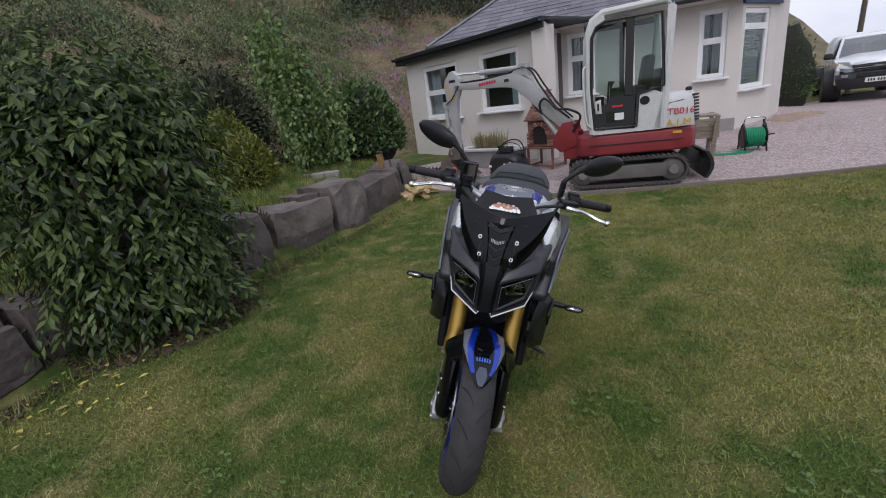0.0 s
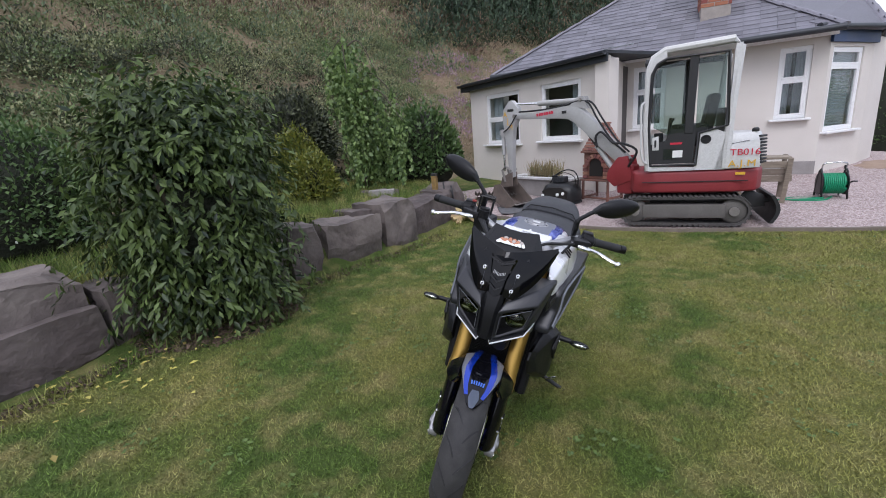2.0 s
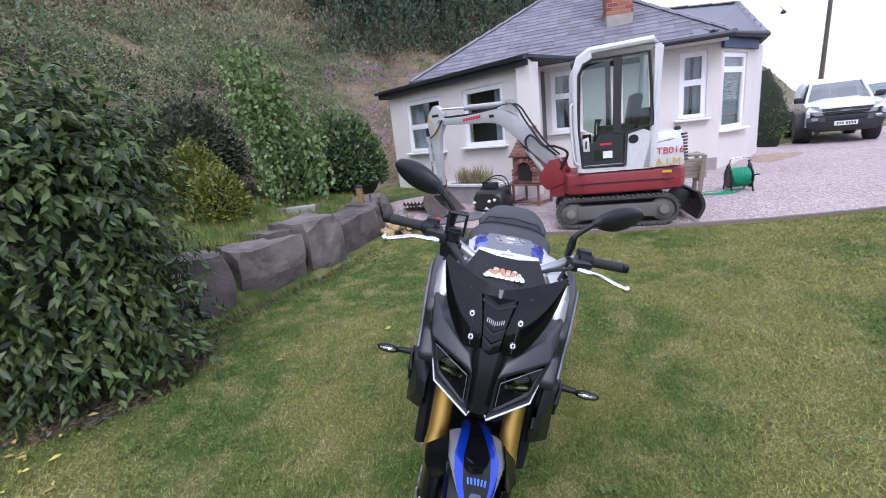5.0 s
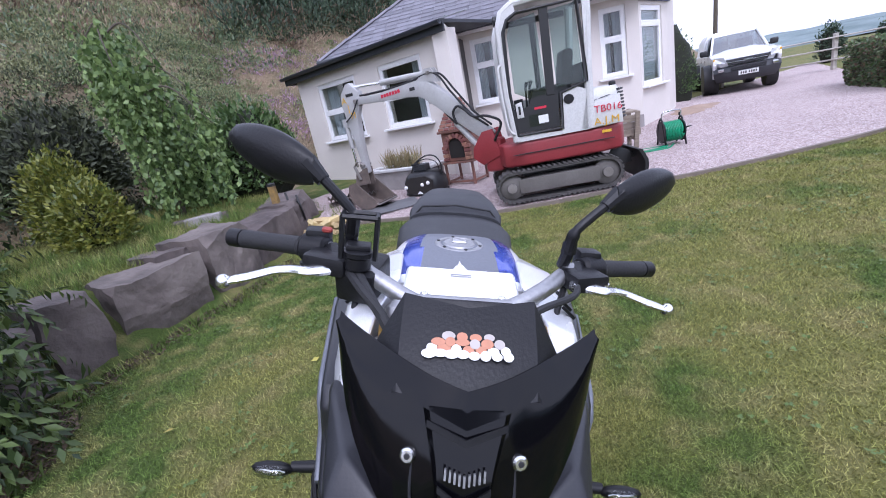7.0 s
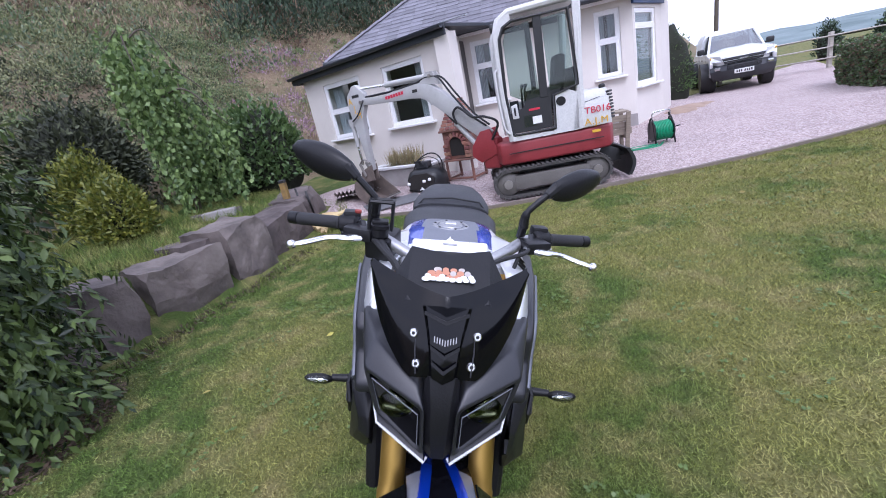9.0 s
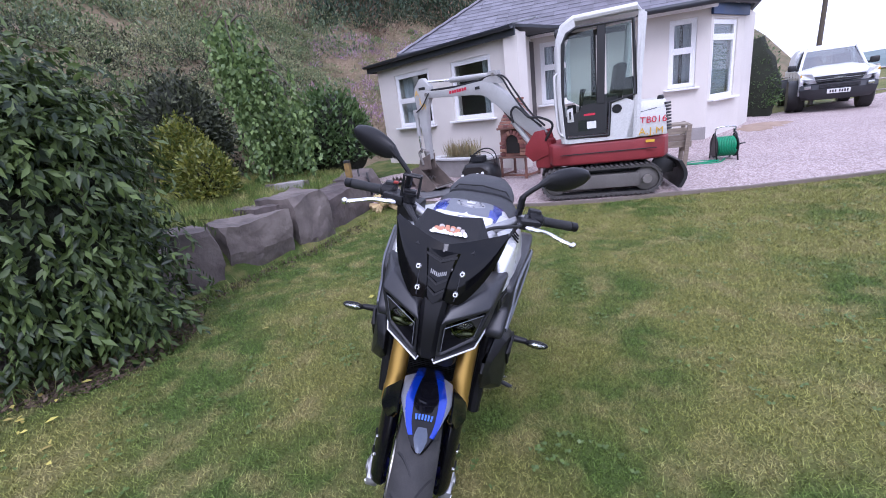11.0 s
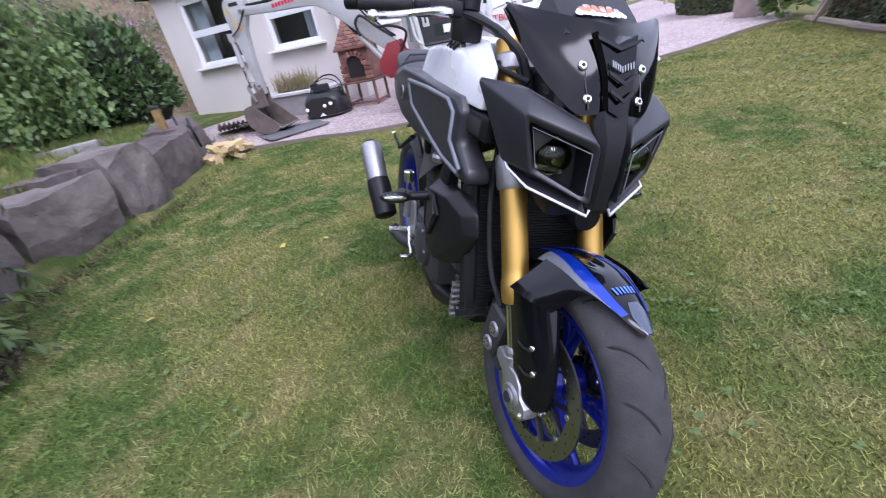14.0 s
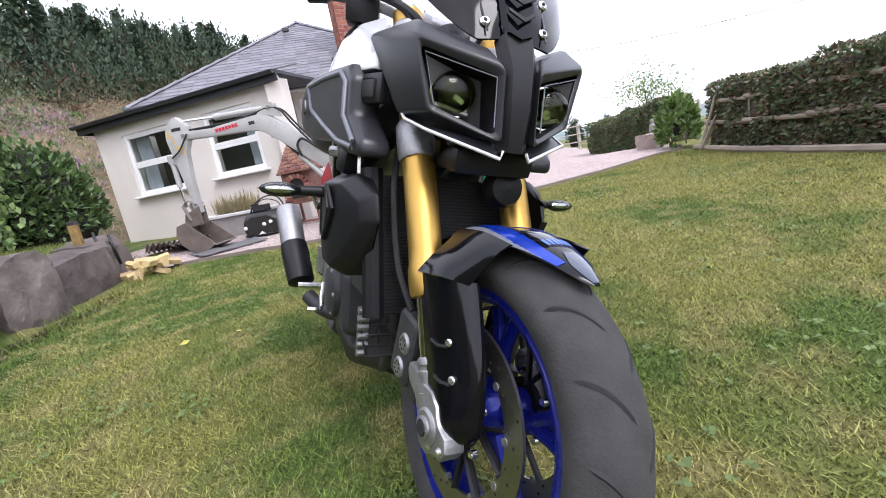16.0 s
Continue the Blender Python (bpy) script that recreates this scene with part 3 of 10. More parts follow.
def wall(name, a, b, z0, z1, holes, label):
    m, length = at_wall(a, b)
    t = 0.24
    bm = bmesh.new()
    us = sorted({0.0, length, *(u for h in holes for u in h[:2])})
    zs = sorted({z0, z1, *(z for h in holes for z in h[2:])})
    for u0, u1 in zip(us, us[1:]):
        for q0, q1 in zip(zs, zs[1:]):
            if any(h[0] - 1e-6 <= u0 and u1 <= h[1] + 1e-6 and h[2] - 1e-6 <= q0 and q1 <= h[3] + 1e-6 for h in holes):
                continue
            box(u1 - u0, t, q1 - q0, ((u0 + u1) / 2, t / 2, (q0 + q1) / 2), bm=bm)
    bmesh.ops.remove_doubles(bm, verts=bm.verts, dist=1e-5)
    inner = [f for f in bm.faces if sum(1 for g in bm.faces if g is not f and set(g.verts) == set(f.verts))]
    bmesh.ops.delete(bm, geom=inner, context="FACES")
    ob = part(name, bm, RENDER, m=m)
    return tagged(ob, label, "wall", kind="structure")


def window(name, a, b, u0, u1, z0, z1, label, split=0.5, curtain="side"):
    """A white casement set in its opening: frame, transom, two panes, sill, and what hangs behind."""
    m, _ = at_wall(a, b)
    ob = thing(name, m, label, "window", kind="structure")
    f, d, y = 0.06, 0.07, 0.06
    w_, h_ = u1 - u0, z1 - z0
    bm = bmesh.new()
    for cx, cz, sx, sz in (((u0 + u1) / 2, z0 + f / 2, w_, f), ((u0 + u1) / 2, z1 - f / 2, w_, f), (u0 + f / 2, (z0 + z1) / 2, f, h_ - 2 * f), (u1 - f / 2, (z0 + z1) / 2, f, h_ - 2 * f)):
        box(sx, d, sz, (cx, y, cz), 0.006, 1, bm=bm)
    part("window_frame", bm, UPVC, ob)
    zt = z0 + h_ * split
    part("transom", box(w_ - 2 * f, d * 0.9, 0.055, ((u0 + u1) / 2, y, zt), 0.006, 1), UPVC, ob)
    for q0, q1 in ((z0 + f, zt - 0.0275), (zt + 0.0275, z1 - f)):
        sash = bmesh.new()
        g = 0.028
        for cx, cz, sx, sz in (((u0 + u1) / 2, q0 + g / 2, w_ - 2 * f, g), ((u0 + u1) / 2, q1 - g / 2, w_ - 2 * f, g), (u0 + f + g / 2, (q0 + q1) / 2, g, q1 - q0 - 2 * g), (u1 - f - g / 2, (q0 + q1) / 2, g, q1 - q0 - 2 * g)):
            box(sx, 0.045, sz, (cx, y - 0.01, cz), 0.004, 1, bm=sash)
        s_ob = part("sash", sash, UPVC, ob)
        pane = part("pane", box(w_ - 2 * f - 0.03, 0.006, q1 - q0 - 0.03, ((u0 + u1) / 2, y, (q0 + q1) / 2)), GLASS, s_ob)
        pane.visible_shadow = False
    part("window_sill", box(w_ + 0.14, 0.16, 0.04, ((u0 + u1) / 2, -0.03, z0 - 0.02), 0.008, 1), UPVC, ob)
    if curtain == "blind":
        bm = bmesh.new()
        n_ = int((h_ - 0.12) / 0.05)
        for k in range(n_):
            box(w_ - 0.14, 0.03, 0.042, ((u0 + u1) / 2, y + 0.09, z0 + 0.08 + k * 0.05), rot=None, bm=bm)
        part("blind", bm, BLIND, ob)
    else:
        for u, cw in ((u0 + 0.06, 0.30 * w_ if curtain != "right" else 0.0), (u1 - 0.06 - 0.30 * w_, 0.30 * w_ if curtain != "left" else 0.0)):
            if cw:
                ring = []
                for zz in (z0 + 0.02, z1 - 0.02):
                    pts = [(u + cw * k / 24, y + 0.14 + 0.022 * math.sin(k * 1.5), zz) for k in range(25)]
                    ring.append(pts + [(q[0], q[1] + 0.006, q[2]) for q in pts[::-1]])
                part("curtain", loft(ring), CURTAIN, ob, smooth=40)
    return ob


W1, W2, W3, W4, W5 = (0.66, 1.90, 1.06, 2.22), (2.58, 3.66, 1.10, 2.22), (0.16, 0.76, 1.19, 2.40), (2.56, 3.02, 1.19, 2.40), (0.10, 1.12, 0.92, 2.34)
wall("wall_extension", A, B, 0.0, 2.46, [W1, W2], "cream painted render wall of the low extension")
wall("wall_return", B, C, 0.0, 2.50, [], "cream painted render return wall")
wall("wall_front", C, D, 0.0, 2.62, [W3, W4], "cream painted render front wall of the bungalow")
wall("wall_bay", D, E2, 0.0, 2.62, [W5], "cream painted render bay wall")
wall("wall_side", E2, G, 0.0, 2.55, [], "cream painted render side wall")
wall("wall_east", G, H, 0.0, 2.55, [], "cream painted render wall")
wall("wall_north", H, J, 0.0, 2.55, [], "cream painted render rear wall")
wall("wall_west", J, A, 0.0, 2.46, [], "cream painted render wall")
window("window_1", A, B, *W1, "white casement window with pale curtain drawn aside", 0.5, "left")
window("window_2", A, B, *W2, "white casement window with pale curtain drawn aside", 0.48, "right")
window("window_3", C, D, *W3, "white narrow casement window with net curtains", 0.6)
window("window_4", C, D, *W4, "white narrow casement window, dark inside", 0.55, "none")
window("window_5", D, E2, *W5, "white bay window with a lowered grey blind", 0.78, "blind")
# Room lining coloured dark, so the rooms' dimness is in the paint.
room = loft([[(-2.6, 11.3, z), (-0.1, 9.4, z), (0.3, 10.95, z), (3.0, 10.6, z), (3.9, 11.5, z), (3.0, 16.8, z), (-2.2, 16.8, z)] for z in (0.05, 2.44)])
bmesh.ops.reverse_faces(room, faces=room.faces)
tagged(part("room_lining", room, ROOM), "plastered inside of the rooms, painted dark for their dimness", "room", kind="structure")
m_f, len_f = at_wall(C, D)
part("plinth", box(len_f, 0.04, 0.26, (len_f / 2, -0.012, 0.13 + 0.16)), CONCRETE, m=m_f)
tagged(bpy.data.objects["plinth"], "grey rendered plinth along the wall foot", "plinth", kind="structure")
m_b, len_b = at_wall(D, E2)
tagged(part("trim", box(len_b + 0.1, 0.05, 0.20, (len_b / 2, -0.03, 2.50), 0.005, 1), BLUE_TRIM, m=m_b), "dark blue painted board over the bay", "trim", kind="structure")

# flat roof and gutter of the extension
m_e, len_e = at_wall(A, B)
flat = thing("flat_roof", m_e, "dark felt flat roof with a black gutter and fascia", "roof", kind="structure")
part("fascia", box(len_e + 0.30, 0.03, 0.15, (len_e / 2 - 0.08, -0.13, 2.465), 0.004, 1), FASCIA, flat)
bm = loft([[(-0.24, -0.15 + 0.055 * math.cos(a) - 0.05, 2.545 + 0.055 * math.sin(a)) for a in np.linspace(0, -math.pi, 9)] + [(-0.24, -0.15 + 0.045 * math.cos(a) - 0.05, 2.545 + 0.045 * math.sin(a)) for a in np.linspace(-math.pi, 0, 9)],
           [(len_e + 0.06, -0.15 + 0.055 * math.cos(a) - 0.05, 2.545 + 0.055 * math.sin(a)) for a in np.linspace(0, -math.pi, 9)] + [(len_e + 0.06, -0.15 + 0.045 * math.cos(a) - 0.05, 2.545 + 0.045 * math.sin(a)) for a in np.linspace(-math.pi, 0, 9)]])
part("gutter", bm, FASCIA, flat)
part("felt_deck", box(len_e + 0.22, 1.5, 0.05, (len_e / 2 - 0.10, 0.62, 2.555)), FASCIA, flat)
part("end_fascia", box(0.03, 2.2, 0.15, (-0.21, 0.97, 2.465), 0.004, 1), FASCIA, flat)
part("flashing", box(0.5, 0.10, 0.02, (len_e + 0.15, 0.02, 2.60), 0.003, 1, (8, 0, 10)), LEAD, flat)

# ---- slate roofs and chimney ----
FL, FR, PK, PK2 = Vector((-2.75, 10.42, 2.60)), Vector((3.38, 9.62, 2.60)), Vector((0.95, 13.9, 4.93)), Vector((1.05, 14.5, 4.93))
BR, BL = Vector((3.7, 17.9, 2.60)), Vector((-2.9, 17.9, 2.60))
WA, WB, WC, R1, R2 = Vector((3.02, 9.70, 2.66)), Vector((4.38, 10.92, 2.66)), Vector((4.80, 12.4, 2.64)), Vector((3.0, 12.6, 3.66)), Vector((4.40, 12.4, 3.52))


def deck(polys, t=0.05):
    bm = bmesh.new()
    for poly in polys:
        nrm = (poly[1] - poly[0]).cross(poly[2] - poly[0]).normalized()
        nrm = nrm if nrm.z > 0 else -nrm
        own = loft([[p - nrm * t for p in poly], [p for p in poly]])
        join(bm, own)
    return bm


roof = tagged(part("roof", deck([[FL, FR, PK], [FR, BR, PK2, PK], [BR, BL, PK2], [BL, FL, PK, PK2]]), SLATE), "hipped grey slate roof with red ridge and brick chimney", "roof", kind="structure")
wing_roof = tagged(part("wing_roof", deck([[WA, WB, R2, R1], [WB, WC, R2]]), SLATE), "small hipped grey slate roof over the bay", "roof", kind="structure")


def ridge_caps(a, b, parent):
    d = b - a
    n_ = max(2, int(d.length / 0.42))
    for k in range(n_):
        p, q = a.lerp(b, k / n_), a.lerp(b, (k + 0.97) / n_)
        bm = tube([p + Vector((0, 0, 0.015)), q + Vector((0, 0, 0.03))], 0.075, 8, flat=0.45)
        part("ridge_tile", bm, SLATE, parent, smooth=40)


ridge_caps(FL, PK, roof)
ridge_caps(FR, PK, roof)
ridge_caps(PK, PK2, roof)
ridge_caps(R1, R2, wing_roof)
ridge_caps(WB, R2, wing_roof)
for a, b in ((FL, FR), (WA, WB), (WB, WC)):
    d = (b - a).normalized()
    out = Vector((d.y, -d.x, 0)) * 0.05
    part("gutter", tube([a + out + Vector((0, 0, -0.03)), b + out + Vector((0, 0, -0.03))], 0.055, 10), FASCIA, roof if a is FL else wing_roof, smooth=40)
part("roof_vent", box(0.16, 0.10, 0.10, (0.55, 12.9, 4.48), 0.02), FASCIA, roof)
soffit = tube([(0.0, 10.36, 2.55), (3.4, 9.93, 2.55)], 0.05, 6)
part("soffit", soffit, UPVC, roof)
lamp_arm = thing("security_lamp", pose(4.55, 11.0, 2.95), "small white lamp on a bent arm at the eaves", "lamp")
part("arm", tube(curve_pts([(-0.10, -0.10, -0.28), (0.02, 0, 0.1), (0.12, 0.06, 0.16), (0.2, 0.1, 0.1)]), 0.012, 8), UPVC, lamp_arm, smooth=True)
part("head", lathe([(0.02, 0.04), (0.05, 0.0), (0.045, -0.03)], 12, c=(0.2, 0.1, 0.06)), FASCIA, lamp_arm, smooth=30)
chimney = tagged(part("chimney", box(0.50, 0.62, 2.5, (1.70, 11.08, 4.10)), MORTAR), "red brick chimney stack", "chimney", kind="structure")

# ---- plants ----
rng = np.random.default_rng(7)


def unit(v):
    return v / np.maximum(np.linalg.norm(v, axis=-1, keepdims=True), 1e-9)


def leaves(pos, tip, size, width=0.4, fold=0.18, face=None):
    """Leaf blades as two folded quads each: where they sit, where they point, how long they are."""
    n = len(pos)
    tip = unit(np.asarray(tip, float))
    face = unit(rng.normal(size=(n, 3))) if face is None else unit(np.asarray(face, float) + 0.35 * rng.normal(size=(n, 3)))
    side = unit(np.cross(tip, face))
    up = np.cross(side, tip)
    L = np.broadcast_to(np.asarray(size, float).reshape(-1, 1), (n, 1))
    W = L * width * 0.5
    base, end = pos, pos + tip * L - up * L * 0.08
    mid = pos + tip * L * 0.45
    m0 = mid - up * L * fold * 0.3
    l, r = mid + side * W + up * W * fold, mid - side * W + up * W * fold
    v = np.stack([base, l, end, r, m0], 1).reshape(-1, 3)
    k = np.arange(n)[:, None] * 5
    f = np.concatenate([k + np.array([0, 4, 1]), k + np.array([4, 2, 1]), k + np.array([0, 3, 4]), k + np.array([4, 3, 2])], 0)
    return v, f


def flat_leaves(pos, tip, size, width=0.4, face=None):
    """Cheap leaves of one quad each, for what is far off."""
    n = len(pos)
    tip = unit(np.asarray(tip, float))
    face = unit(rng.normal(size=(n, 3))) if face is None else unit(np.asarray(face, float) + 0.4 * rng.normal(size=(n, 3)))
    side = unit(np.cross(tip, face))
    L = np.broadcast_to(np.asarray(size, float).reshape(-1, 1), (n, 1))
    v = np.stack([pos, pos + tip * L * 0.5 + side * L * width * 0.5, pos + tip * L, pos + tip * L * 0.5 - side * L * width * 0.5], 1).reshape(-1, 3)
    f = np.arange(n)[:, None] * 4 + np.array([0, 1, 2, 3])
    return v, f


def lump(center, radii, seed, rough=0.18, cuts=4):
    """An uneven inner mass, near-black to stand for the shade under the leaves."""
    bm = bmesh.new()
    bmesh.ops.create_icosphere(bm, subdivisions=cuts, radius=1.0)
    for v in bm.verts:
        k = 1 + rough * noise.fractal(v.co * 2.2 + Vector((seed, 0, 0)), 0.6, 2.0, 3)
        v.co = Vector((center[0] + v.co.x * radii[0] * k, center[1] + v.co.y * radii[1] * k, center[2] + v.co.z * radii[2] * k))
    return bm


def hanging_bush(center, rx, height, n_twigs):
    """A dense dome of drooping shoots down to the ground."""
    cx, cy = center
    pos, tip, face, size = [], [], [], []
    for _ in range(n_twigs):
        a = rng.uniform(0, 2 * math.pi)
        h = height * (1 - rng.uniform(0, 1) ** 2.1 * 0.86)
        k = h / height
        bulge = math.sqrt(max(0.02, 1 - max(0.0, (k - 0.42) / 0.60) ** 2)) * (0.86 + 0.14 * math.sin(3 * a + 1.3) + 0.10 * math.sin(7 * a + 5 * k))
        bulge *= 0.80 + 0.22 * min(1.0, k / 0.42)
        r = rx * bulge * rng.uniform(0.86, 1.05)
        out = np.array([math.cos(a), math.sin(a), 0.0])
        p = np.array([cx, cy, h]) + out * r * np.array([1.0, 1.0, 0])
        length = rng.uniform(0.25, 0.62)
        d = unit(out * rng.uniform(0.1, 0.6) + np.array([0, 0, rng.uniform(-0.1, 0.9) if k > 0.75 else rng.uniform(-0.7, 0.2)]) + 0.25 * rng.normal(size=3))
        steps = int(length / 0.032)
        for s in range(steps):
            p = p + d * 0.032
            d = unit(d + np.array([0, 0, -0.085]) + 0.05 * rng.normal(size=3))
            if p[2] < 0.03:
                break
            q = unit(np.cross(d, rng.normal(size=3)))
            pos.append(p.copy())
            tip.append(unit(d * 0.55 + q * 0.75 + np.array([0, 0, -0.45])))
            face.append(out * 0.7 + np.array([0, 0, 0.65]))
            size.append(rng.uniform(0.052, 0.105))
    return leaves(np.array(pos), np.array(tip), np.array(size), 0.37, face=np.array(face))


bush = thing("garden_bush", pose(-3.0, 2.52, 0), "dense rounded evergreen bush with drooping leafy shoots", "bush")
v, f = hanging_bush((0, 0), 0.54, 1.63, 1750)
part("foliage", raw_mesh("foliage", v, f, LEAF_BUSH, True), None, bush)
# Solid dark lump stands in for the bush's shaded inside.
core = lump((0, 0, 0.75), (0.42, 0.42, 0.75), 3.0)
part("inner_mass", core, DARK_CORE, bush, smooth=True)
for k in range(5):
    a = k * 1.3
    part("stem", tube(curve_pts([(0.05 * math.cos(a), 0.05 * math.sin(a), -0.05), (0.22 * math.cos(a), 0.22 * math.sin(a), 0.5), (0.5 * math.cos(a), 0.5 * math.sin(a), 1.3)]), [0.03] * 6 + [0.022] * 6 + [0.012], 7), BARK, bush, smooth=True)


def weeping_tree():
    """A small grafted weeping tree: a bent trunk, arched limbs and curtains of leaves."""
    tree = thing("weeping_tree", pose(-4.20, 6.92, land(-4.20, 6.92)) @ Matrix.Diagonal((0.84, 0.84, 0.97, 1)), "small weeping tree with curtains of pale green leaves", "tree")
    part("trunk", tube(curve_pts([(0, 0, -0.08), (0.03, 0.02, 0.6), (-0.03, 0.02, 1.3), (-0.12, 0.0, 2.1), (-0.2, -0.02, 2.5)], 5), [0.05] * 6 + [0.042] * 6 + [0.034] * 5 + [0.02] * 4, 9), BARK, tree, smooth=True)
    pos, tip, size = [], [], []
    limbs = [((-0.2, 0, 2.5), (-0.15, -0.1, 2.66), (-0.5, -0.2, 2.35)), ((-0.2, 0, 2.5), (0.15, 0.1, 2.62), (0.45, 0.15, 2.1)), ((-0.1, 0, 2.0), (0.4, 0.1, 2.05), (0.9, 0.2, 1.55)),
             ((-0.1, 0, 2.2), (-0.3, 0.3, 2.5), (-0.35, 0.5, 2.1)), ((0, 0, 1.7), (0.6, -0.1, 1.75), (1.1, -0.1, 1.2)), ((-0.1, 0, 2.3), (0.1, -0.4, 2.5), (0.25, -0.6, 2.0)), ((-0.1, 0, 2.3), (-0.45, 0.1, 2.5), (-0.6, 0.1, 2.1))]
    for li, limb in enumerate(limbs):
        pts = curve_pts(limb, 7)
        part("limb", tube(pts, [0.018 * (1 - 0.7 * i / len(pts)) for i in range(len(pts))], 6), BARK, tree, smooth=True)
        for _ in range(20):
            p = np.array(pts[rng.integers(2, len(pts))]) + rng.normal(size=3) * np.array([0.09, 0.14, 0.04])
            d = np.array([rng.normal() * 0.25, rng.normal() * 0.25, -0.3])
            low = rng.uniform(0.05, 0.6) if li != 3 else rng.uniform(0.8, 1.2)
            if li in (0, 6):
                low = rng.uniform(1.15, 1.8)
            while p[2] > low:
                p = p + unit(d) * 0.045
                d = d * 0.9 + np.array([rng.normal() * 0.05, rng.normal() * 0.05, -0.3])
                for _ in range(rng.integers(0, 3)):
                    pos.append(p.copy())
                    tip.append(unit(np.array([rng.normal(), rng.normal(), -1.1])))
                    size.append(rng.uniform(0.065, 0.120))
    v, f = leaves(np.array(pos), np.array(tip), np.array(size), 0.74)
    part("crown", raw_mesh("crown", v, f, LEAF_WEEP, True), None, tree)


weeping_tree()


def shrub(name, center, radii, n, mat, label, leaf=0.06, width=0.5, core=0.72, category="shrub", group="", up=0.3):
    """A leafy shrub: many uneven clumps on a core painted dark as inner shade."""
    x, y = center
    ob = thing(name, pose(x, y, land(x, y)), label, category, group)
    clumps = unit(rng.normal(size=(26, 3)))
    clumps[:, 2] = np.abs(clumps[:, 2]) * 0.9
    which = rng.integers(0, 26, n)
    d = unit(clumps[which] + 0.42 * rng.normal(size=(n, 3)))
    d[:, 2] = np.abs(d[:, 2])
    r = (0.80 + 0.22 * rng.random((26, 1))[which]) * rng.uniform(0.78, 1.04, (n, 1))
    p = d * r * np.array(radii) + np.array([0, 0, radii[2] * 0.12])
    v, f = leaves(p, d + 0.6 * rng.normal(size=(n, 3)) + np.array([0, 0, up]), rng.uniform(0.6, 1.3, n) * leaf, width, face=d + np.array([0, 0, 0.5]))
    part("foliage", raw_mesh("foliage", v, f, mat, True), None, ob)
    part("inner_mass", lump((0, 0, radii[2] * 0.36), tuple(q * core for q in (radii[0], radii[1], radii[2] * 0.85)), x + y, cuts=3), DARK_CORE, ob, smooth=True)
    return ob


shrub("golden_shrub", (-4.32, 5.62), (0.44, 0.40, 0.74), 3600, LEAF_GOLD, "yellow-green golden shrub on the terrace", 0.062, 0.5, 0.42)
shrub("golden_shrub", (-5.2, 6.3), (0.5, 0.5, 1.05), 5000, LEAF_GOLD, "yellow-green golden shrub on the terrace", 0.062, 0.5, 0.42)
shrub("leafy_shrub", (-3.75, 8.55), (0.85, 0.7, 1.42), 5200, LEAF_GREEN, "broad leafy green shrub beside the house", 0.11, 0.55)
shrub("leafy_shrub", (-4.55, 8.2), (0.7, 0.6, 1.2), 3400, LEAF_GREEN, "broad leafy green shrub beside the house", 0.10, 0.55)
shrub("leafy_shrub", (-4.9, 4.2), (0.6, 0.6, 0.9), 5200, LEAF_GREEN, "loose green shrub on the terrace", 0.06)
shrub("leafy_shrub", (-5.6, 2.4), (0.9, 0.9, 1.25), 8500, LEAF_GREEN, "loose green shrub on the terrace", 0.062)
shrub("leafy_shrub", (-5.3, 0.6), (0.8, 0.7, 1.0), 3600, LEAF_GREEN, "low green shrub with pale flowers on the terrace", 0.06)
shrub("leafy_shrub", (-6.1, 7.3), (0.9, 0.8, 1.5), 7000, LEAF_DARK, "dark green shrub at the foot of the bank", 0.10)
p = np.column_stack([rng.normal(-4.75, 0.38, 80), rng.normal(1.15, 0.5, 80), np.zeros(80)])
p[:, 2] = [land(a, b) + rng.uniform(0.25, 0.62) for a, b in p[:, :2]]
v, f = flat_leaves(p, np.tile([0, 0, 1.0], (80, 1)) + rng.normal(size=(80, 3)) * 0.8, 0.028, 1.0)
tagged(part("flower_heads", raw_mesh("flower_heads", v, f, WHITE_FLOWER), None), "scattered small pale flower heads", "flowers", kind="stuff")

# dark evergreen beside the drive, beyond the house
shrub("conifer_bush", (6.75, 17.2), (1.05, 0.9, 2.25), 5200, LEAF_GREEN, "dark green evergreen bush beside the house", 0.09, 0.4, 0.85)


# scrub on the hillside: tufts, heath and gorse, all of them beyond counting
def on_hill(n, x0, x1, y0, y1, near=0.0, far=1e9):
    out = []
    while len(out) < n:
        x, y = rng.uniform(x0, x1), rng.uniform(y0, y1)
        s = seg_dist(x, y, HILL_FOOT)
        if near < s < far and not (x < -3.0 and 9.5 < y < 12 and s < 0.3):
            out.append((x, y, float(heights(np.array([x]), np.array([y]))[0]), s))
    return np.array(out)


def tufts(spots, per, leaf, spread_, mat, name, label, width=0.12, lift=1.0, tall=1.0):
    n = len(spots) * per
    base = np.repeat(spots[:, :3], per, 0)
    scale = np.repeat(rng.uniform(0.6, 1.4, len(spots)), per)[:, None]
    q = unit(rng.normal(size=(n, 3)))
    q[:, 2] = np.abs(q[:, 2]) * lift
    p = base + q * spread_ * scale * rng.random((n, 1)) ** 0.5 * np.array([1, 1, tall])
    v, f = flat_leaves(p, q + 0.4 * rng.normal(size=(n, 3)) + np.array([0, 0, 0.35]), leaf * rng.uniform(0.6, 1.4, n), width)
    ob = part(name, raw_mesh(name, v, f, mat), None)
    return tagged(ob, label, name.split("_")[-1], kind="stuff")


def right_of(spots, k):
    return spots[spots[:, 0] > -k * spots[:, 1]]


def left_of(spots, k):
    return spots[spots[:, 0] < -k * spots[:, 1]]


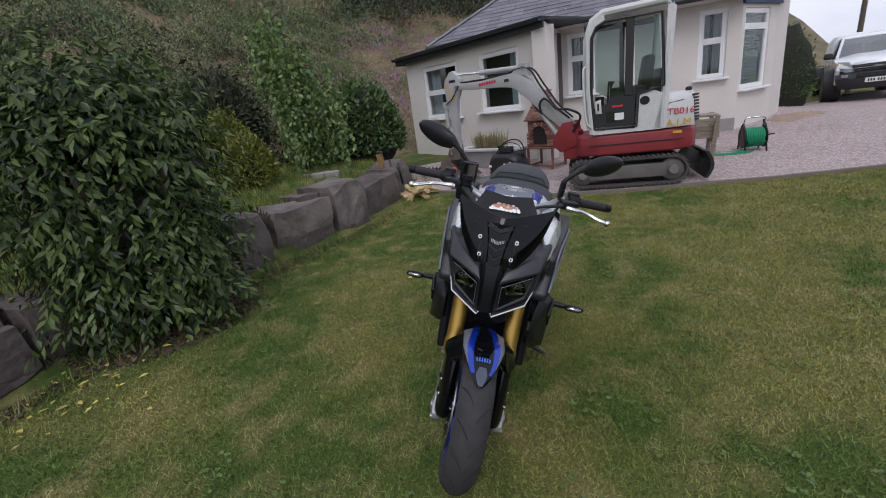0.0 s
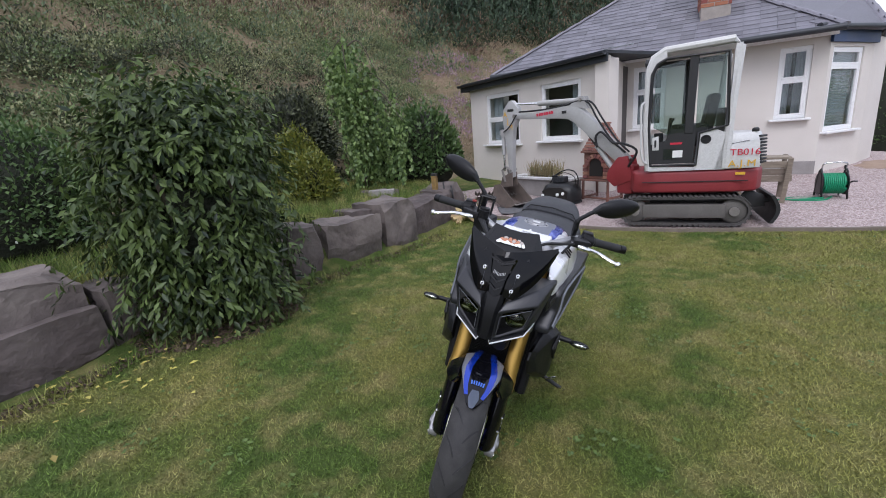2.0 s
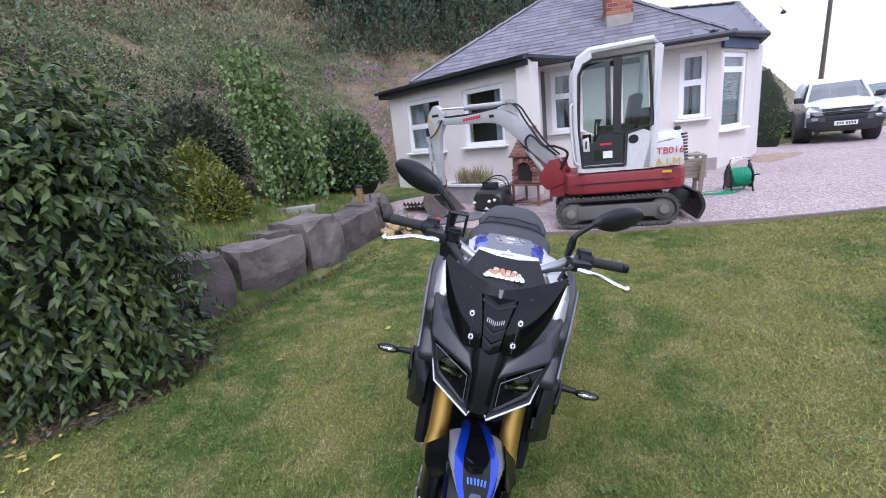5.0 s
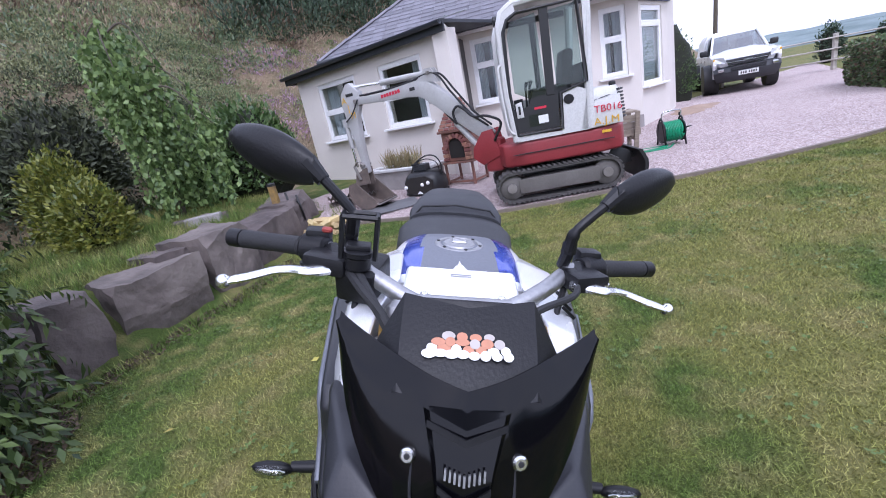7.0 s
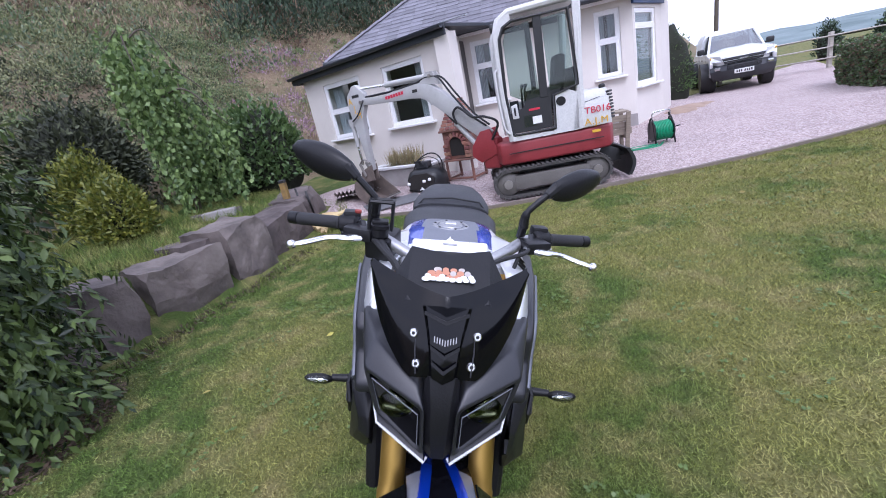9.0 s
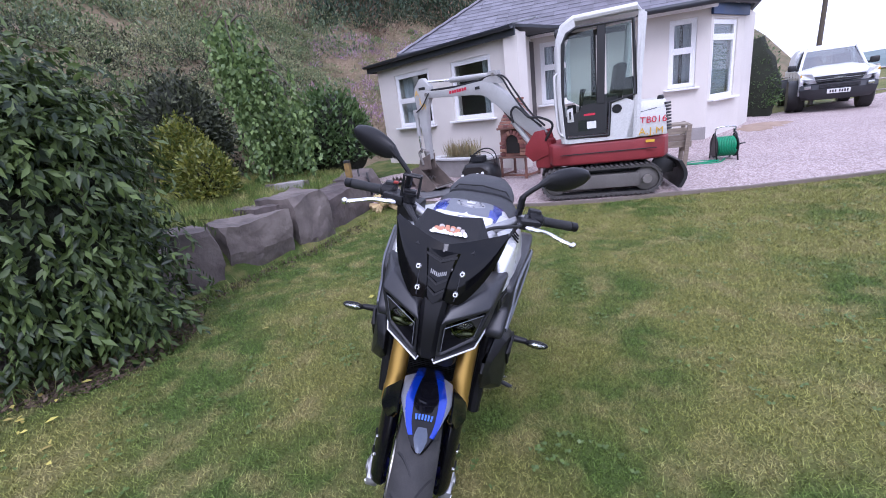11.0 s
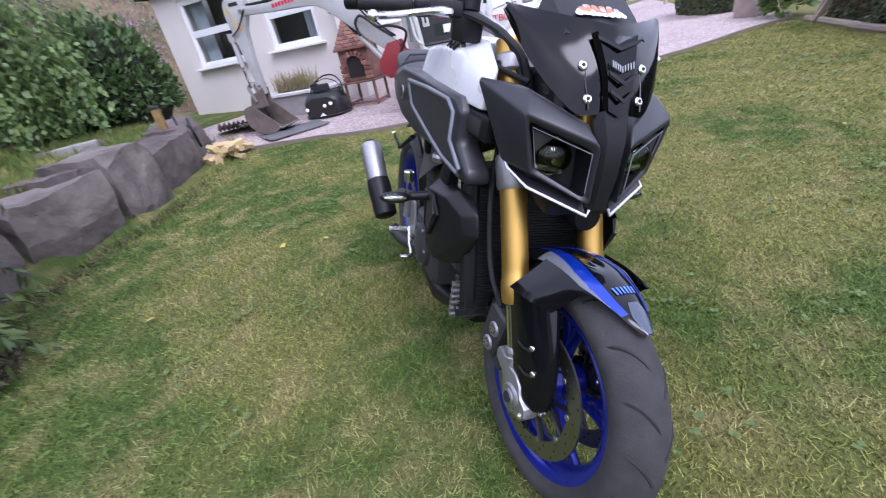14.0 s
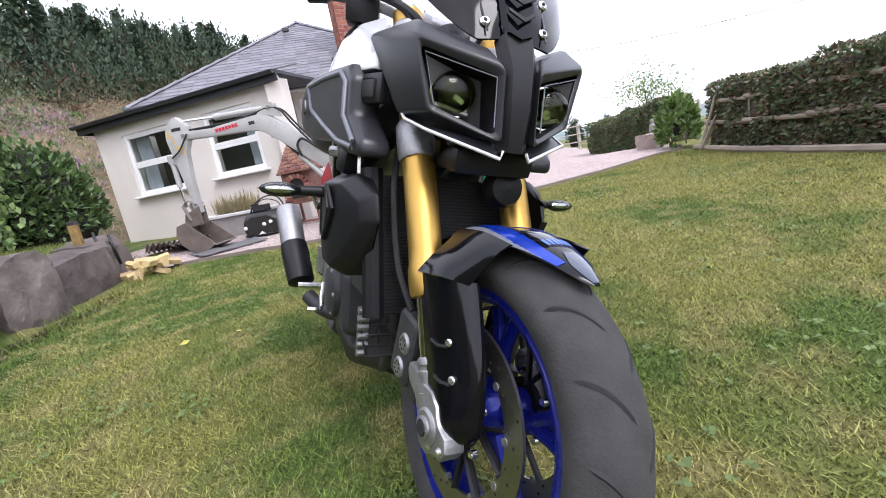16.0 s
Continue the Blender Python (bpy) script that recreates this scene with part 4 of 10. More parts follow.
def domes(spots, per, leaf, size, mat, name, label, width=0.5):
    """Rounded bushes too many to count: leaves on the skin of low domes of many sizes."""
    n = len(spots) * per
    scale = np.repeat(rng.uniform(0.45, 1.25, len(spots)), per)[:, None] * size
    q = unit(rng.normal(size=(n, 3)))
    q[:, 2] = np.abs(q[:, 2])
    lobe = 1 + 0.22 * np.sin(5 * np.arctan2(q[:, 1], q[:, 0]) + np.repeat(rng.uniform(0, 6, len(spots)), per)) * (1 - q[:, 2])
    p = np.repeat(spots[:, :3], per, 0) + q * lobe[:, None] * scale * rng.uniform(0.72, 1.05, (n, 1)) * np.array([1, 1, 0.85])
    v, f = flat_leaves(p, q + 0.7 * rng.normal(size=(n, 3)) + np.array([0, 0, 0.25]), leaf * rng.uniform(0.6, 1.4, n), width, face=q + np.array([0, 0, 0.5]))
    return tagged(part(name, raw_mesh(name, v, f, mat), None), label, name.split("_")[-1], kind="stuff")


tufts(right_of(on_hill(5200, -20, 6, -6, 27, -0.3, 14), 0.50), 16, 0.20, 0.24, LEAF_HEATH, "hillside_grass", "brown heath tufts and dry grass on the bank", 0.08, 1.0, 0.5)
# Dark tufts fill the gaps between bushes, standing in for their shade.
tufts(left_of(on_hill(3000, -20, 2, -6, 27, -0.3, 14), 0.46), 22, 0.12, 0.26, LEAF_DARK, "hillside_undergrowth", "undergrowth between the bushes of the bank, darkened as their shade", 0.25)
tufts(on_hill(1000, -20, 5, -6, 27, 0, 14), 24, 0.12, 0.28, LEAF_SCRUB, "hillside_scrub", "olive green low scrub on the bank", 0.30)
domes(left_of(on_hill(620, -18, 0, -4, 24, 0.6, 11), 0.42), 260, 0.062, 0.62, LEAF_SCRUB, "hillside_bushes", "grey-green rounded bushes crowding the bank")
domes(left_of(on_hill(420, -18, -2, -4, 22, 0.3, 9), 0.46), 260, 0.060, 0.66, LEAF_HILL, "green_bushes", "soft green bushes on the bank")
domes(left_of(on_hill(260, -16, -5.0, -4, 13, 0.2, 5), 0.5), 300, 0.058, 0.60, LEAF_DARK, "gorse_thicket", "dark gorse thicket at the foot of the bank")
domes(right_of(on_hill(70, -12, 2, 8, 24, 1.0, 9), 0.42), 260, 0.075, 0.42, LEAF_HILL, "bank_bushes", "scattered small green bushes on the bare bank")
tufts(right_of(on_hill(420, -12, 2, 7, 24, 0.8, 8), 0.5), 40, 0.11, 0.30, HEATHER, "heather_patches", "faded pink heather on the bank", 0.3)


tufts(left_of(on_hill(560, -40, 2, -8, 46, 5, 26), 0.36), 110, 0.13, 0.85, LEAF_HEDGE, "hill_thicket", "grey-green thickets on the upper bank", 0.4, 1.3)


tufts(left_of(on_hill(1000, -40, 2, -8, 46, 8, 26), 0.40), 46, 0.22, 0.7, LEAF_HEATH, "hilltop_heath", "brown heath and dry bracken high on the hill", 0.16)
tufts(left_of(on_hill(1600, -40, 2, -8, 46, 8, 26), 0.40), 64, 0.16, 0.8, LEAF_SCRUB, "hilltop_scrub", "olive scrub high on the hill", 0.3)
tufts(right_of(on_hill(1300, -34, 14, -8, 46, 8, 24), 0.46), 90, 0.20, 0.95, LEAF_DARK, "hilltop_gorse", "dark gorse and bracken high on the hill", 0.3)
tufts(on_hill(330, -34, 14, 4, 46, 7, 18), 100, 0.18, 1.0, LEAF_BROWN, "hilltop_bracken", "brown bracken high on the hill", 0.3)


def conifer(x, y, h, first=None):
    """A slender conifer: a trunk and drooping whorls of needle sprays."""
    z = land(x, y)
    if first is not None:
        return copy_thing(first, pose(x, y, z - 0.1, 0, 0, rng.uniform(0, 360)) @ Matrix.Diagonal((h / 5, h / 5, h / 5, 1)))
    tree = thing("conifer", pose(x, y, z - 0.1), "dark green conifer on the hilltop", "tree", "conifers on the hilltop")
    part("trunk", tube([(0, 0, 0), (0.02, 0, 2.5), (0, 0, 5.0)], [0.11, 0.07, 0.01], 7), BARK, tree, smooth=True)
    pos, tip = [], []
    for k in range(900):
        u = rng.random() ** 0.75
        zz = 0.5 + u * 4.4
        a = rng.uniform(0, 2 * math.pi)
        r = (1 - u) * 1.25 * rng.uniform(0.3, 1.0) * (0.8 + 0.3 * math.sin(9 * a + 20 * u)) + 0.05
        pos.append((r * math.cos(a), r * math.sin(a), zz - 0.25 * r))
        tip.append((math.cos(a), math.sin(a), -0.25 + 0.5 * rng.normal()))
    v, f = flat_leaves(np.array(pos), np.array(tip), rng.uniform(0.22, 0.5, len(pos)), 0.45)
    part("crown", raw_mesh("crown", v, f, LEAF_PINE), None, tree)
    return tree


first_tree = conifer(-9.0, 26.0, 5)
tufts(right_of(on_hill(1300, -34, 14, 6, 48, 8, 25), 0.46), 95, 0.21, 1.15, LEAF_PINE, "hilltop_wood", "dense dark green woodland on the hilltop", 0.45, 1.6, 1.2)
for x, y, zz, s in right_of(on_hill(130, -34, 12, 16, 48, 10, 24), 0.48):
    conifer(x, y, rng.uniform(1.8, 3.0), first_tree)


# ---- hedges and fence on the open side ----
HEDGE_CORE = material("hedge_twigs", (0.085, 0.068, 0.046), 1.0, dark=(0.035, 0.034, 0.020), scale=9, fine=50, bump=0.9, amount=0.9, distance=0.05)


def hedge(name, line, w_, h_, n, mats, label):
    """A clipped hedge along a line: a dark core with two kinds of leaf on its skin."""
    pts = curve_pts([(x, y, 0) for x, y in line], 8)
    ob = thing(name, None, label, "hedge")
    rings = []
    for i, p in enumerate(pts):
        k_ = 0.25 if i in (0, len(pts) - 1) else 1.0
        d = (pts[min(i + 1, len(pts) - 1)] - pts[max(i - 1, 0)]).normalized()
        s = Vector((d.y, -d.x, 0))
        z = land(p.x, p.y)
        rings.append([p + s * a * w_ * 0.42 * k_ + Vector((0, 0, z + b * h_ * (0.5 + 0.5 * k_))) for a, b in ((-1, 0.02), (-1, 0.88), (-0.6, 0.95), (0.6, 0.95), (1, 0.88), (1, 0.02))])
    part("inner_mass", loft(rings), HEDGE_CORE, ob)
    for mat, share, nm in mats:
        m_ = int(n * share)
        i = rng.integers(0, len(pts) - 1, m_)
        t = rng.random(m_)
        P = np.array([tuple(p) for p in pts])
        base = P[i] * (1 - t)[:, None] + P[i + 1] * t[:, None]
        d = unit(P[i + 1] - P[i])
        s = np.stack([d[:, 1], -d[:, 0], np.zeros(m_)], 1)
        u = rng.random(m_)
        top = u < 0.22
        a = np.where(top, rng.uniform(-0.5, 0.5, m_), np.where(rng.random(m_) < 0.5, -0.5, 0.5)) * w_
        b = np.where(top, h_, rng.random(m_) * h_)
        z = heights(base[:, 0], base[:, 1])
        wob = np.array([0.10 * fbm(q[0] * 2.2, q[1] * 2.2, bb * 2.2) for q, bb in zip(base, b)])
        p = base + s * (a + np.sign(a) * wob)[:, None]
        p[:, 2] = z + b + np.where(top, wob, 0.0)
        out = np.where(top[:, None], np.array([0, 0, 1.0]), s * np.sign(a)[:, None])
        v, f = flat_leaves(p - out * 0.02, out + 0.8 * rng.normal(size=(m_, 3)), rng.uniform(0.035, 0.085, m_), 0.55, face=out)
        part(nm, raw_mesh(nm, v, f, mat), None, ob)
    return ob


LEAF_HERB = leaf_material("herb_leaf", (0.20, 0.30, 0.085), (0.075, 0.135, 0.035), trans=0.3)
HEDGE_A = [(6.45, 6.45), (5.75, 5.1), (5.05, 3.6), (4.6, 2.2), (4.4, 0.6), (4.5, -2.5)]
HEDGE_B = [(9.2, 13.0), (8.4, 11.0), (7.8, 9.2), (7.55, 8.3)]
hedge("field_hedge", [(x + 0.36, y - 0.12) for x, y in HEDGE_A], 0.55, 1.0, 44000, ((LEAF_HEDGE, 0.62, "foliage"), (LEAF_BROWN, 0.38, "dead_foliage")), "clipped mixed hedge, part browned, behind a pole fence")
hedge("drive_hedge", [(x + 0.4, y) for x, y in HEDGE_B], 0.7, 0.95, 26000, ((LEAF_HEDGE, 0.5, "foliage"), (LEAF_GREEN, 0.3, "young_foliage"), (LEAF_BROWN, 0.2, "dead_foliage")), "clipped green hedge beside the gravel drive")

pole_fence = thing("pole_fence", None, "weathered round-pole fence grown through by the hedge", "fence")
hp = curve_pts([(x, y, 0) for x, y in HEDGE_A], 5)
for i in range(0, len(hp) - 1, 4):
    p = hp[i]
    part("post", tube([(p.x + 0.20, p.y, land(p.x, p.y) - 0.1), (p.x + 0.20, p.y, land(p.x, p.y) + 0.78)], 0.045, 8), OLD_WOOD, pole_fence, smooth=40)
for h_ in (0.40, 0.74):
    for i in range(0, len(hp) - 5, 4):
        a, b = hp[i], hp[i + 4]
        part("rail", tube([(a.x + (0.10 if h_ < 0.5 else 0.145), a.y + 0.05, land(a.x, a.y) + h_ + 0.02), (b.x + (0.10 if h_ < 0.5 else 0.13), b.y - 0.05, land(b.x, b.y) + h_ - 0.01)], [0.036, 0.030], 8), OLD_WOOD, pole_fence, smooth=40)
for i in range(0, len(hp) - 5, 4):
    a, b = hp[i], hp[i + 4]
    tagged(part("edging_log", tube([(a.x - 0.16, a.y + 0.06, land(a.x, a.y) + 0.04), (b.x - 0.16, b.y - 0.06, land(b.x, b.y) + 0.035)], 0.05, 8), OLD_WOOD, smooth=40), "round log lying along the lawn edge", "log", "edging logs")
leaner = thing("leaning_poles", pose(6.3, 6.2, land(6.3, 6.2)), "two poles leaning at the end of the fence", "pole")
part("pole", tube([(-0.22, 0.05, 0.0), (0.16, -0.02, 0.95)], 0.022, 8), OLD_WOOD, leaner, smooth=40)
part("board", box(0.09, 0.03, 0.62, (-0.04, 0.0, 0.27), 0.004, 1, (0, 38, 0)), OLD_WOOD, leaner)

shrub("tall_herb", (6.62, 7.15), (0.36, 0.32, 0.95), 620, LEAF_HERB, "tall leafy green herb beside the statue", 0.17, 0.5, 0.2)
far_tree = thing("thin_tree", pose(13.0, 14.2, 0), "thin pale-leaved young tree beyond the hedge", "tree")
part("trunk", tube([(0, 0, -0.2), (0.05, 0, 1.2), (0, 0.05, 2.2)], [0.04, 0.03, 0.01], 6), BARK, far_tree, smooth=True)
p = rng.normal(size=(1200, 3)) * np.array([0.62, 0.62, 0.34]) + np.array([0.1, 0, 1.80])
v, f = flat_leaves(p, rng.normal(size=(1200, 3)), 0.11, 0.5)
part("crown", raw_mesh("crown", v, f, LEAF_WEEP), None, far_tree)
for k in range(6):
    a = k * 1.05
    part("limb", tube([(0.03, 0, 1.1), (0.5 * math.cos(a), 0.5 * math.sin(a), 1.9)], [0.015, 0.005], 5), BARK, far_tree)

field_fence = thing("field_fence", None, "pale three-rail timber post fence at the end of the drive", "fence")
PALE_WOOD = material("silvered_fence_timber", (0.44, 0.41, 0.37), 0.85, dark=(0.28, 0.25, 0.22), scale=5, fine=60, bump=0.3, amount=0.8, stretch=(1, 1, 6), vary=0.15)
FA, FB = Vector((8.6, 20.6, 0)), Vector((16.4, 14.8, 0))
for k in range(7):
    p = FA.lerp(FB, k / 6)
    part("post", box(0.12, 0.12, 1.25, (p.x, p.y, land(p.x, p.y) + 0.55), 0.01, 1), PALE_WOOD, field_fence)
for h_ in (0.35, 0.70, 1.05):
    for k in range(6):
        p, q = FA.lerp(FB, k / 6), FA.lerp(FB, (k + 1) / 6)
        part("rail", tube([(p.x - 0.05, p.y - 0.05, land(p.x, p.y) + h_), (q.x - 0.05, q.y - 0.05, land(q.x, q.y) + h_)], 0.055, 6, flat=0.5), PALE_WOOD, field_fence)
for k, (x, y, h_) in enumerate(((15.5, 22.0, 1.5), (17.0, 21.0, 1.3))):
    shrub("field_tree", (x, y), (0.55, 0.5, h_), 1100, LEAF_PINE, "small dark tree beyond the field fence", 0.13, 0.45, 0.6, "tree")
pole = thing("utility_pole", pose(18.4, 36.5, land(18.4, 36.5), 0, 1, 0), "dark wooden utility pole", "pole")
part("shaft", tube([(0, 0, -0.5), (0, 0, 9.5)], [0.16, 0.12], 10), BARK, pole, smooth=40)
part("insulator", lathe([(0.03, 0.0), (0.05, 0.05), (0.03, 0.12)], 10, "z", (0.18, 0, 9.0)), FASCIA, pole)

# the far side of the valley, its haze mixed into the hill colour
ring = []
for k in range(121):
    a = radians(-12 + k * 1.2)
    hgt = 11 + 10 * fbm(k * 0.07, 1.0) + 7 * fbm(k * 0.5, 4.0) + 46 * max(0.0, min(1.0, (k - 58) / 26))
    row = []
    for s, (rr, zz) in enumerate(((760, -14), (900, 0.25), (1050, 0.7), (1200, 1.0), (1500, 0.9))):
        row.append((rr * math.sin(a), rr * math.cos(a), zz if s == 0 else hgt * zz - 4))
    ring.append(row)
tagged(part("far_hills", loft(ring, closed=False), FAR_HILL, smooth=True), "blue-green hills across the valley, haze painted into their colour", "hills", kind="structure")

# ---- grass, clover and fallen leaves ----
def lawn_spots(n, x0, x1, y0, y1, power=1.0):
    out = np.empty((0, 2))
    while len(out) < n:
        p = np.column_stack([rng.uniform(x0, x1, n), y0 + (y1 - y0) * rng.random(n) ** power])
        edge_y = np.interp(p[:, 0], [q[0] for q in LAWN_EDGE], [q[1] for q in LAWN_EDGE])
        rock_x = np.interp(p[:, 1], [q[1] for q in ROCK_LINE], [q[0] for q in ROCK_LINE])
        hed_x = np.interp(p[:, 1], [q[1] for q in HEDGE_A[::-1]], [q[0] for q in HEDGE_A[::-1]])
        out = np.concatenate([out, p[(p[:, 1] < edge_y - 0.02) & (p[:, 0] > rock_x + 0.22) & (p[:, 0] < hed_x)]])
    return out[:n]


def blades(p, h_, w_, mat, name, label, lean=0.55):
    n = len(p)
    base = np.column_stack([p, heights(p[:, 0], p[:, 1])])
    a = rng.uniform(0, 2 * math.pi, n)
    side = np.stack([np.cos(a), np.sin(a), np.zeros(n)], 1)
    tip = np.stack([rng.normal(size=n) * lean, rng.normal(size=n) * lean, np.ones(n)], 1)
    L = (h_ * rng.uniform(0.5, 1.4, n))[:, None]
    W = np.broadcast_to(np.asarray(w_, float).reshape(-1, 1), (n, 1))
    v = np.stack([base - side * W, base + side * W, base + tip * L], 1).reshape(-1, 3)
    f = np.arange(n)[:, None] * 3 + np.array([0, 1, 2])
    return tagged(part(name, raw_mesh(name, v, f, mat), None), label, "grass", kind="stuff")


def lawn_fan(n, cx, cy, reach, power):
    """Places on the lawn, thickest round a middle and thinning evenly outwards."""
    out = np.empty((0, 2))
    while len(out) < n:
        a, r = rng.uniform(0, 2 * math.pi, n), reach * rng.random(n) ** power
        p = np.column_stack([cx + r * np.cos(a), cy + r * np.sin(a)])
        edge_y = np.interp(p[:, 0], [q[0] for q in LAWN_EDGE], [q[1] for q in LAWN_EDGE])
        rock_x = np.interp(p[:, 1], [q[1] for q in ROCK_LINE], [q[0] for q in ROCK_LINE])
        hed_x = np.interp(p[:, 1], [q[1] for q in HEDGE_A[::-1]], [q[0] for q in HEDGE_A[::-1]])
        out = np.concatenate([out, p[(p[:, 1] < edge_y - 0.02) & (p[:, 0] > rock_x + 0.20) & (p[:, 0] < hed_x)]])
    return out[:n]


spots = lawn_fan(800000, 0.1, 2.3, 7.5, 0.80)
spots = spots[np.hypot(spots[:, 0] + 3.0, spots[:, 1] - 2.54) > 0.60 + 0.10 * rng.normal(size=len(spots))]
away = np.hypot(spots[:, 0] - 0.1, spots[:, 1] - 2.3)
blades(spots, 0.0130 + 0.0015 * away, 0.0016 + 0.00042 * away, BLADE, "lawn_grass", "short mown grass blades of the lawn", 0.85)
t = np.column_stack([rng.uniform(-6.0, -2.6, 60000), rng.uniform(-1.0, 8.4, 60000)])
keep = np.array([seg_dist(a, b, ROCK_LINE) > 0.42 and seg_dist(a, b, HILL_FOOT) < 0.3 for a, b in t])
blades(t[keep], 0.10, 0.004, BLADE, "terrace_grass", "longer grass on the terrace above the boulders", 0.45)
t = []
for x, y in zip(np.interp(np.linspace(0, 1, 500), np.linspace(0, 1, len(ROCK_LINE)), [q[0] for q in ROCK_LINE]), np.interp(np.linspace(0, 1, 500), np.linspace(0, 1, len(ROCK_LINE)), [q[1] for q in ROCK_LINE])):
    for _ in range(4):
        t.append((x + 0.30 + abs(rng.normal()) * 0.07, y + rng.normal() * 0.1))
blades(np.array(t), 0.09, 0.004, BLADE, "wall_foot_grass", "uncut grass along the foot of the boulders", 0.4)

# clover patches lie low among the blades
pos = []
for cx, cy in lawn_spots(210, -2.6, 5.0, 1.0, 6.0):
    for _ in range(rng.integers(4, 15)):
        a, b = cx + rng.normal() * 0.09, cy + rng.normal() * 0.07
        for k in range(3):
            pos.append((a, b, land(a, b) + 0.024, k * 2.1 + rng.uniform(0, 1)))
pos = np.array(pos)
v, f = flat_leaves(pos[:, :3], np.stack([np.cos(pos[:, 3]), np.sin(pos[:, 3]), 0.15 * np.ones(len(pos))], 1), rng.uniform(0.011, 0.021, len(pos)), 0.95, face=np.tile([0, 0, 1.0], (len(pos), 1)))
tagged(part("clover", raw_mesh("clover", v, f, CLOVER), None), "low clover patches in the lawn", "clover", kind="stuff")

# brown litter on the bare soil round the bush and along the boulders
a, r = rng.uniform(0, 2 * math.pi, 5200), 0.34 + 0.36 * rng.random(5200) ** 0.8
p = np.column_stack([-3.0 + r * np.cos(a), 2.54 + r * np.sin(a)])
wy = rng.uniform(0.6, 5.6, 3600)
wx = np.interp(wy, [q[1] for q in ROCK_LINE], [q[0] for q in ROCK_LINE]) + 0.24 + np.abs(rng.normal(size=3600)) * 0.09
p = np.concatenate([p, np.column_stack([wx, wy])])
q = np.column_stack([p, heights(p[:, 0], p[:, 1]) + rng.uniform(0.004, 0.020, len(p))])
a = rng.uniform(0, 6.28, len(q))
v, f = flat_leaves(q, np.stack([np.cos(a), np.sin(a), 0.25 * rng.normal(size=len(q))], 1), rng.uniform(0.018, 0.050, len(q)), 0.45, face=np.tile([0, 0, 1.0], (len(q), 1)))
tagged(part("leaf_litter", raw_mesh("leaf_litter", v, f, LITTER), None), "dark brown leaf litter on bare soil", "litter", kind="stuff")

# yellow leaves shed under the bush
p = np.column_stack([rng.normal(-2.85, 0.30, 90), rng.normal(1.62, 0.30, 90)])
p = p[[math.hypot(a + 3.0, b - 2.54) > 0.55 and a > -3.6 for a, b in p]]
p = np.concatenate([p, lawn_spots(8, -2.6, 2.5, 2.6, 5.5)])
q = np.column_stack([p, [land(a, b) + 0.028 for a, b in p]])
a = rng.uniform(0, 6.28, len(q))
v, f = leaves(q, np.stack([np.cos(a), np.sin(a), 0.1 * rng.normal(size=len(q))], 1), rng.uniform(0.035, 0.075, len(q)), 0.45, face=np.tile([0, 0, 1.0], (len(q), 1)))
tagged(part("fallen_leaves", raw_mesh("fallen_leaves", v, f, FALLEN), None), "scattered yellow fallen leaves under the bush", "leaves", kind="stuff")

# ---- the motorcycle: x ahead, y to its left, z up, rear wheel's foot at the origin ----
BLACK_PLASTIC = material("matt_black_plastic", (0.010, 0.010, 0.012), 0.42, dark=(0.007, 0.007, 0.008), spec=0.30, scale=14, fine=220, bump=0.08, amount=0.5)
CHARCOAL = material("satin_charcoal_paint", (0.022, 0.0225, 0.027), 0.38, dark=(0.012, 0.0125, 0.016), scale=8, fine=300, bump=0.04, amount=0.5, spec=0.5)
GLOSS_BLACK = material("gloss_black_paint", (0.004, 0.004, 0.006), 0.06, dark=(0.003, 0.003, 0.004), scale=5, fine=90, bump=0.0, amount=0.5, spec=0.34)
SCREEN = material("tinted_screen", (0.003, 0.003, 0.004), 0.05, dark=(0.002, 0.002, 0.003), scale=5, fine=90, bump=0.0, amount=0.5, spec=0.28)
RUBBER = material("dark_rubber", (0.016, 0.016, 0.018), 0.7, dark=(0.017, 0.017, 0.018), scale=12, fine=160, bump=0.3, distance=0.003)
TYRE = material("dusty_tyre", (0.050, 0.048, 0.048), 0.85, dark=(0.024, 0.024, 0.025), third=(0.036, 0.035, 0.036), scale=26, fine=240, bump=0.35, amount=0.9, distance=0.003)
GOLD = material("gold_anodised", (0.52, 0.33, 0.085), 0.40, metal=0.9, dark=(0.44, 0.27, 0.06), scale=6, fine=260, bump=0.03, amount=0.5, stretch=(6, 6, 1))
CHROME = material("bright_chrome", (0.80, 0.77, 0.66), 0.10, metal=1.0, dark=(0.70, 0.66, 0.52), scale=6, fine=60, bump=0.0, amount=0.4)
ALLOY = material("cast_alloy", (0.40, 0.40, 0.41), 0.48, metal=0.9, dark=(0.27, 0.27, 0.28), scale=14, fine=120, bump=0.12, amount=0.5)
BARE_ALLOY = material("polished_alloy_lever", (0.78, 0.78, 0.78), 0.25, metal=1.0, dark=(0.66, 0.66, 0.66), scale=12, fine=90, bump=0.03, amount=0.4)
SILVER = material("silver_tank_paint", (0.78, 0.79, 0.81), 0.28, metal=0.25, dark=(0.70, 0.71, 0.73), scale=5, fine=400, bump=0.02, amount=0.3, coat=0.5)
GREY_PAINT = material("matt_grey_paint", (0.17, 0.18, 0.21), 0.5, metal=0.3, dark=(0.14, 0.15, 0.17), scale=6, fine=200, bump=0.03, amount=0.4)
TIP_PAINT = material("pale_blue_grey_paint", (0.070, 0.085, 0.120), 0.20, metal=0.3, dark=(0.055, 0.068, 0.10), scale=6, fine=200, bump=0.02, amount=0.4, coat=0.4)
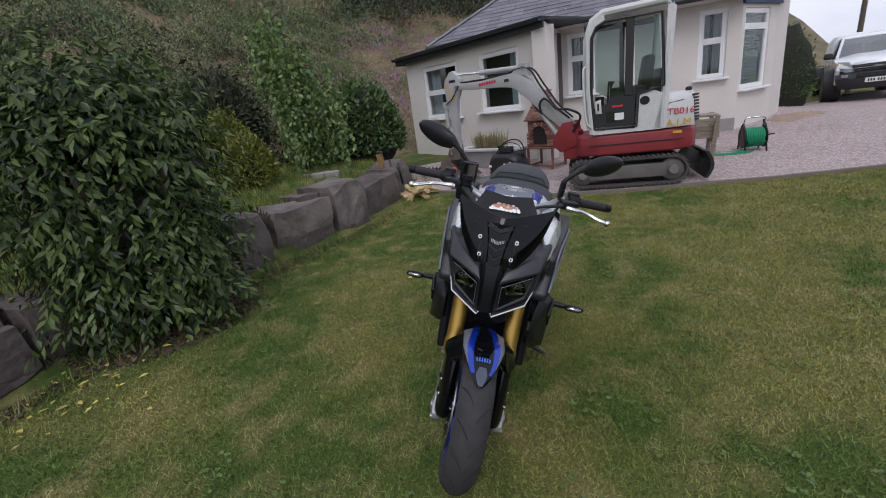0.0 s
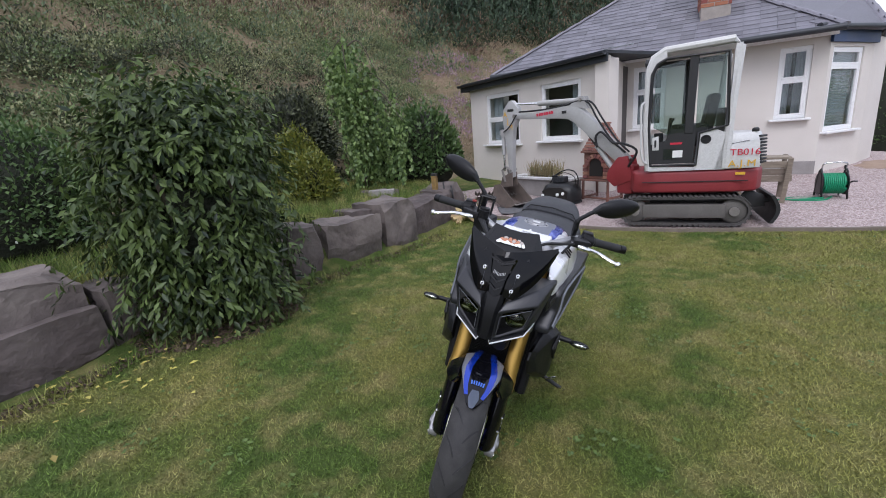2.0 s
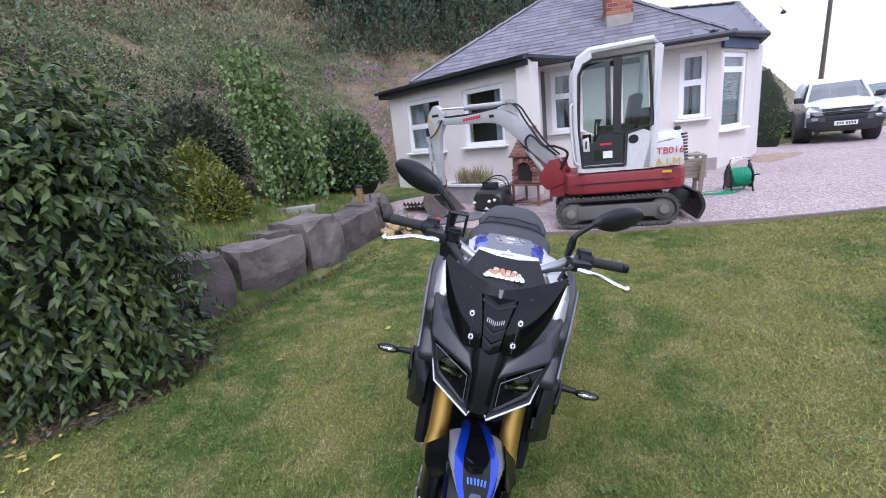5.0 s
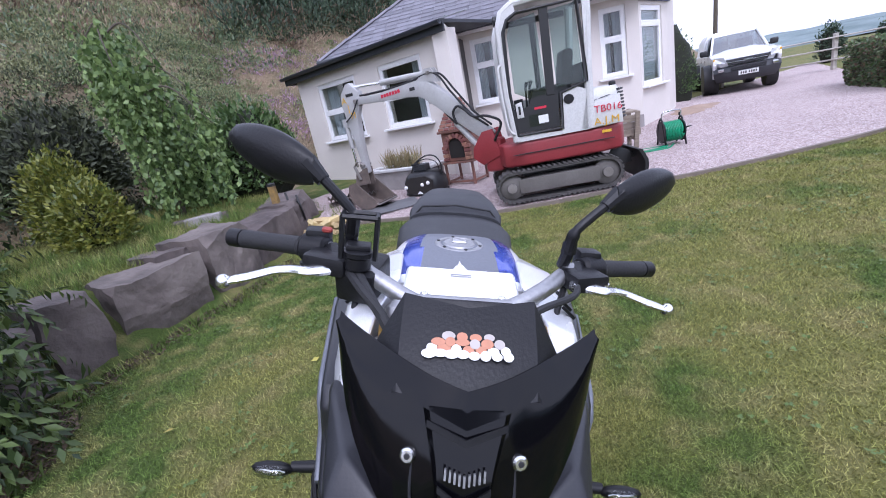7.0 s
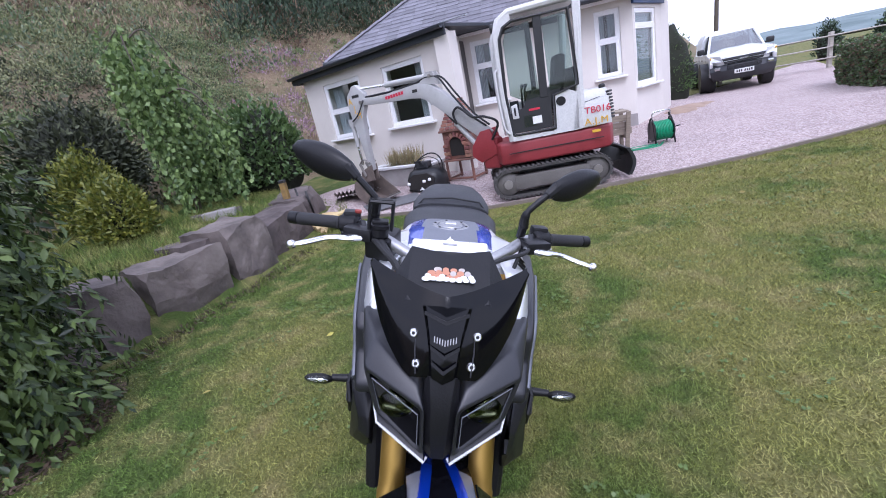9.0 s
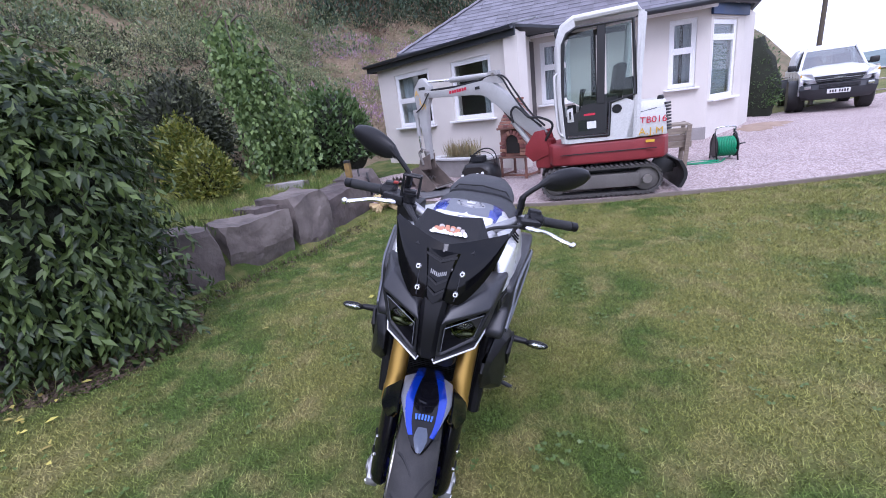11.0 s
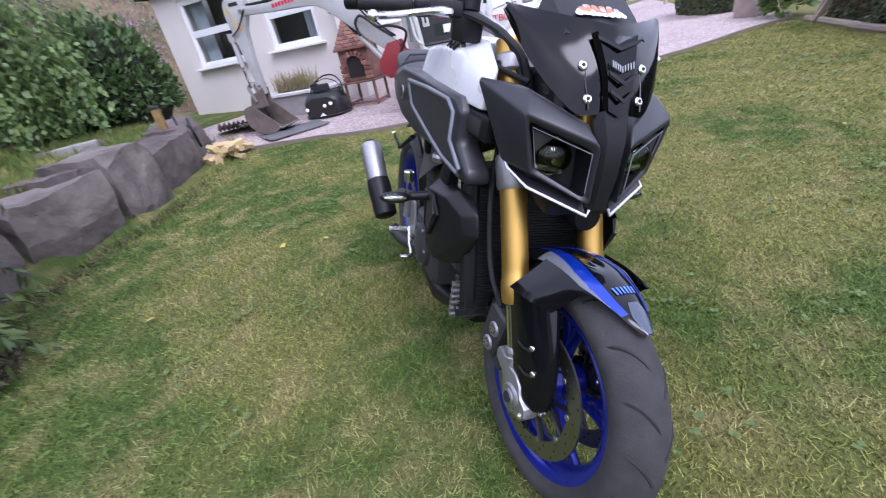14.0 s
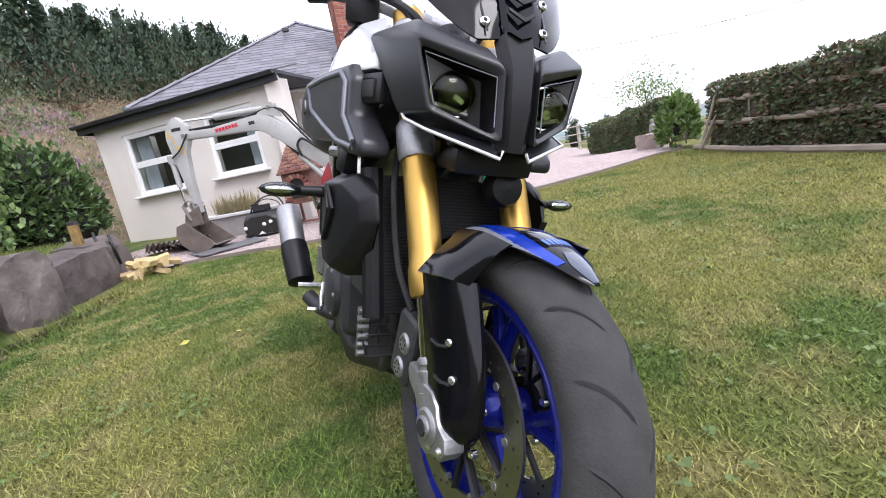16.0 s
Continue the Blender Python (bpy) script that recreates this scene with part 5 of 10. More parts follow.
BLUE = material("metallic_blue_paint", (0.010, 0.045, 0.42), 0.22, metal=0.45, dark=(0.008, 0.030, 0.30), scale=7, fine=300, bump=0.0, amount=0.4, coat=0.6)
WHEEL_BLUE = material("blue_wheel_paint", (0.012, 0.020, 0.30), 0.28, metal=0.4, dark=(0.008, 0.013, 0.20), scale=7, fine=200, bump=0.03, amount=0.5, coat=0.4)
DISC_STEEL = material("brake_disc_steel", (0.34, 0.33, 0.30), 0.35, metal=1.0, dark=(0.26, 0.25, 0.22), scale=20, fine=260, bump=0.06, amount=0.6)
ENGINE = material("dark_engine_casting", (0.055, 0.056, 0.060), 0.55, metal=0.4, dark=(0.035, 0.035, 0.038), scale=18, fine=130, bump=0.25, amount=0.6)
RAD_MESH = material("radiator_core", (0.034, 0.034, 0.034), 0.6, metal=0.3, dark=(0.020, 0.020, 0.019), scale=40, fine=400, bump=0.4, amount=0.6, distance=0.002)
CLEAR_LENS = glass_material("clear_lamp_lens", (0.80, 0.82, 0.82))
# Olive in the smoked tint paints the lawn's green reflection.
SMOKE_LENS = glass_material("smoked_lens_green_reflection", (0.48, 0.52, 0.32), 0.03)
LAMP_BOWL = material("lamp_reflector", (0.62, 0.63, 0.60), 0.12, metal=1.0, scale=6, fine=40, bump=0.0, amount=0.3)
SEAT_VINYL = material("black_seat_vinyl", (0.026, 0.027, 0.031), 0.55, dark=(0.018, 0.019, 0.022), scale=9, fine=260, bump=0.25, amount=0.5, distance=0.002)
WHITE_INK = material("white_print", (0.78, 0.78, 0.76), 0.5, scale=8, fine=60, bump=0.0, amount=0.2)
ORANGE_INK = material("orange_print", (0.48, 0.21, 0.12), 0.5, scale=8, fine=60, bump=0.0, amount=0.3)
TAN_INK = material("grey_tan_print", (0.42, 0.38, 0.35), 0.5, scale=8, fine=60, bump=0.0, amount=0.3)
RED_SWITCH = material("dull_red_plastic", (0.32, 0.05, 0.04), 0.5, scale=8, fine=60, bump=0.0, amount=0.3)
PALE_BLUE = material("pale_blue_print", (0.06, 0.16, 0.62), 0.4, scale=8, fine=60, bump=0.0, amount=0.3)

_r, _f = Vector((-0.35, 2.77, 0)), Vector((-0.315, 1.37, 0))
_x = (_f - _r).normalized()
bike = thing("motorcycle", Matrix.Translation(_r) @ Matrix.Rotation(math.atan2(_x.y, _x.x), 4, "Z") @ Matrix.Rotation(radians(-15.0), 4, "X"),
             "black, silver and blue naked motorcycle on its side stand", "motorcycle")
STEER = Matrix.Translation((1.06, 0, 0.975)) @ Matrix.Rotation(radians(7.5), 4, Vector((-0.37, 0, 0.93)).normalized()) @ Matrix.Translation((-1.06, 0, -0.975))


def front(name, bm, mat, parent=None, label="", smooth=35):
    """A part of the steered front end."""
    bmesh.ops.transform(bm, matrix=STEER, verts=bm.verts)
    return part(name, bm, mat, parent or bike, label, smooth)


def body(name, bm, mat, parent=None, label="", smooth=35):
    return part(name, bm, mat, parent or bike, label, smooth)


def spin(profile, n=64, c=(0, 0, 0)):
    """A closed ring turned about y from a closed profile of (radius, y)."""
    bm = bmesh.new()
    rings = []
    for k in range(n):
        a = 2 * math.pi * k / n
        rings.append([bm.verts.new((c[0] + r * math.cos(a), c[1] + y, c[2] + r * math.sin(a))) for r, y in profile])
    m_ = len(profile)
    for k in range(n):
        p, q = rings[k], rings[(k + 1) % n]
        for i in range(m_):
            j = (i + 1) % m_
            bm.faces.new((p[i], p[j], q[j], q[i]))
    bmesh.ops.recalc_face_normals(bm, faces=bm.faces)
    return bm


def ball(c, r, flat=(1, 1, 1), n=2):
    bm = bmesh.new()
    bmesh.ops.create_icosphere(bm, subdivisions=n, radius=1)
    for v in bm.verts:
        v.co = Vector((c[0] + v.co.x * r * flat[0], c[1] + v.co.y * r * flat[1], c[2] + v.co.z * r * flat[2]))
    return bm


def bolt(c, r, d, n=12):
    """A round-headed bolt at c, facing along d."""
    d = Vector(d).normalized()
    c = Vector(c)
    bm = tube([c - d * r * 1.2, c + d * r * 0.25, c + d * r * 0.55], [r * 0.95, r, r * 0.72], n)
    tube([c + d * r * 0.50, c + d * r * 0.60], r * 0.30, 6, bm)
    return bm


def sheet(rows, t=0.004):
    """A thick curved sheet from a grid of points."""
    g = [[Vector(p) for p in row] for row in rows]
    h, w_ = len(g), len(g[0])
    back = []
    for i in range(h):
        line = []
        for j in range(w_):
            du = g[i][min(j + 1, w_ - 1)] - g[i][max(j - 1, 0)]
            dv = g[min(i + 1, h - 1)][j] - g[max(i - 1, 0)][j]
            nn = du.cross(dv)
            line.append(g[i][j] - (nn.normalized() if nn.length > 1e-9 else Vector((1, 0, 0))) * t)
        back.append(line)
    bm = bmesh.new()
    F = [[bm.verts.new(p) for p in row] for row in g]
    K = [[bm.verts.new(p) for p in row] for row in back]
    for i in range(h - 1):
        for j in range(w_ - 1):
            bm.faces.new((F[i][j], F[i][j + 1], F[i + 1][j + 1], F[i + 1][j]))
            bm.faces.new((K[i][j], K[i + 1][j], K[i + 1][j + 1], K[i][j + 1]))
    for i in range(h - 1):
        for j in (0, w_ - 1):
            bm.faces.new((F[i][j], F[i + 1][j], K[i + 1][j], K[i][j]))
    for j in range(w_ - 1):
        for i in (0, h - 1):
            bm.faces.new((F[i][j], F[i][j + 1], K[i][j + 1], K[i][j]))
    bmesh.ops.recalc_face_normals(bm, faces=bm.faces)
    return bm


def wheel(name, c, r, half, steer, width_rim, label):
    put = front if steer else body
    crown = [(r - 0.045 * abs(y / half) ** 2.2, y) for y in np.linspace(-half, half, 15)]
    prof = crown + [(r - 0.062, half * 0.98), (r - 0.078, half * 0.86), (r - 0.086, half * 0.74), (r - 0.086, -half * 0.74), (r - 0.078, -half * 0.86), (r - 0.062, -half * 0.98)]
    q = width_rim / 2
    rim_r = r - 0.078
    rim = spin([(rim_r, -q), (rim_r, -q + 0.007), (rim_r - 0.014, -q * 0.75), (rim_r - 0.026, -q * 0.3), (rim_r - 0.026, q * 0.3), (rim_r - 0.014, q * 0.75), (rim_r, q - 0.007), (rim_r, q),
                (rim_r - 0.012, q), (rim_r - 0.026, q * 0.82), (rim_r - 0.038, q * 0.35), (rim_r - 0.038, -q * 0.35), (rim_r - 0.026, -q * 0.82), (rim_r - 0.012, -q)], 72, c)
    lathe([(0.028, -0.062), (0.040, -0.055), (0.044, -0.02), (0.044, 0.02), (0.040, 0.055), (0.028, 0.062)], 24, "y", c, rim)
    for k in range(5):
        a = 2 * math.pi * k / 5 + 0.25
        def at(rad, ang, y=0.0):
            return (c[0] + rad * math.cos(ang), c[1] + y, c[2] + rad * math.sin(ang))
        tube([at(0.036, a), at(0.075, a), at(0.108, a)], [0.022, 0.017, 0.016], 8, rim)
        for s in (-1, 1):
            tube([at(0.095, a), at(0.14, a + s * 0.10), at(rim_r - 0.030, a + s * 0.17)], [0.014, 0.0115, 0.013], 8, rim)
    rim_parts = islands(rim)
    w_ob = put(name, rim_parts[0], WHEEL_BLUE, None, label, 40)
    for piece in rim_parts[1:]:
        put("spoke", piece, WHEEL_BLUE, w_ob, "", 40)
    put("tyre", spin(prof, 96, c), TYRE, w_ob, "worn black tyre with curved grooves", 50)
    grooves = bmesh.new()
    for k in range(17):
        for side in (-1, 1):
            a0 = 2 * math.pi * (k + (0.5 if side > 0 else 0)) / 17
            pts = []
            for s in range(9):
                u = s / 8
                y = side * half * (0.06 + 0.82 * u)
                rad = r - 0.045 * abs(y / half) ** 2.2 - 0.0022
                ang = a0 + 0.34 * u - 0.12 * u * u
                pts.append((c[0] + rad * math.cos(ang), c[1] + y, c[2] + rad * math.sin(ang)))
            tube(pts, [0.0014] + [0.0042] * 7 + [0.0014], 5, grooves)
    for piece in islands(grooves):
        put("tread_groove", piece, RUBBER, w_ob, "", 50)
    return w_ob


AX = (1.374, 0.0, 0.296)
front_wheel = wheel("front_wheel", AX, 0.295, 0.060, True, 0.096, "blue five-spoke cast wheel")
rear_wheel = wheel("rear_wheel", (0.0, 0.0, 0.315), 0.315, 0.096, False, 0.15, "blue five-spoke cast wheel")
for s in (-1, 1):
    y = s * 0.063
    disc = front("brake_disc", spin([(0.160, y - 0.0025), (0.160, y + 0.0025), (0.120, y + 0.0025), (0.120, y - 0.0025)], 72, AX), DISC_STEEL, front_wheel, "drilled steel brake disc")
    holes = bmesh.new()
    for k in range(48):
        a = 2 * math.pi * k / 48
        rad = (0.152, 0.140, 0.129)[k % 3]
        lathe([(0.0028, -0.0029), (0.0028, 0.0029)], 6, "y", (AX[0] + rad * math.cos(a), y, AX[2] + rad * math.sin(a)), holes)
    front("drilled_holes", holes, RUBBER, disc, "dark drilled holes", False)["kind"] = "stuff"
    star = bmesh.new()
    for k in range(5):
        a = 2 * math.pi * k / 5
        for da in (-0.16, 0.16):
            tube([(AX[0] + 0.045 * math.cos(a), y * 0.93, AX[2] + 0.045 * math.sin(a)), (AX[0] + 0.122 * math.cos(a + da * 1.7), y, AX[2] + 0.122 * math.sin(a + da * 1.7))], 0.008, 6, star, 0.5)
    lathe([(0.050, y - 0.006), (0.050, y + 0.006)], 20, "y", (AX[0], 0, AX[2]), star)
    for piece in islands(star):
        front("carrier_arm", piece, BLACK_PLASTIC, front_wheel, "black disc carrier arm")
    for k in range(10):
        a = 2 * math.pi * k / 10 + 0.15
        front("bobbin", lathe([(0.0062, y - 0.004), (0.0062, y + 0.004)], 10, "y", (AX[0] + 0.120 * math.cos(a), 0, AX[2] + 0.120 * math.sin(a))), ALLOY, front_wheel, "", 30)
    for k in range(5):
        a = 2 * math.pi * k / 5 + 0.5
        front("hub_bolt", bolt((AX[0] + 0.062 * math.cos(a), s * 0.066, AX[2] + 0.062 * math.sin(a)), 0.007, (0, s, 0)), BARE_ALLOY, front_wheel)


def fx(z):
    """How far ahead the fork leg's middle lies at a height."""
    return 1.10 + (0.975 - z) * 0.40


for s in (-1, 1):
    y = s * 0.105
    leg = front("fork_outer_tube", tube([(fx(z), y, z) for z in (1.005, 0.76, 0.55, 0.53, 0.523, 0.485, 0.477)], [0.0305, 0.0305, 0.0300, 0.0305, 0.0330, 0.0330, 0.030], 32), GOLD, None, "gold anodised fork tube")
    front("fork_inner_tube", tube([(fx(0.49), y, 0.49), (fx(0.33), y, 0.33)], 0.0220, 24), CHROME, None, "pale gold chromed fork slider")
    front("lower_clamp", tube([(fx(z), y, z) for z in (0.780, 0.774, 0.748, 0.742, 0.718, 0.710)], [0.034, 0.0385, 0.0385, 0.0375, 0.0375, 0.034], 28), ALLOY, leg, "silver fork clamp")
    front("upper_clamp", tube([(fx(z), y, z) for z in (0.975, 0.970, 0.945, 0.940)], [0.034, 0.0380, 0.0380, 0.034], 24), ALLOY, leg, "silver fork clamp")
    front("clamp_bolt", bolt((fx(0.957) + 0.01, y + s * 0.035, 0.957), 0.009, (0.3, s, 0)), BLACK_PLASTIC, leg)
    front("fork_cap", tube([(fx(1.005), y, 1.005), (fx(1.02), y, 1.02), (fx(1.03), y, 1.03)], [0.024, 0.022, 0.012], 16), ALLOY, leg)
    # the cast foot that holds the axle
    foot = tube([(fx(z), y, z) for z in (0.385, 0.380, 0.374, 0.372, 0.366, 0.364, 0.358, 0.355, 0.335, 0.333, 0.30)], [0.025, 0.0275, 0.0275, 0.0255, 0.0255, 0.0275, 0.0275, 0.0265, 0.0265, 0.0285, 0.029], 22)
    plate([(1.385 + a, 0.292 + b) for a, b in ((-0.088, 0.060), (-0.082, 0.076), (-0.055, 0.070), (-0.034, 0.060), (0.000, 0.056), (0.020, 0.042), (0.030, 0.018), (0.054, 0.006), (0.060, -0.014), (0.046, -0.032), (0.020, -0.034), (0.002, -0.044), (-0.020, -0.040), (-0.033, -0.022), (-0.038, 0.004), (-0.052, 0.028), (-0.080, 0.044))], 0.036, "y", s * 0.114, 0.006, foot)
    lathe([(0.030, s * 0.112), (0.030, s * 0.134), (0.026, s * 0.137), (0.016, s * 0.137)] if s > 0 else [(0.016, -0.137), (0.026, -0.137), (0.030, -0.134), (0.030, -0.112)], 24, "y", (1.385, 0, 0.292), foot)
    front("fork_foot", foot, ALLOY, None, "cast alloy axle clamp")
    front("axle_end", lathe([(0.018, s * 0.128), (0.018, s * 0.140), (0.014, s * 0.142), (0.013, s * 0.130)] if s > 0 else [(0.013, -0.130), (0.014, -0.142), (0.018, -0.140), (0.018, -0.128)], 20, "y", (1.385, 0, 0.292)), ALLOY, None, "", 30)
    for dx in (0.014, 0.044):
        front("pinch_bolt", bolt((1.385 + dx, s * 0.132, 0.266 + dx * 0.2), 0.0070, (0.3, s, -0.3)), BARE_ALLOY)
    front("axle_bore", lathe([(0.012, min(s * 0.130, s * 0.1435)), (0.012, max(s * 0.130, s * 0.1435))], 14, "y", (1.385, 0, 0.292)), RUBBER)
    # caliper behind the leg
    cal = box(0.075, 0.052, 0.135, (1.247, s * 0.098, 0.372), 0.016, 3, (0, 14, 0))
    box(0.05, 0.03, 0.05, (1.275, s * 0.098, 0.31), 0.01, 2, (0, 14, 0), bm=cal)
    calob = front("brake_caliper", cal, ENGINE, None, "black radial brake caliper")
    for cx, cz in ((1.262, 0.384), (1.246, 0.336)):
        front("piston_cap", lathe([(0.0, s * 0.128), (0.016, s * 0.1285), (0.0195, s * 0.125), (0.0195, s * 0.12)], 20, "y", (cx, 0, cz)), ALLOY, calob, "silver piston cap", 30)
        for k in range(7):
            a = 2 * math.pi * k / 7
            front("cap_hole", lathe([(0.0024, min(s * 0.12, s * 0.1292)), (0.0024, max(s * 0.12, s * 0.1292))], 6, "y", (cx + 0.010 * math.cos(a), 0, cz + 0.010 * math.sin(a))), RUBBER, calob, "", False)
    front("brake_hose", tube(curve_pts([(1.25, s * 0.11, 0.44), (1.20, s * 0.125, 0.52), (1.16, s * 0.13, 0.66), (1.10, s * 0.10, 0.80)], 6), 0.0065, 8), RUBBER)
    # gloss guard before the slider
    rows_ = []
    for z, w_ in ((0.520, 1.30), (0.490, 1.30), (0.44, 1.28), (0.39, 1.20), (0.345, 1.06), (0.305, 0.86), (0.285, 0.60)):
        x0 = fx(z)
        rows_.append([(x0 + 0.014, s * 0.126, z), (x0 + 0.014 + 0.030 * w_, s * 0.1265, z + 0.001), (x0 + 0.014 + 0.062 * w_, s * 0.120, z + 0.003), (x0 + 0.014 + 0.086 * w_, s * 0.104, z + 0.004), (x0 + 0.014 + 0.092 * w_, s * 0.084, z + 0.004), (x0 + 0.014 + 0.070 * w_, s * 0.071, z + 0.003)])
    if s < 0:
        rows_ = [row[::-1] for row in rows_]
    rows_ = [list(q) for q in zip(*[curve_pts(col, 3) for col in zip(*[curve_pts(row, 4) for row in rows_])])]
    guard = front("fork_guard", sheet(rows_, 0.004), GLOSS_BLACK, None, "gloss black fork guard")
    for bz in (0.432, 0.382):
        front("guard_slot", tube([(fx(bz) + 0.050, s * 0.1290, bz - 0.006), (fx(bz) + 0.068, s * 0.1275, bz - 0.010), (fx(bz) + 0.090, s * 0.1235, bz - 0.006)], 0.0028, 6), BLACK_PLASTIC, guard)
        front("guard_bolt", bolt((fx(bz) + 0.090, s * 0.1215, bz), 0.0062, (0.45, s * 0.9, 0.1)), BARE_ALLOY, guard)

# mudguard: a tapering shell over the tyre, with blue stripes and grey tips laid on it
def guard_pt(deg_, u, lift=0.0):
    half = 0.076 * min(1.0, 0.10 + 0.90 * (max(0.0, deg_ - 54) / 30) ** 0.70) if deg_ < 84 else 0.076 - 0.010 * max(0.0, (deg_ - 110) / 30)
    rad = 0.317 - 0.021 * abs(u) ** 2.4 * min(1.0, 0.25 + (deg_ - 54) / 30) - 0.006 * math.exp(-(u / 0.30) ** 2) * max(0.0, min(1.0, (deg_ - 80) / 8)) + lift
    return (AX[0] + rad * math.cos(radians(deg_)), half * u, AX[2] + rad * math.sin(radians(deg_)))


mudguard = front("front_mudguard", sheet([[guard_pt(d_, u) for u in np.linspace(-1, 1, 29)] for d_ in np.linspace(54, 140, 45)], 0.004), GLOSS_BLACK, None, "gloss black mudguard with blue stripes and grey tip", 40)


def stripe_mid(deg_):
    return 0.26 + 0.56 * max(0.0, min(1.0, (122 - deg_) / 54)) ** 1.2


for s in (-1, 1):
    band = [[guard_pt(d_, s * (stripe_mid(d_) + k), 0.0012) for k in np.linspace(-0.17 * min(1.0, 0.35 + (126 - d_) / 30), 0.17, 7)[::s]] for d_ in np.linspace(62, 124, 34)]
    front("blue_stripe", sheet(band, 0.0008), BLUE, mudguard, "bright blue painted stripe", 40)
    tip_ = [[guard_pt(d_, s * (stripe_mid(d_) + 0.15 + (0.985 - stripe_mid(d_) - 0.15) * k), 0.0012) for k in np.linspace(0, 1, 6)[::s]] for d_ in np.linspace(66, 104, 24)]
    front("grey_edge", sheet(tip_, 0.0008), GREY_PAINT, mudguard, "pale grey painted edge", 40)
front("grey_tip", sheet([[guard_pt(d_, u * min(1.0, 0.45 + (66 - d_) / 10), 0.0012) for u in np.linspace(-0.60, 0.60, 15)] for d_ in np.linspace(54.3, 66, 12)], 0.0008), TIP_PAINT, mudguard, "blue-grey painted tip", 40)
for k in range(6):
    front("lettering_bar", sheet([[guard_pt(d_, -0.40 + 0.16 * k + q, 0.0026) for q in (-0.045, 0.0, 0.045)] for d_ in (69.5, 71.0, 72.5)], 0.0006), PALE_BLUE, mudguard, "pale blue print bar", False)
for s in (-1, 1):
    rows_ = [[(1.470, s * 0.073, 0.588), (1.405, s * 0.075, 0.598), (1.335, s * 0.076, 0.598)], [(1.450, s * 0.080, 0.572), (1.392, s * 0.090, 0.577), (1.328, s * 0.094, 0.574)],
             [(1.430, s * 0.088, 0.545), (1.380, s * 0.110, 0.549), (1.316, s * 0.119, 0.543)], [(1.412, s * 0.098, 0.520), (1.372, s * 0.124, 0.524), (1.300, s * 0.1285, 0.520)]]
    if s < 0:
        rows_ = [row[::-1] for row in rows_]
    fine_ = [curve_pts(row, 5) for row in rows_]
    fine_ = [list(q) for q in zip(*[curve_pts(col, 5) for col in zip(*fine_)])]
    front("mudguard_wing", sheet(fine_, 0.004), GLOSS_BLACK, mudguard, "gloss black mudguard side", 60)

# steering head, yokes and handlebar
front("lower_yoke", box(0.09, 0.22, 0.035, (1.165, 0, 0.735), 0.012, 2, (0, 22, 0)), ENGINE)
front("top_yoke", box(0.075, 0.23, 0.024, (1.075, 0, 0.965), 0.010, 2, (0, 22, 0)), ALLOY)
body("steering_head", tube([(1.085, 0, 1.00), (1.20, 0, 0.70)], 0.032, 16), ENGINE)
bar = curve_pts([(0.895, -0.405, 1.050), (0.925, -0.30, 1.058), (0.960, -0.225, 1.064), (1.026, -0.14, 1.038), (1.056, -0.07, 1.014), (1.059, 0, 1.012)], 5)
bar += [Vector((p.x, -p.y, p.z)) for p in bar[-2::-1]]
handlebar = front("handlebar", tube(bar, [0.0118] * 11 + [0.0150] * (len(bar) - 22) + [0.0118] * 11, 14), ALLOY, None, "silver-grey tapered alloy handlebar")
front("clamp_bridge", tube([(1.061, -0.080, 1.014), (1.061, 0.080, 1.014)], 0.0195, 20), ALLOY, handlebar, "silver alloy bar clamp")
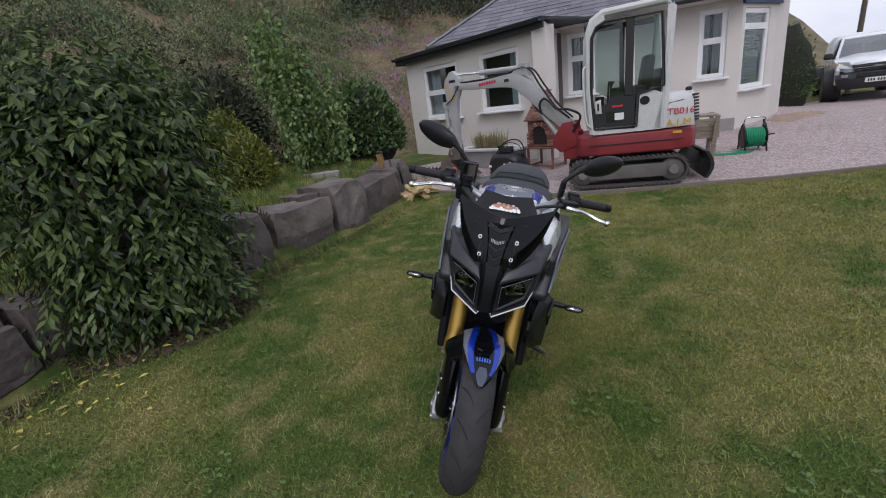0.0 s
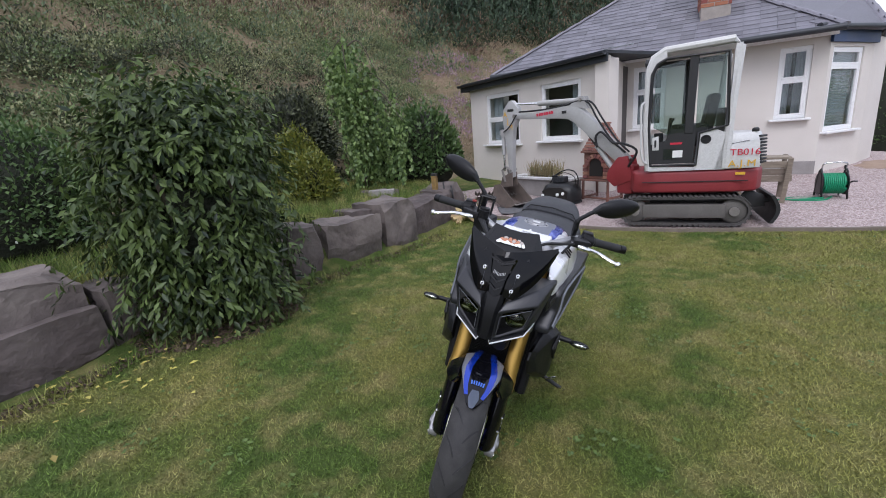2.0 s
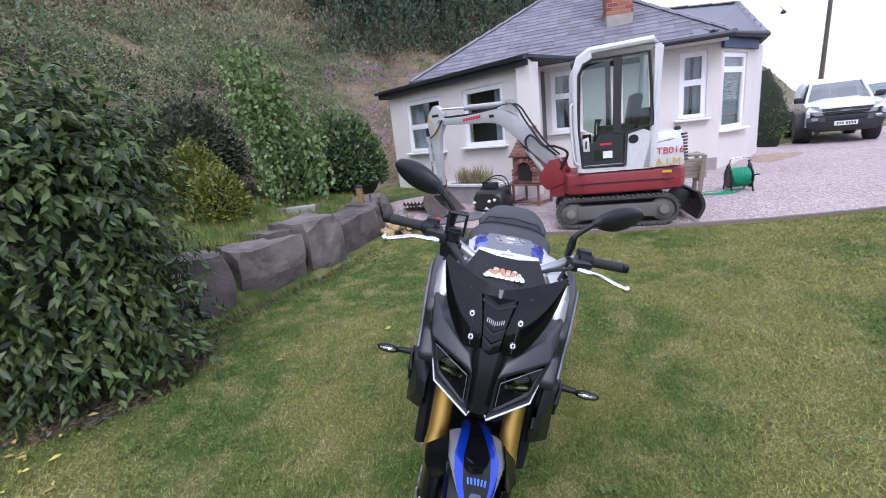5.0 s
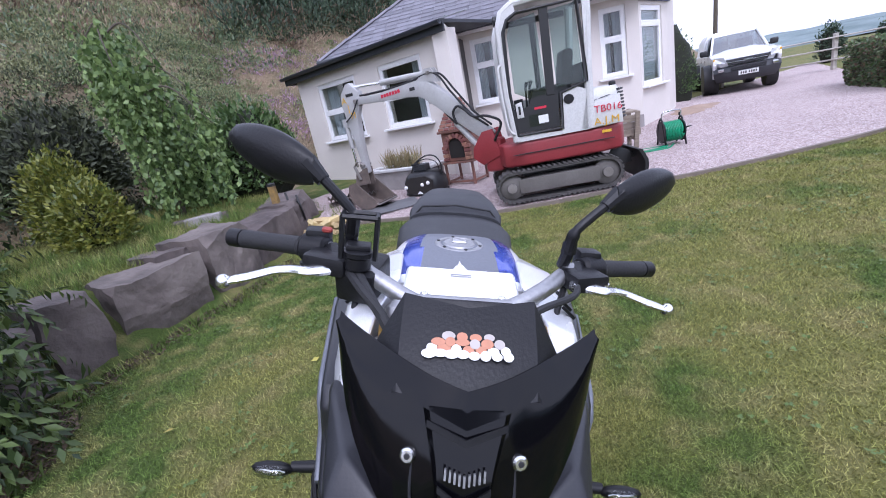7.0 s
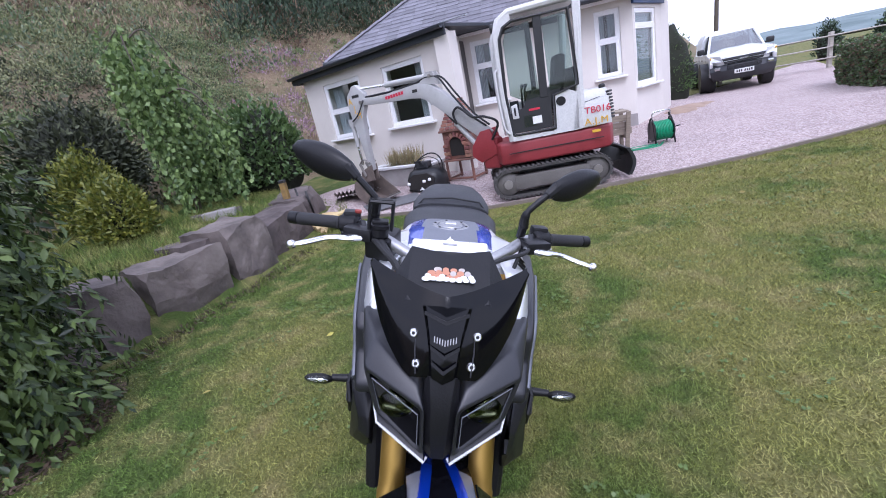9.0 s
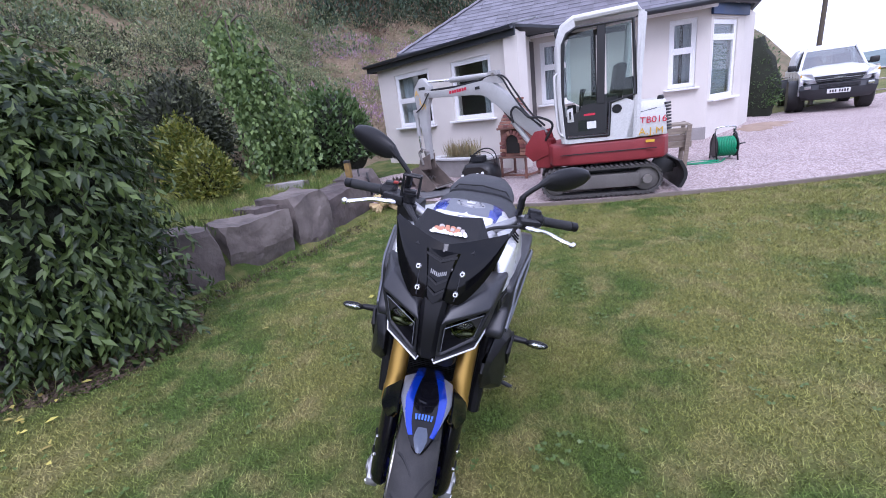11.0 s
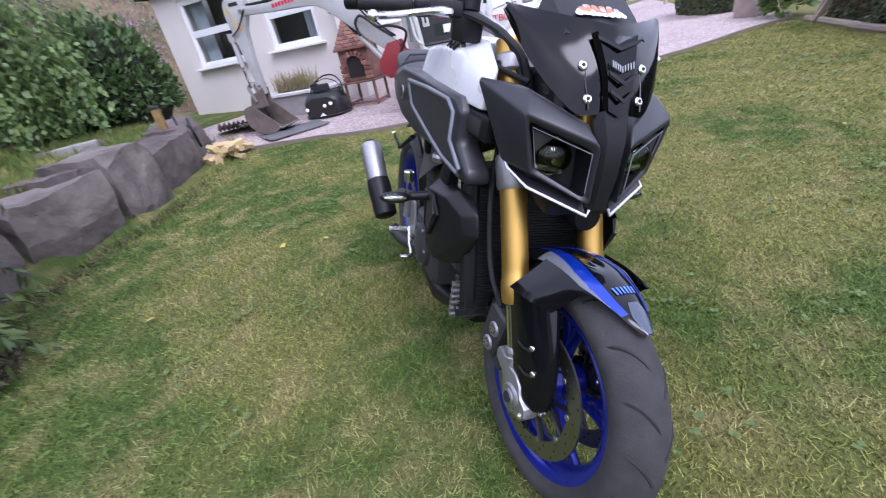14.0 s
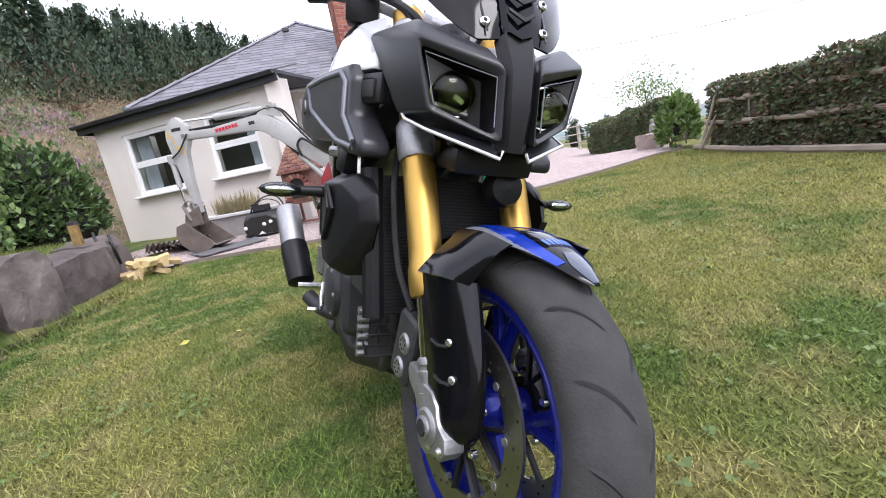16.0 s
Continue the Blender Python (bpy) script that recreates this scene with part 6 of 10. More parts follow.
for s in (-1, 1):
    front("bar_clamp", box(0.046, 0.040, 0.050, (1.062, s * 0.066, 1.004), 0.010, 2), ALLOY, handlebar)
    for dx in (-0.014, 0.014):
        front("clamp_bolt", bolt((1.062 + dx, s * 0.066, 1.030), 0.0065, (0, 0, 1)), BARE_ALLOY, handlebar)
    # grips, controls and levers
    def hb(t_):
        a, b = Vector((0.962, s * 0.222, 1.064)), Vector((0.893, s * 0.410, 1.049))
        return a.lerp(b, t_)
    front("grip", tube([hb(t_) for t_ in (0.32, 0.34, 0.36, 0.60, 0.92, 0.93)], [0.0165, 0.019, 0.0172, 0.0165, 0.0175, 0.016], 18), RUBBER, handlebar, "ribbed black rubber grip")
    front("bar_end", tube([hb(t_) for t_ in (0.93, 0.94, 1.06, 1.08)], [0.012, 0.0172, 0.0172, 0.012], 16), BLACK_PLASTIC, handlebar)
    switch = tube([hb(t_) for t_ in (0.06, 0.09, 0.28, 0.31)], [0.019, 0.025, 0.027, 0.021], 14)
    box(0.036, 0.045, 0.045, tuple(hb(0.17) + Vector((-0.012, 0, 0.012))), 0.009, 2, bm=switch)
    front("switch_housing", switch, BLACK_PLASTIC, handlebar, "black switch housing")
    perch = box(0.060, 0.075, 0.032, tuple(hb(0.02) + Vector((0.035, 0, -0.008))), 0.008, 2, (0, 0, s * 18))
    tube([tuple(hb(0.02)), tuple(hb(0.02) + Vector((0.045, -s * 0.01, -0.01)))], 0.016, 10, perch)
    front("lever_perch", perch, BLACK_PLASTIC, handlebar)
    lev = curve_pts([(1.008, s * 0.222, 1.050), (1.020, s * 0.255, 1.046), (1.006, s * 0.285, 1.040), (0.998, s * 0.315, 1.033), (1.010, s * 0.352, 1.024), (1.020, s * 0.384, 1.018)], 5)
    lever_bm = tube(lev, [0.021, 0.021, 0.020, 0.019, 0.0175, 0.016, 0.0145, 0.0135] + [0.0125] * (len(lev) - 10) + [0.011, 0.010], 12, flat=0.55)
    join(lever_bm, ball((1.021, s * 0.390, 1.017), 0.0125))
    lever = front("brake_lever" if s < 0 else "clutch_lever", lever_bm, BARE_ALLOY, handlebar, "polished alloy lever")
    front("lever_pivot", bolt((1.012, s * 0.232, 1.058), 0.0085, (0, 0, 1)), BLACK_PLASTIC, lever)
    front("span_adjuster", lathe([(0.012, -0.006), (0.012, 0.006)], 14, "z", (1.004, s * 0.262, 1.049)), BLACK_PLASTIC if s < 0 else BARE_ALLOY, lever)
    # mirrors on their stalks
    stalk = tube(curve_pts([(0.965, s * 0.196, 1.070), (0.985, s * 0.193, 1.105), (0.996, s * 0.192, 1.140), (0.993, s * 0.212, 1.165), (0.982, s * 0.252, 1.200)], 5), [0.0115] * 11 + [0.0085] * 10, 10)
    tube([(0.985, s * 0.242, 1.190), (0.975, s * 0.270, 1.215)], [0.012, 0.017], 10, stalk)
    front("mirror_stalk", stalk, BLACK_PLASTIC, handlebar)
    front("stalk_nut", lathe([(0.013, 0), (0.013, 0.02)], 6, "z", (0.985, s * 0.193, 1.10)), BLACK_PLASTIC, handlebar)
    rings = []
    for u in np.linspace(0, 1, 13):
        c_ = Vector((0.980, s * 0.258, 1.204)).lerp(Vector((0.898, s * 0.414, 1.236)), u)
        h_ = 0.0415 * (math.sin(math.pi * min(1, 0.14 + 0.80 * u)) ** 0.65) * (1.0 if u < 0.97 else 0.45)
        d_ = 0.030 * (math.sin(math.pi * min(1, 0.10 + 0.84 * u)) ** 0.7)
        rings.append([c_ + Vector((math.cos(a) * d_ * (1.0 if math.cos(a) > 0 else 0.30), 0, math.sin(a) * h_)) for a in np.linspace(0, 2 * math.pi, 21)[:-1]])
    mirror = front("mirror", loft(rings), BLACK_PLASTIC, handlebar, "black plastic mirror housing", 60)
    face = [Vector((r_[10].x - 0.001, r_[10].y, r_[10].z)) for r_ in rings]
    glass_ring = [[Vector((c_.x - 0.002, c_.y, c_.z + dz)) for c_, dz in zip(face[1:-1], [0.80 * (rings[i + 1][5].z - face[i + 1].z) * k for i in range(11)])] for k in (-1, 1)]
    front("mirror_glass", sheet(glass_ring, 0.001), CHROME, mirror)

# bracket, reservoir and hoses at the bar
bracket = bmesh.new()
for p, q in (((1.03, -0.205, 1.075), (1.03, -0.205, 1.145)), ((1.03, -0.150, 1.075), (1.03, -0.150, 1.145)), ((1.03, -0.205, 1.145), (1.03, -0.150, 1.145)), ((1.00, -0.205, 1.145), (1.03, -0.205, 1.145)), ((1.00, -0.150, 1.145), (1.03, -0.150, 1.145)), ((1.00, -0.205, 1.145), (1.00, -0.150, 1.145))):
    tube([p, q], 0.0045, 6, bracket)
box(0.030, 0.040, 0.012, (1.015, -0.178, 1.092), 0.004, 2, bm=bracket)
front("device_bracket", bracket, BLACK_PLASTIC, handlebar, "black wire device bracket")
front("fluid_reservoir", lathe([(0.018, 0), (0.022, 0.003), (0.022, 0.022), (0.024, 0.024), (0.024, 0.032), (0.018, 0.034)], 18, "z", (1.02, -0.178, 1.055)), BLACK_PLASTIC, handlebar)
front("bar_module", box(0.085, 0.070, 0.060, (0.990, -0.168, 1.030), 0.010, 2, (0, 12, -20)), BLACK_PLASTIC, handlebar, "angular black housing beside the bar")
front("kill_switch", box(0.012, 0.018, 0.010, (0.952, -0.238, 1.097), 0.003, 1), RED_SWITCH, handlebar, "small red switch")
for k, path in enumerate((((0.985, -0.21, 1.055), (1.06, -0.17, 1.04), (1.12, -0.12, 1.00), (1.16, -0.09, 0.90)), ((0.99, -0.195, 1.062), (1.08, -0.15, 1.03), (1.15, -0.10, 0.97), (1.17, -0.08, 0.86)),
                          ((1.00, 0.215, 1.050), (1.09, 0.17, 1.062), (1.15, 0.08, 1.05), (1.15, 0.02, 0.96)), ((0.985, 0.20, 1.04), (1.06, 0.16, 0.99), (1.12, 0.13, 0.90), (1.13, 0.10, 0.80)), ((0.97, -0.16, 1.05), (1.02, -0.18, 0.98), (1.10, -0.16, 0.96), (1.18, -0.10, 0.93)))):
    front("cable", tube(curve_pts(path, 8), 0.0082 if k < 2 else 0.0056, 8), RUBBER)
front("cable_adjuster", tube([(1.006, 0.208, 1.052), (1.045, 0.190, 1.057)], [0.012, 0.006], 12), BARE_ALLOY)

# ---- face: cowl, lamps, screen ----
def cowl_side(s):
    P = {k: Vector((x, s * y, z)) for k, (x, y, z) in dict(T0=(1.165, 0.192, 0.940), T1=(1.300, 0.140, 0.932), T2=(1.374, 0.046, 0.882), H0=(1.346, 0.156, 0.890), H1=(1.344, 0.130, 0.782), H2=(1.404, 0.028, 0.735),
                                                           H3=(1.406, 0.028, 0.846), B0=(1.255, 0.158, 0.792), B1=(1.260, 0.110, 0.765), K0=(1.18, 0.10, 0.93), K1=(1.30, 0.03, 0.86), K2=(1.28, 0.03, 0.76)).items()}
    bm = bmesh.new()
    V = {k: bm.verts.new(p) for k, p in P.items()}
    faces_ = [("T0", "T1", "H0"), ("T1", "T2", "H3", "H0"), ("T0", "H0", "H1", "B0"), ("H0", "H3", "H2", "H1"), ("B0", "H1", "B1"), ("B1", "H1", "H2", "K2"), ("T0", "K0", "T1"), ("K0", "K1", "T2", "T1"), ("T2", "K1", "K2", "H2", "H3"), ("K0", "T0", "B0", "B1", "K2", "K1")]
    made = [bm.faces.new([V[k] for k in f_]) for f_ in faces_]
    bmesh.ops.recalc_face_normals(bm, faces=bm.faces)
    eye = made[3]
    ins = bmesh.ops.inset_region(bm, faces=[eye], thickness=0.015, depth=0.0)
    for v_ in eye.verts:
        v_.co += Vector((-0.010, 0, 0))
    ins2 = bmesh.ops.inset_region(bm, faces=[eye], thickness=0.003, depth=0.0)
    for v_ in eye.verts:
        v_.co += Vector((-0.050, 0, 0.004))
    for f_ in (eye, *ins2["faces"]):
        f_.material_index = 1
    edges = [e for e in bm.edges if len(e.link_faces) == 2 and e.calc_face_angle(0) > 0.45 and all(f_.material_index == 0 for f_ in e.link_faces)]
    bmesh.ops.bevel(bm, geom=edges, offset=0.007, segments=3, profile=0.5, affect="EDGES")
    return bm


cowl = body("headlight_cowl", cowl_side(-1), [CHARCOAL, BLACK_PLASTIC], None, "satin charcoal twin-lamp cowl", 40)
body("cowl_half", cowl_side(1), [CHARCOAL, BLACK_PLASTIC], cowl, "", 40)
nose = loft([[(1.362, -0.034, 0.896), (1.380, -0.024, 0.905), (1.380, 0.024, 0.905), (1.362, 0.034, 0.896)], [(1.385, -0.034, 0.85), (1.400, -0.018, 0.85), (1.400, 0.018, 0.85), (1.385, 0.034, 0.85)],
             [(1.385, -0.032, 0.79), (1.402, -0.016, 0.79), (1.402, 0.016, 0.79), (1.385, 0.032, 0.79)], [(1.375, -0.028, 0.73), (1.392, -0.012, 0.725), (1.392, 0.012, 0.725), (1.375, 0.028, 0.73)]])
body("nose_panel", nose, BLACK_PLASTIC, cowl, "", 30)
for s in (-1, 1):
    lamp = body("headlamp", ball((1.334, s * 0.088, 0.814), 0.031, (0.8, 1, 1), 3), CLEAR_LENS, cowl, "round projector headlamp behind a smoked lens", True)
    body("lamp_bowl", lathe([(0.006, 0.0), (0.020, 0.004), (0.031, 0.014), (0.034, 0.020), (0.037, 0.020), (0.033, 0.012), (0.020, -0.002)], 24, "x", (1.313, s * 0.088, 0.814)), LAMP_BOWL, cowl, "", 50)
    body("lamp_shield", box(0.012, 0.062, 0.010, (1.332, s * 0.088, 0.790), 0.003, 1, (s * 10, 0, 0)), ALLOY, cowl)
    # Added metal chip, standing in for a glint inside the lamp.
    body("lamp_glint", box(0.006, 0.020, 0.012, (1.344, s * 0.080, 0.804), 0.002, 1, (s * 30, 0, 0)), LAMP_BOWL, cowl)
    lens = body("lamp_cover", ball((1.346, s * 0.088, 0.815), 0.036, (0.62, 1.0, 0.88), 3), SMOKE_LENS, cowl, "domed smoked lamp cover tinted with the lawn's reflection", True)
    lens.visible_shadow = False
    # Thin grey tube draws the highlight along the opening's edge.
    body("lamp_trim", tube([(1.345, s * 0.122, 0.796), (1.345, s * 0.1385, 0.868), (1.398, s * 0.042, 0.832), (1.396, s * 0.041, 0.760)], 0.0011, 6), GREY_PAINT, cowl, "grey line drawn as the edge highlight of the lamp opening", False)
    body("lamp_mesh", plate([(s * 0.136, 0.864), (s * 0.092, 0.850), (s * 0.126, 0.822)], 0.003, "x", 1.340, 0), RAD_MESH, cowl, "dark mesh triangle beside the lamp", False)
    # the bright-edged blade under each lamp
    blade = sheet([[(1.252, s * 0.138, 0.790), (1.310, s * 0.112, 0.766), (1.372, s * 0.030, 0.742)], [(1.278, s * 0.146, 0.778), (1.335, s * 0.128, 0.755), (1.392, s * 0.026, 0.715)]][::s], 0.004)
    body("chin_blade", blade, CHARCOAL, cowl, "dark blade under the lamp", 60)
    body("blade_edge", tube([(1.262, s * 0.148, 0.790), (1.278, s * 0.147, 0.778), (1.336, s * 0.129, 0.755), (1.393, s * 0.025, 0.714), (1.392, s * 0.021, 0.727)], 0.0029, 8), SILVER, cowl, "bright silver blade edge", 60)
    body("blade_strut", tube([(1.30, s * 0.09, 0.755), (1.22, s * 0.06, 0.72)], 0.012, 8), BLACK_PLASTIC, cowl)
    body("side_bracket", box(0.10, 0.020, 0.055, (1.165, s * 0.178, 0.845), 0.008, 2, (0, 8, -s * 14)), BLACK_PLASTIC, cowl)
    body("bracket_pad", box(0.075, 0.006, 0.034, (1.160, s * 0.190, 0.845), 0.006, 2, (0, 8, -s * 14)), RAD_MESH, cowl)
body("horn", lathe([(0.0, 0.03), (0.030, 0.026), (0.036, 0.014), (0.034, -0.01), (0.02, -0.03)], 22, "x", (1.275, 0.045, 0.675)), BLACK_PLASTIC, None, "black horn", 40)
body("under_tray", box(0.16, 0.15, 0.045, (1.255, 0, 0.728), 0.014, 2, (0, 12, 0)), BLACK_PLASTIC)


def screen_rows():
    rows_ = []
    for u in np.linspace(-1, 1, 27):
        a, s = abs(u), (1 if u >= 0 else -1)
        top = Vector((1.322 - 0.112 * a ** 1.2, 0.163 * u, 1.040 + 0.028 * a ** 1.1))
        if a < 0.40:
            low = Vector((1.372 - 0.010 * (a / 0.4) ** 2, 0.065 * u / 0.4, 0.900 - 0.008 * (a / 0.4)))
        else:
            k = (a - 0.40) / 0.60
            low = Vector((1.362, s * 0.065, 0.892)).lerp(Vector((1.211, s * 0.163, 1.060)), k ** 1.25)
            low.y += s * 0.020 * math.sin(math.pi * k)
        rows_.append([low.lerp(top, v_) + Vector((0.012 * math.sin(math.pi * v_) - 0.006 * math.exp(-(u / 0.2) ** 2), 0, 0)) for v_ in np.linspace(0, 1, 9)])
    return rows_


screen = body("flyscreen", sheet(screen_rows(), 0.004), SCREEN, None, "gloss black flyscreen with a V-shaped top edge", 50)
for s in (-1, 1):
    body("screen_rib", tube(curve_pts([(1.228, s * 0.150, 1.052), (1.282, s * 0.112, 1.018), (1.330, s * 0.060, 0.988), (1.355, s * 0.056, 0.945), (1.374, s * 0.052, 0.905)], 5), 0.0016, 6), CHARCOAL, screen)
    for q in ((1.342, s * 0.060, 0.974), (1.363, s * 0.052, 0.921)):
        body("screen_bolt", bolt((q[0], q[1], q[2]), 0.0086, (0.9, s * 0.15, 0.35)), BARE_ALLOY, screen, "bright button bolt", 30)
        body("bolt_socket", bolt((q[0] + 0.0040, q[1] + s * 0.0008, q[2] + 0.0018), 0.0036, (0.9, s * 0.15, 0.35), 6), RUBBER, screen, "", False)
pan = loft([[(1.328, -0.047, 1.026), (1.338, -0.040, 1.030), (1.344, 0, 1.012), (1.338, 0.040, 1.030), (1.328, 0.047, 1.026), (1.316, 0, 1.0)], [(1.350, -0.036, 0.982), (1.361, -0.030, 0.984), (1.364, 0, 0.976), (1.361, 0.030, 0.984), (1.350, 0.036, 0.982), (1.338, 0, 0.975)],
            [(1.362, -0.030, 0.955), (1.373, -0.026, 0.957), (1.377, 0, 0.948), (1.373, 0.026, 0.957), (1.362, 0.030, 0.955), (1.350, 0, 0.95)], [(1.374, -0.026, 0.905), (1.385, -0.020, 0.905), (1.390, 0, 0.896), (1.385, 0.020, 0.905), (1.374, 0.026, 0.905), (1.362, 0, 0.90)]])
centre = body("screen_centre", pan, SCREEN, screen, "stepped gloss centre panel of the screen", 30)
for zz, xx, hw in ((1.012, 1.346, 0.042), (0.958, 1.3765, 0.027), (0.930, 1.3845, 0.023)):
    body("chevron_ledge", sheet([[(xx - 0.004, -hw, zz + 0.010), (xx + 0.006, 0, zz - 0.004), (xx - 0.004, hw, zz + 0.010)], [(xx - 0.001, -hw, zz + 0.004), (xx + 0.008, 0, zz - 0.011), (xx - 0.001, hw, zz + 0.004)]], 0.003), BLACK_PLASTIC, screen, "", 40)
for k in range(9):
    body("badge_louvre", box(0.004, 0.0022, 0.011, (1.3700, -0.020 + 0.005 * k, 0.972 - 0.004 * abs(k - 4) * -0.5), 0.0, 1, (0, -22, 0)), ALLOY, screen, "small silver badge bar", False)
dash = sheet([[(1.235, -0.115, 1.030), (1.205, -0.080, 1.098), (1.222, 0.0, 1.090), (1.205, 0.080, 1.098), (1.235, 0.115, 1.030)], [(1.262, -0.118, 1.015), (1.258, -0.080, 1.058), (1.268, 0, 1.056), (1.258, 0.080, 1.058), (1.262, 0.118, 1.015)],
              [(1.285, -0.110, 1.000), (1.300, -0.078, 1.020), (1.318, 0, 1.015), (1.300, 0.078, 1.020), (1.285, 0.110, 1.000)]], 0.006)
dash_ob = body("dash_cover", dash, BLACK_PLASTIC, None, "matt black instrument cover with a coloured sticker", 30)
body("instrument", box(0.05, 0.14, 0.06, (1.19, 0, 1.055), 0.012, 2, (0, -30, 0)), BLACK_PLASTIC)
sm = Matrix.Translation((1.264, 0, 1.0625)) @ Euler((0, radians(37), 0)).to_matrix().to_4x4()
pick = random.Random(5)
for row, (cx, count, half) in enumerate(((-0.0115, 4, 0.024), (-0.003, 6, 0.036), (0.0045, 7, 0.043), (0.0115, 8, 0.046))):
    for k in range(count):
        bm = lathe([(1.0, 0.0), (1.0, 0.0005)], 14)
        cy = -half + 2 * half * k / (count - 1)
        bmesh.ops.transform(bm, matrix=sm @ Matrix.Translation((cx + pick.uniform(-0.001, 0.001), cy, 0.0047 + 0.0002 * k + 0.0004 * (row % 2))) @ Matrix.Diagonal((pick.uniform(0.0046, 0.0062), pick.uniform(0.0058, 0.0088), 1, 1)), verts=bm.verts)
        body("sticker_dot", bm, ((TAN_INK, ORANGE_INK, ORANGE_INK) if row < 2 else (WHITE_INK, ORANGE_INK, TAN_INK))[(k + pick.randint(0, 1)) % 3] if row < 3 else WHITE_INK, dash_ob, "printed sticker patch", False)

# ---- tank, seat, side covers ----
def section(x, hw, zt, zb, sq=2.6, n=28):
    out = []
    for k in range(n):
        a = 2 * math.pi * k / n
        c_, s_ = math.cos(a), math.sin(a)
        yy = hw * math.copysign(abs(c_) ** (2 / sq), c_)
        zz = (zt + zb) / 2 + (zt - zb) / 2 * math.copysign(abs(s_) ** (2 / sq), s_)
        out.append((x, yy, zz))
    return out


secs = [section(0.42, 0.105, 0.895, 0.72, 3.4), section(0.48, 0.135, 0.955, 0.72, 3.6), section(0.56, 0.160, 0.992, 0.72, 3.8), section(0.66, 0.172, 1.006, 0.73, 4.0), section(0.76, 0.176, 1.008, 0.75, 4.0), section(0.86, 0.176, 1.004, 0.77, 4.0), section(0.93, 0.172, 1.002, 0.78, 4.0)]
bm = loft(secs)
bmesh.ops.subdivide_edges(bm, edges=bm.edges[:], cuts=2, use_grid_fill=True, smooth=0.6)
for fc in bm.faces:
    m_ = fc.calc_center_median()
    a = abs(m_.y)
    if m_.z < 0.955 and m_.x > 0.60 and m_.z > 0.86:
        fc.material_index = 2
    elif m_.z < 0.955 or m_.x < 0.455:
        fc.material_index = 3
    elif a < 0.088 and m_.x < 0.90:
        fc.material_index = 0
    elif a < 0.128 + 0.10 * max(0.0, 0.72 - m_.x) and m_.x < 0.90:
        fc.material_index = 1
    else:
        fc.material_index = 2
tank = body("fuel_tank", bm, [GREY_PAINT, BLUE, SILVER, CHARCOAL], None, "grey tank top with blue stripes and silver sides", 50)
body("tank_nose", box(0.130, 0.215, 0.07, (0.962, 0, 0.982), 0.012, 3, (0, 7, 0)), SILVER, tank, "silver panel across the tank front")
body("nose_slot", box(0.008, 0.040, 0.003, (0.935, 0, 1.0215), 0.001, 1), ALLOY, tank)
for dy, w_ in ((0, 0.012), (-0.012, 0.006), (0.012, 0.006)):
    body("emblem", plate([(0.872, dy - w_ * 0.7), (0.872, dy + w_ * 0.7), (0.815 if dy == 0 else 0.838, dy * 0.4)], 0.0015, "z", 1.0075), WHITE_INK, tank, "pale triangular emblem", False)
cap = body("fuel_cap", lathe([(0.058, 0.0), (0.060, 0.004), (0.056, 0.007), (0.047, 0.007), (0.045, 0.003), (0.040, 0.004), (0.036, 0.009), (0.0, 0.010)], 36, "z", (0.692, 0, 1.003)), ALLOY, tank, "silver fuel cap", 30)
body("cap_flap", box(0.024, 0.036, 0.005, (0.688, 0, 1.014), 0.002, 1), BARE_ALLOY, cap)
for k in range(6):
    a = k * math.pi / 3 + 0.3
    body("cap_screw", lathe([(0.004, 0), (0.004, 0.003)], 8, "z", (0.692 + 0.052 * math.cos(a), 0.052 * math.sin(a), 1.009)), BLACK_PLASTIC, cap, "", False)
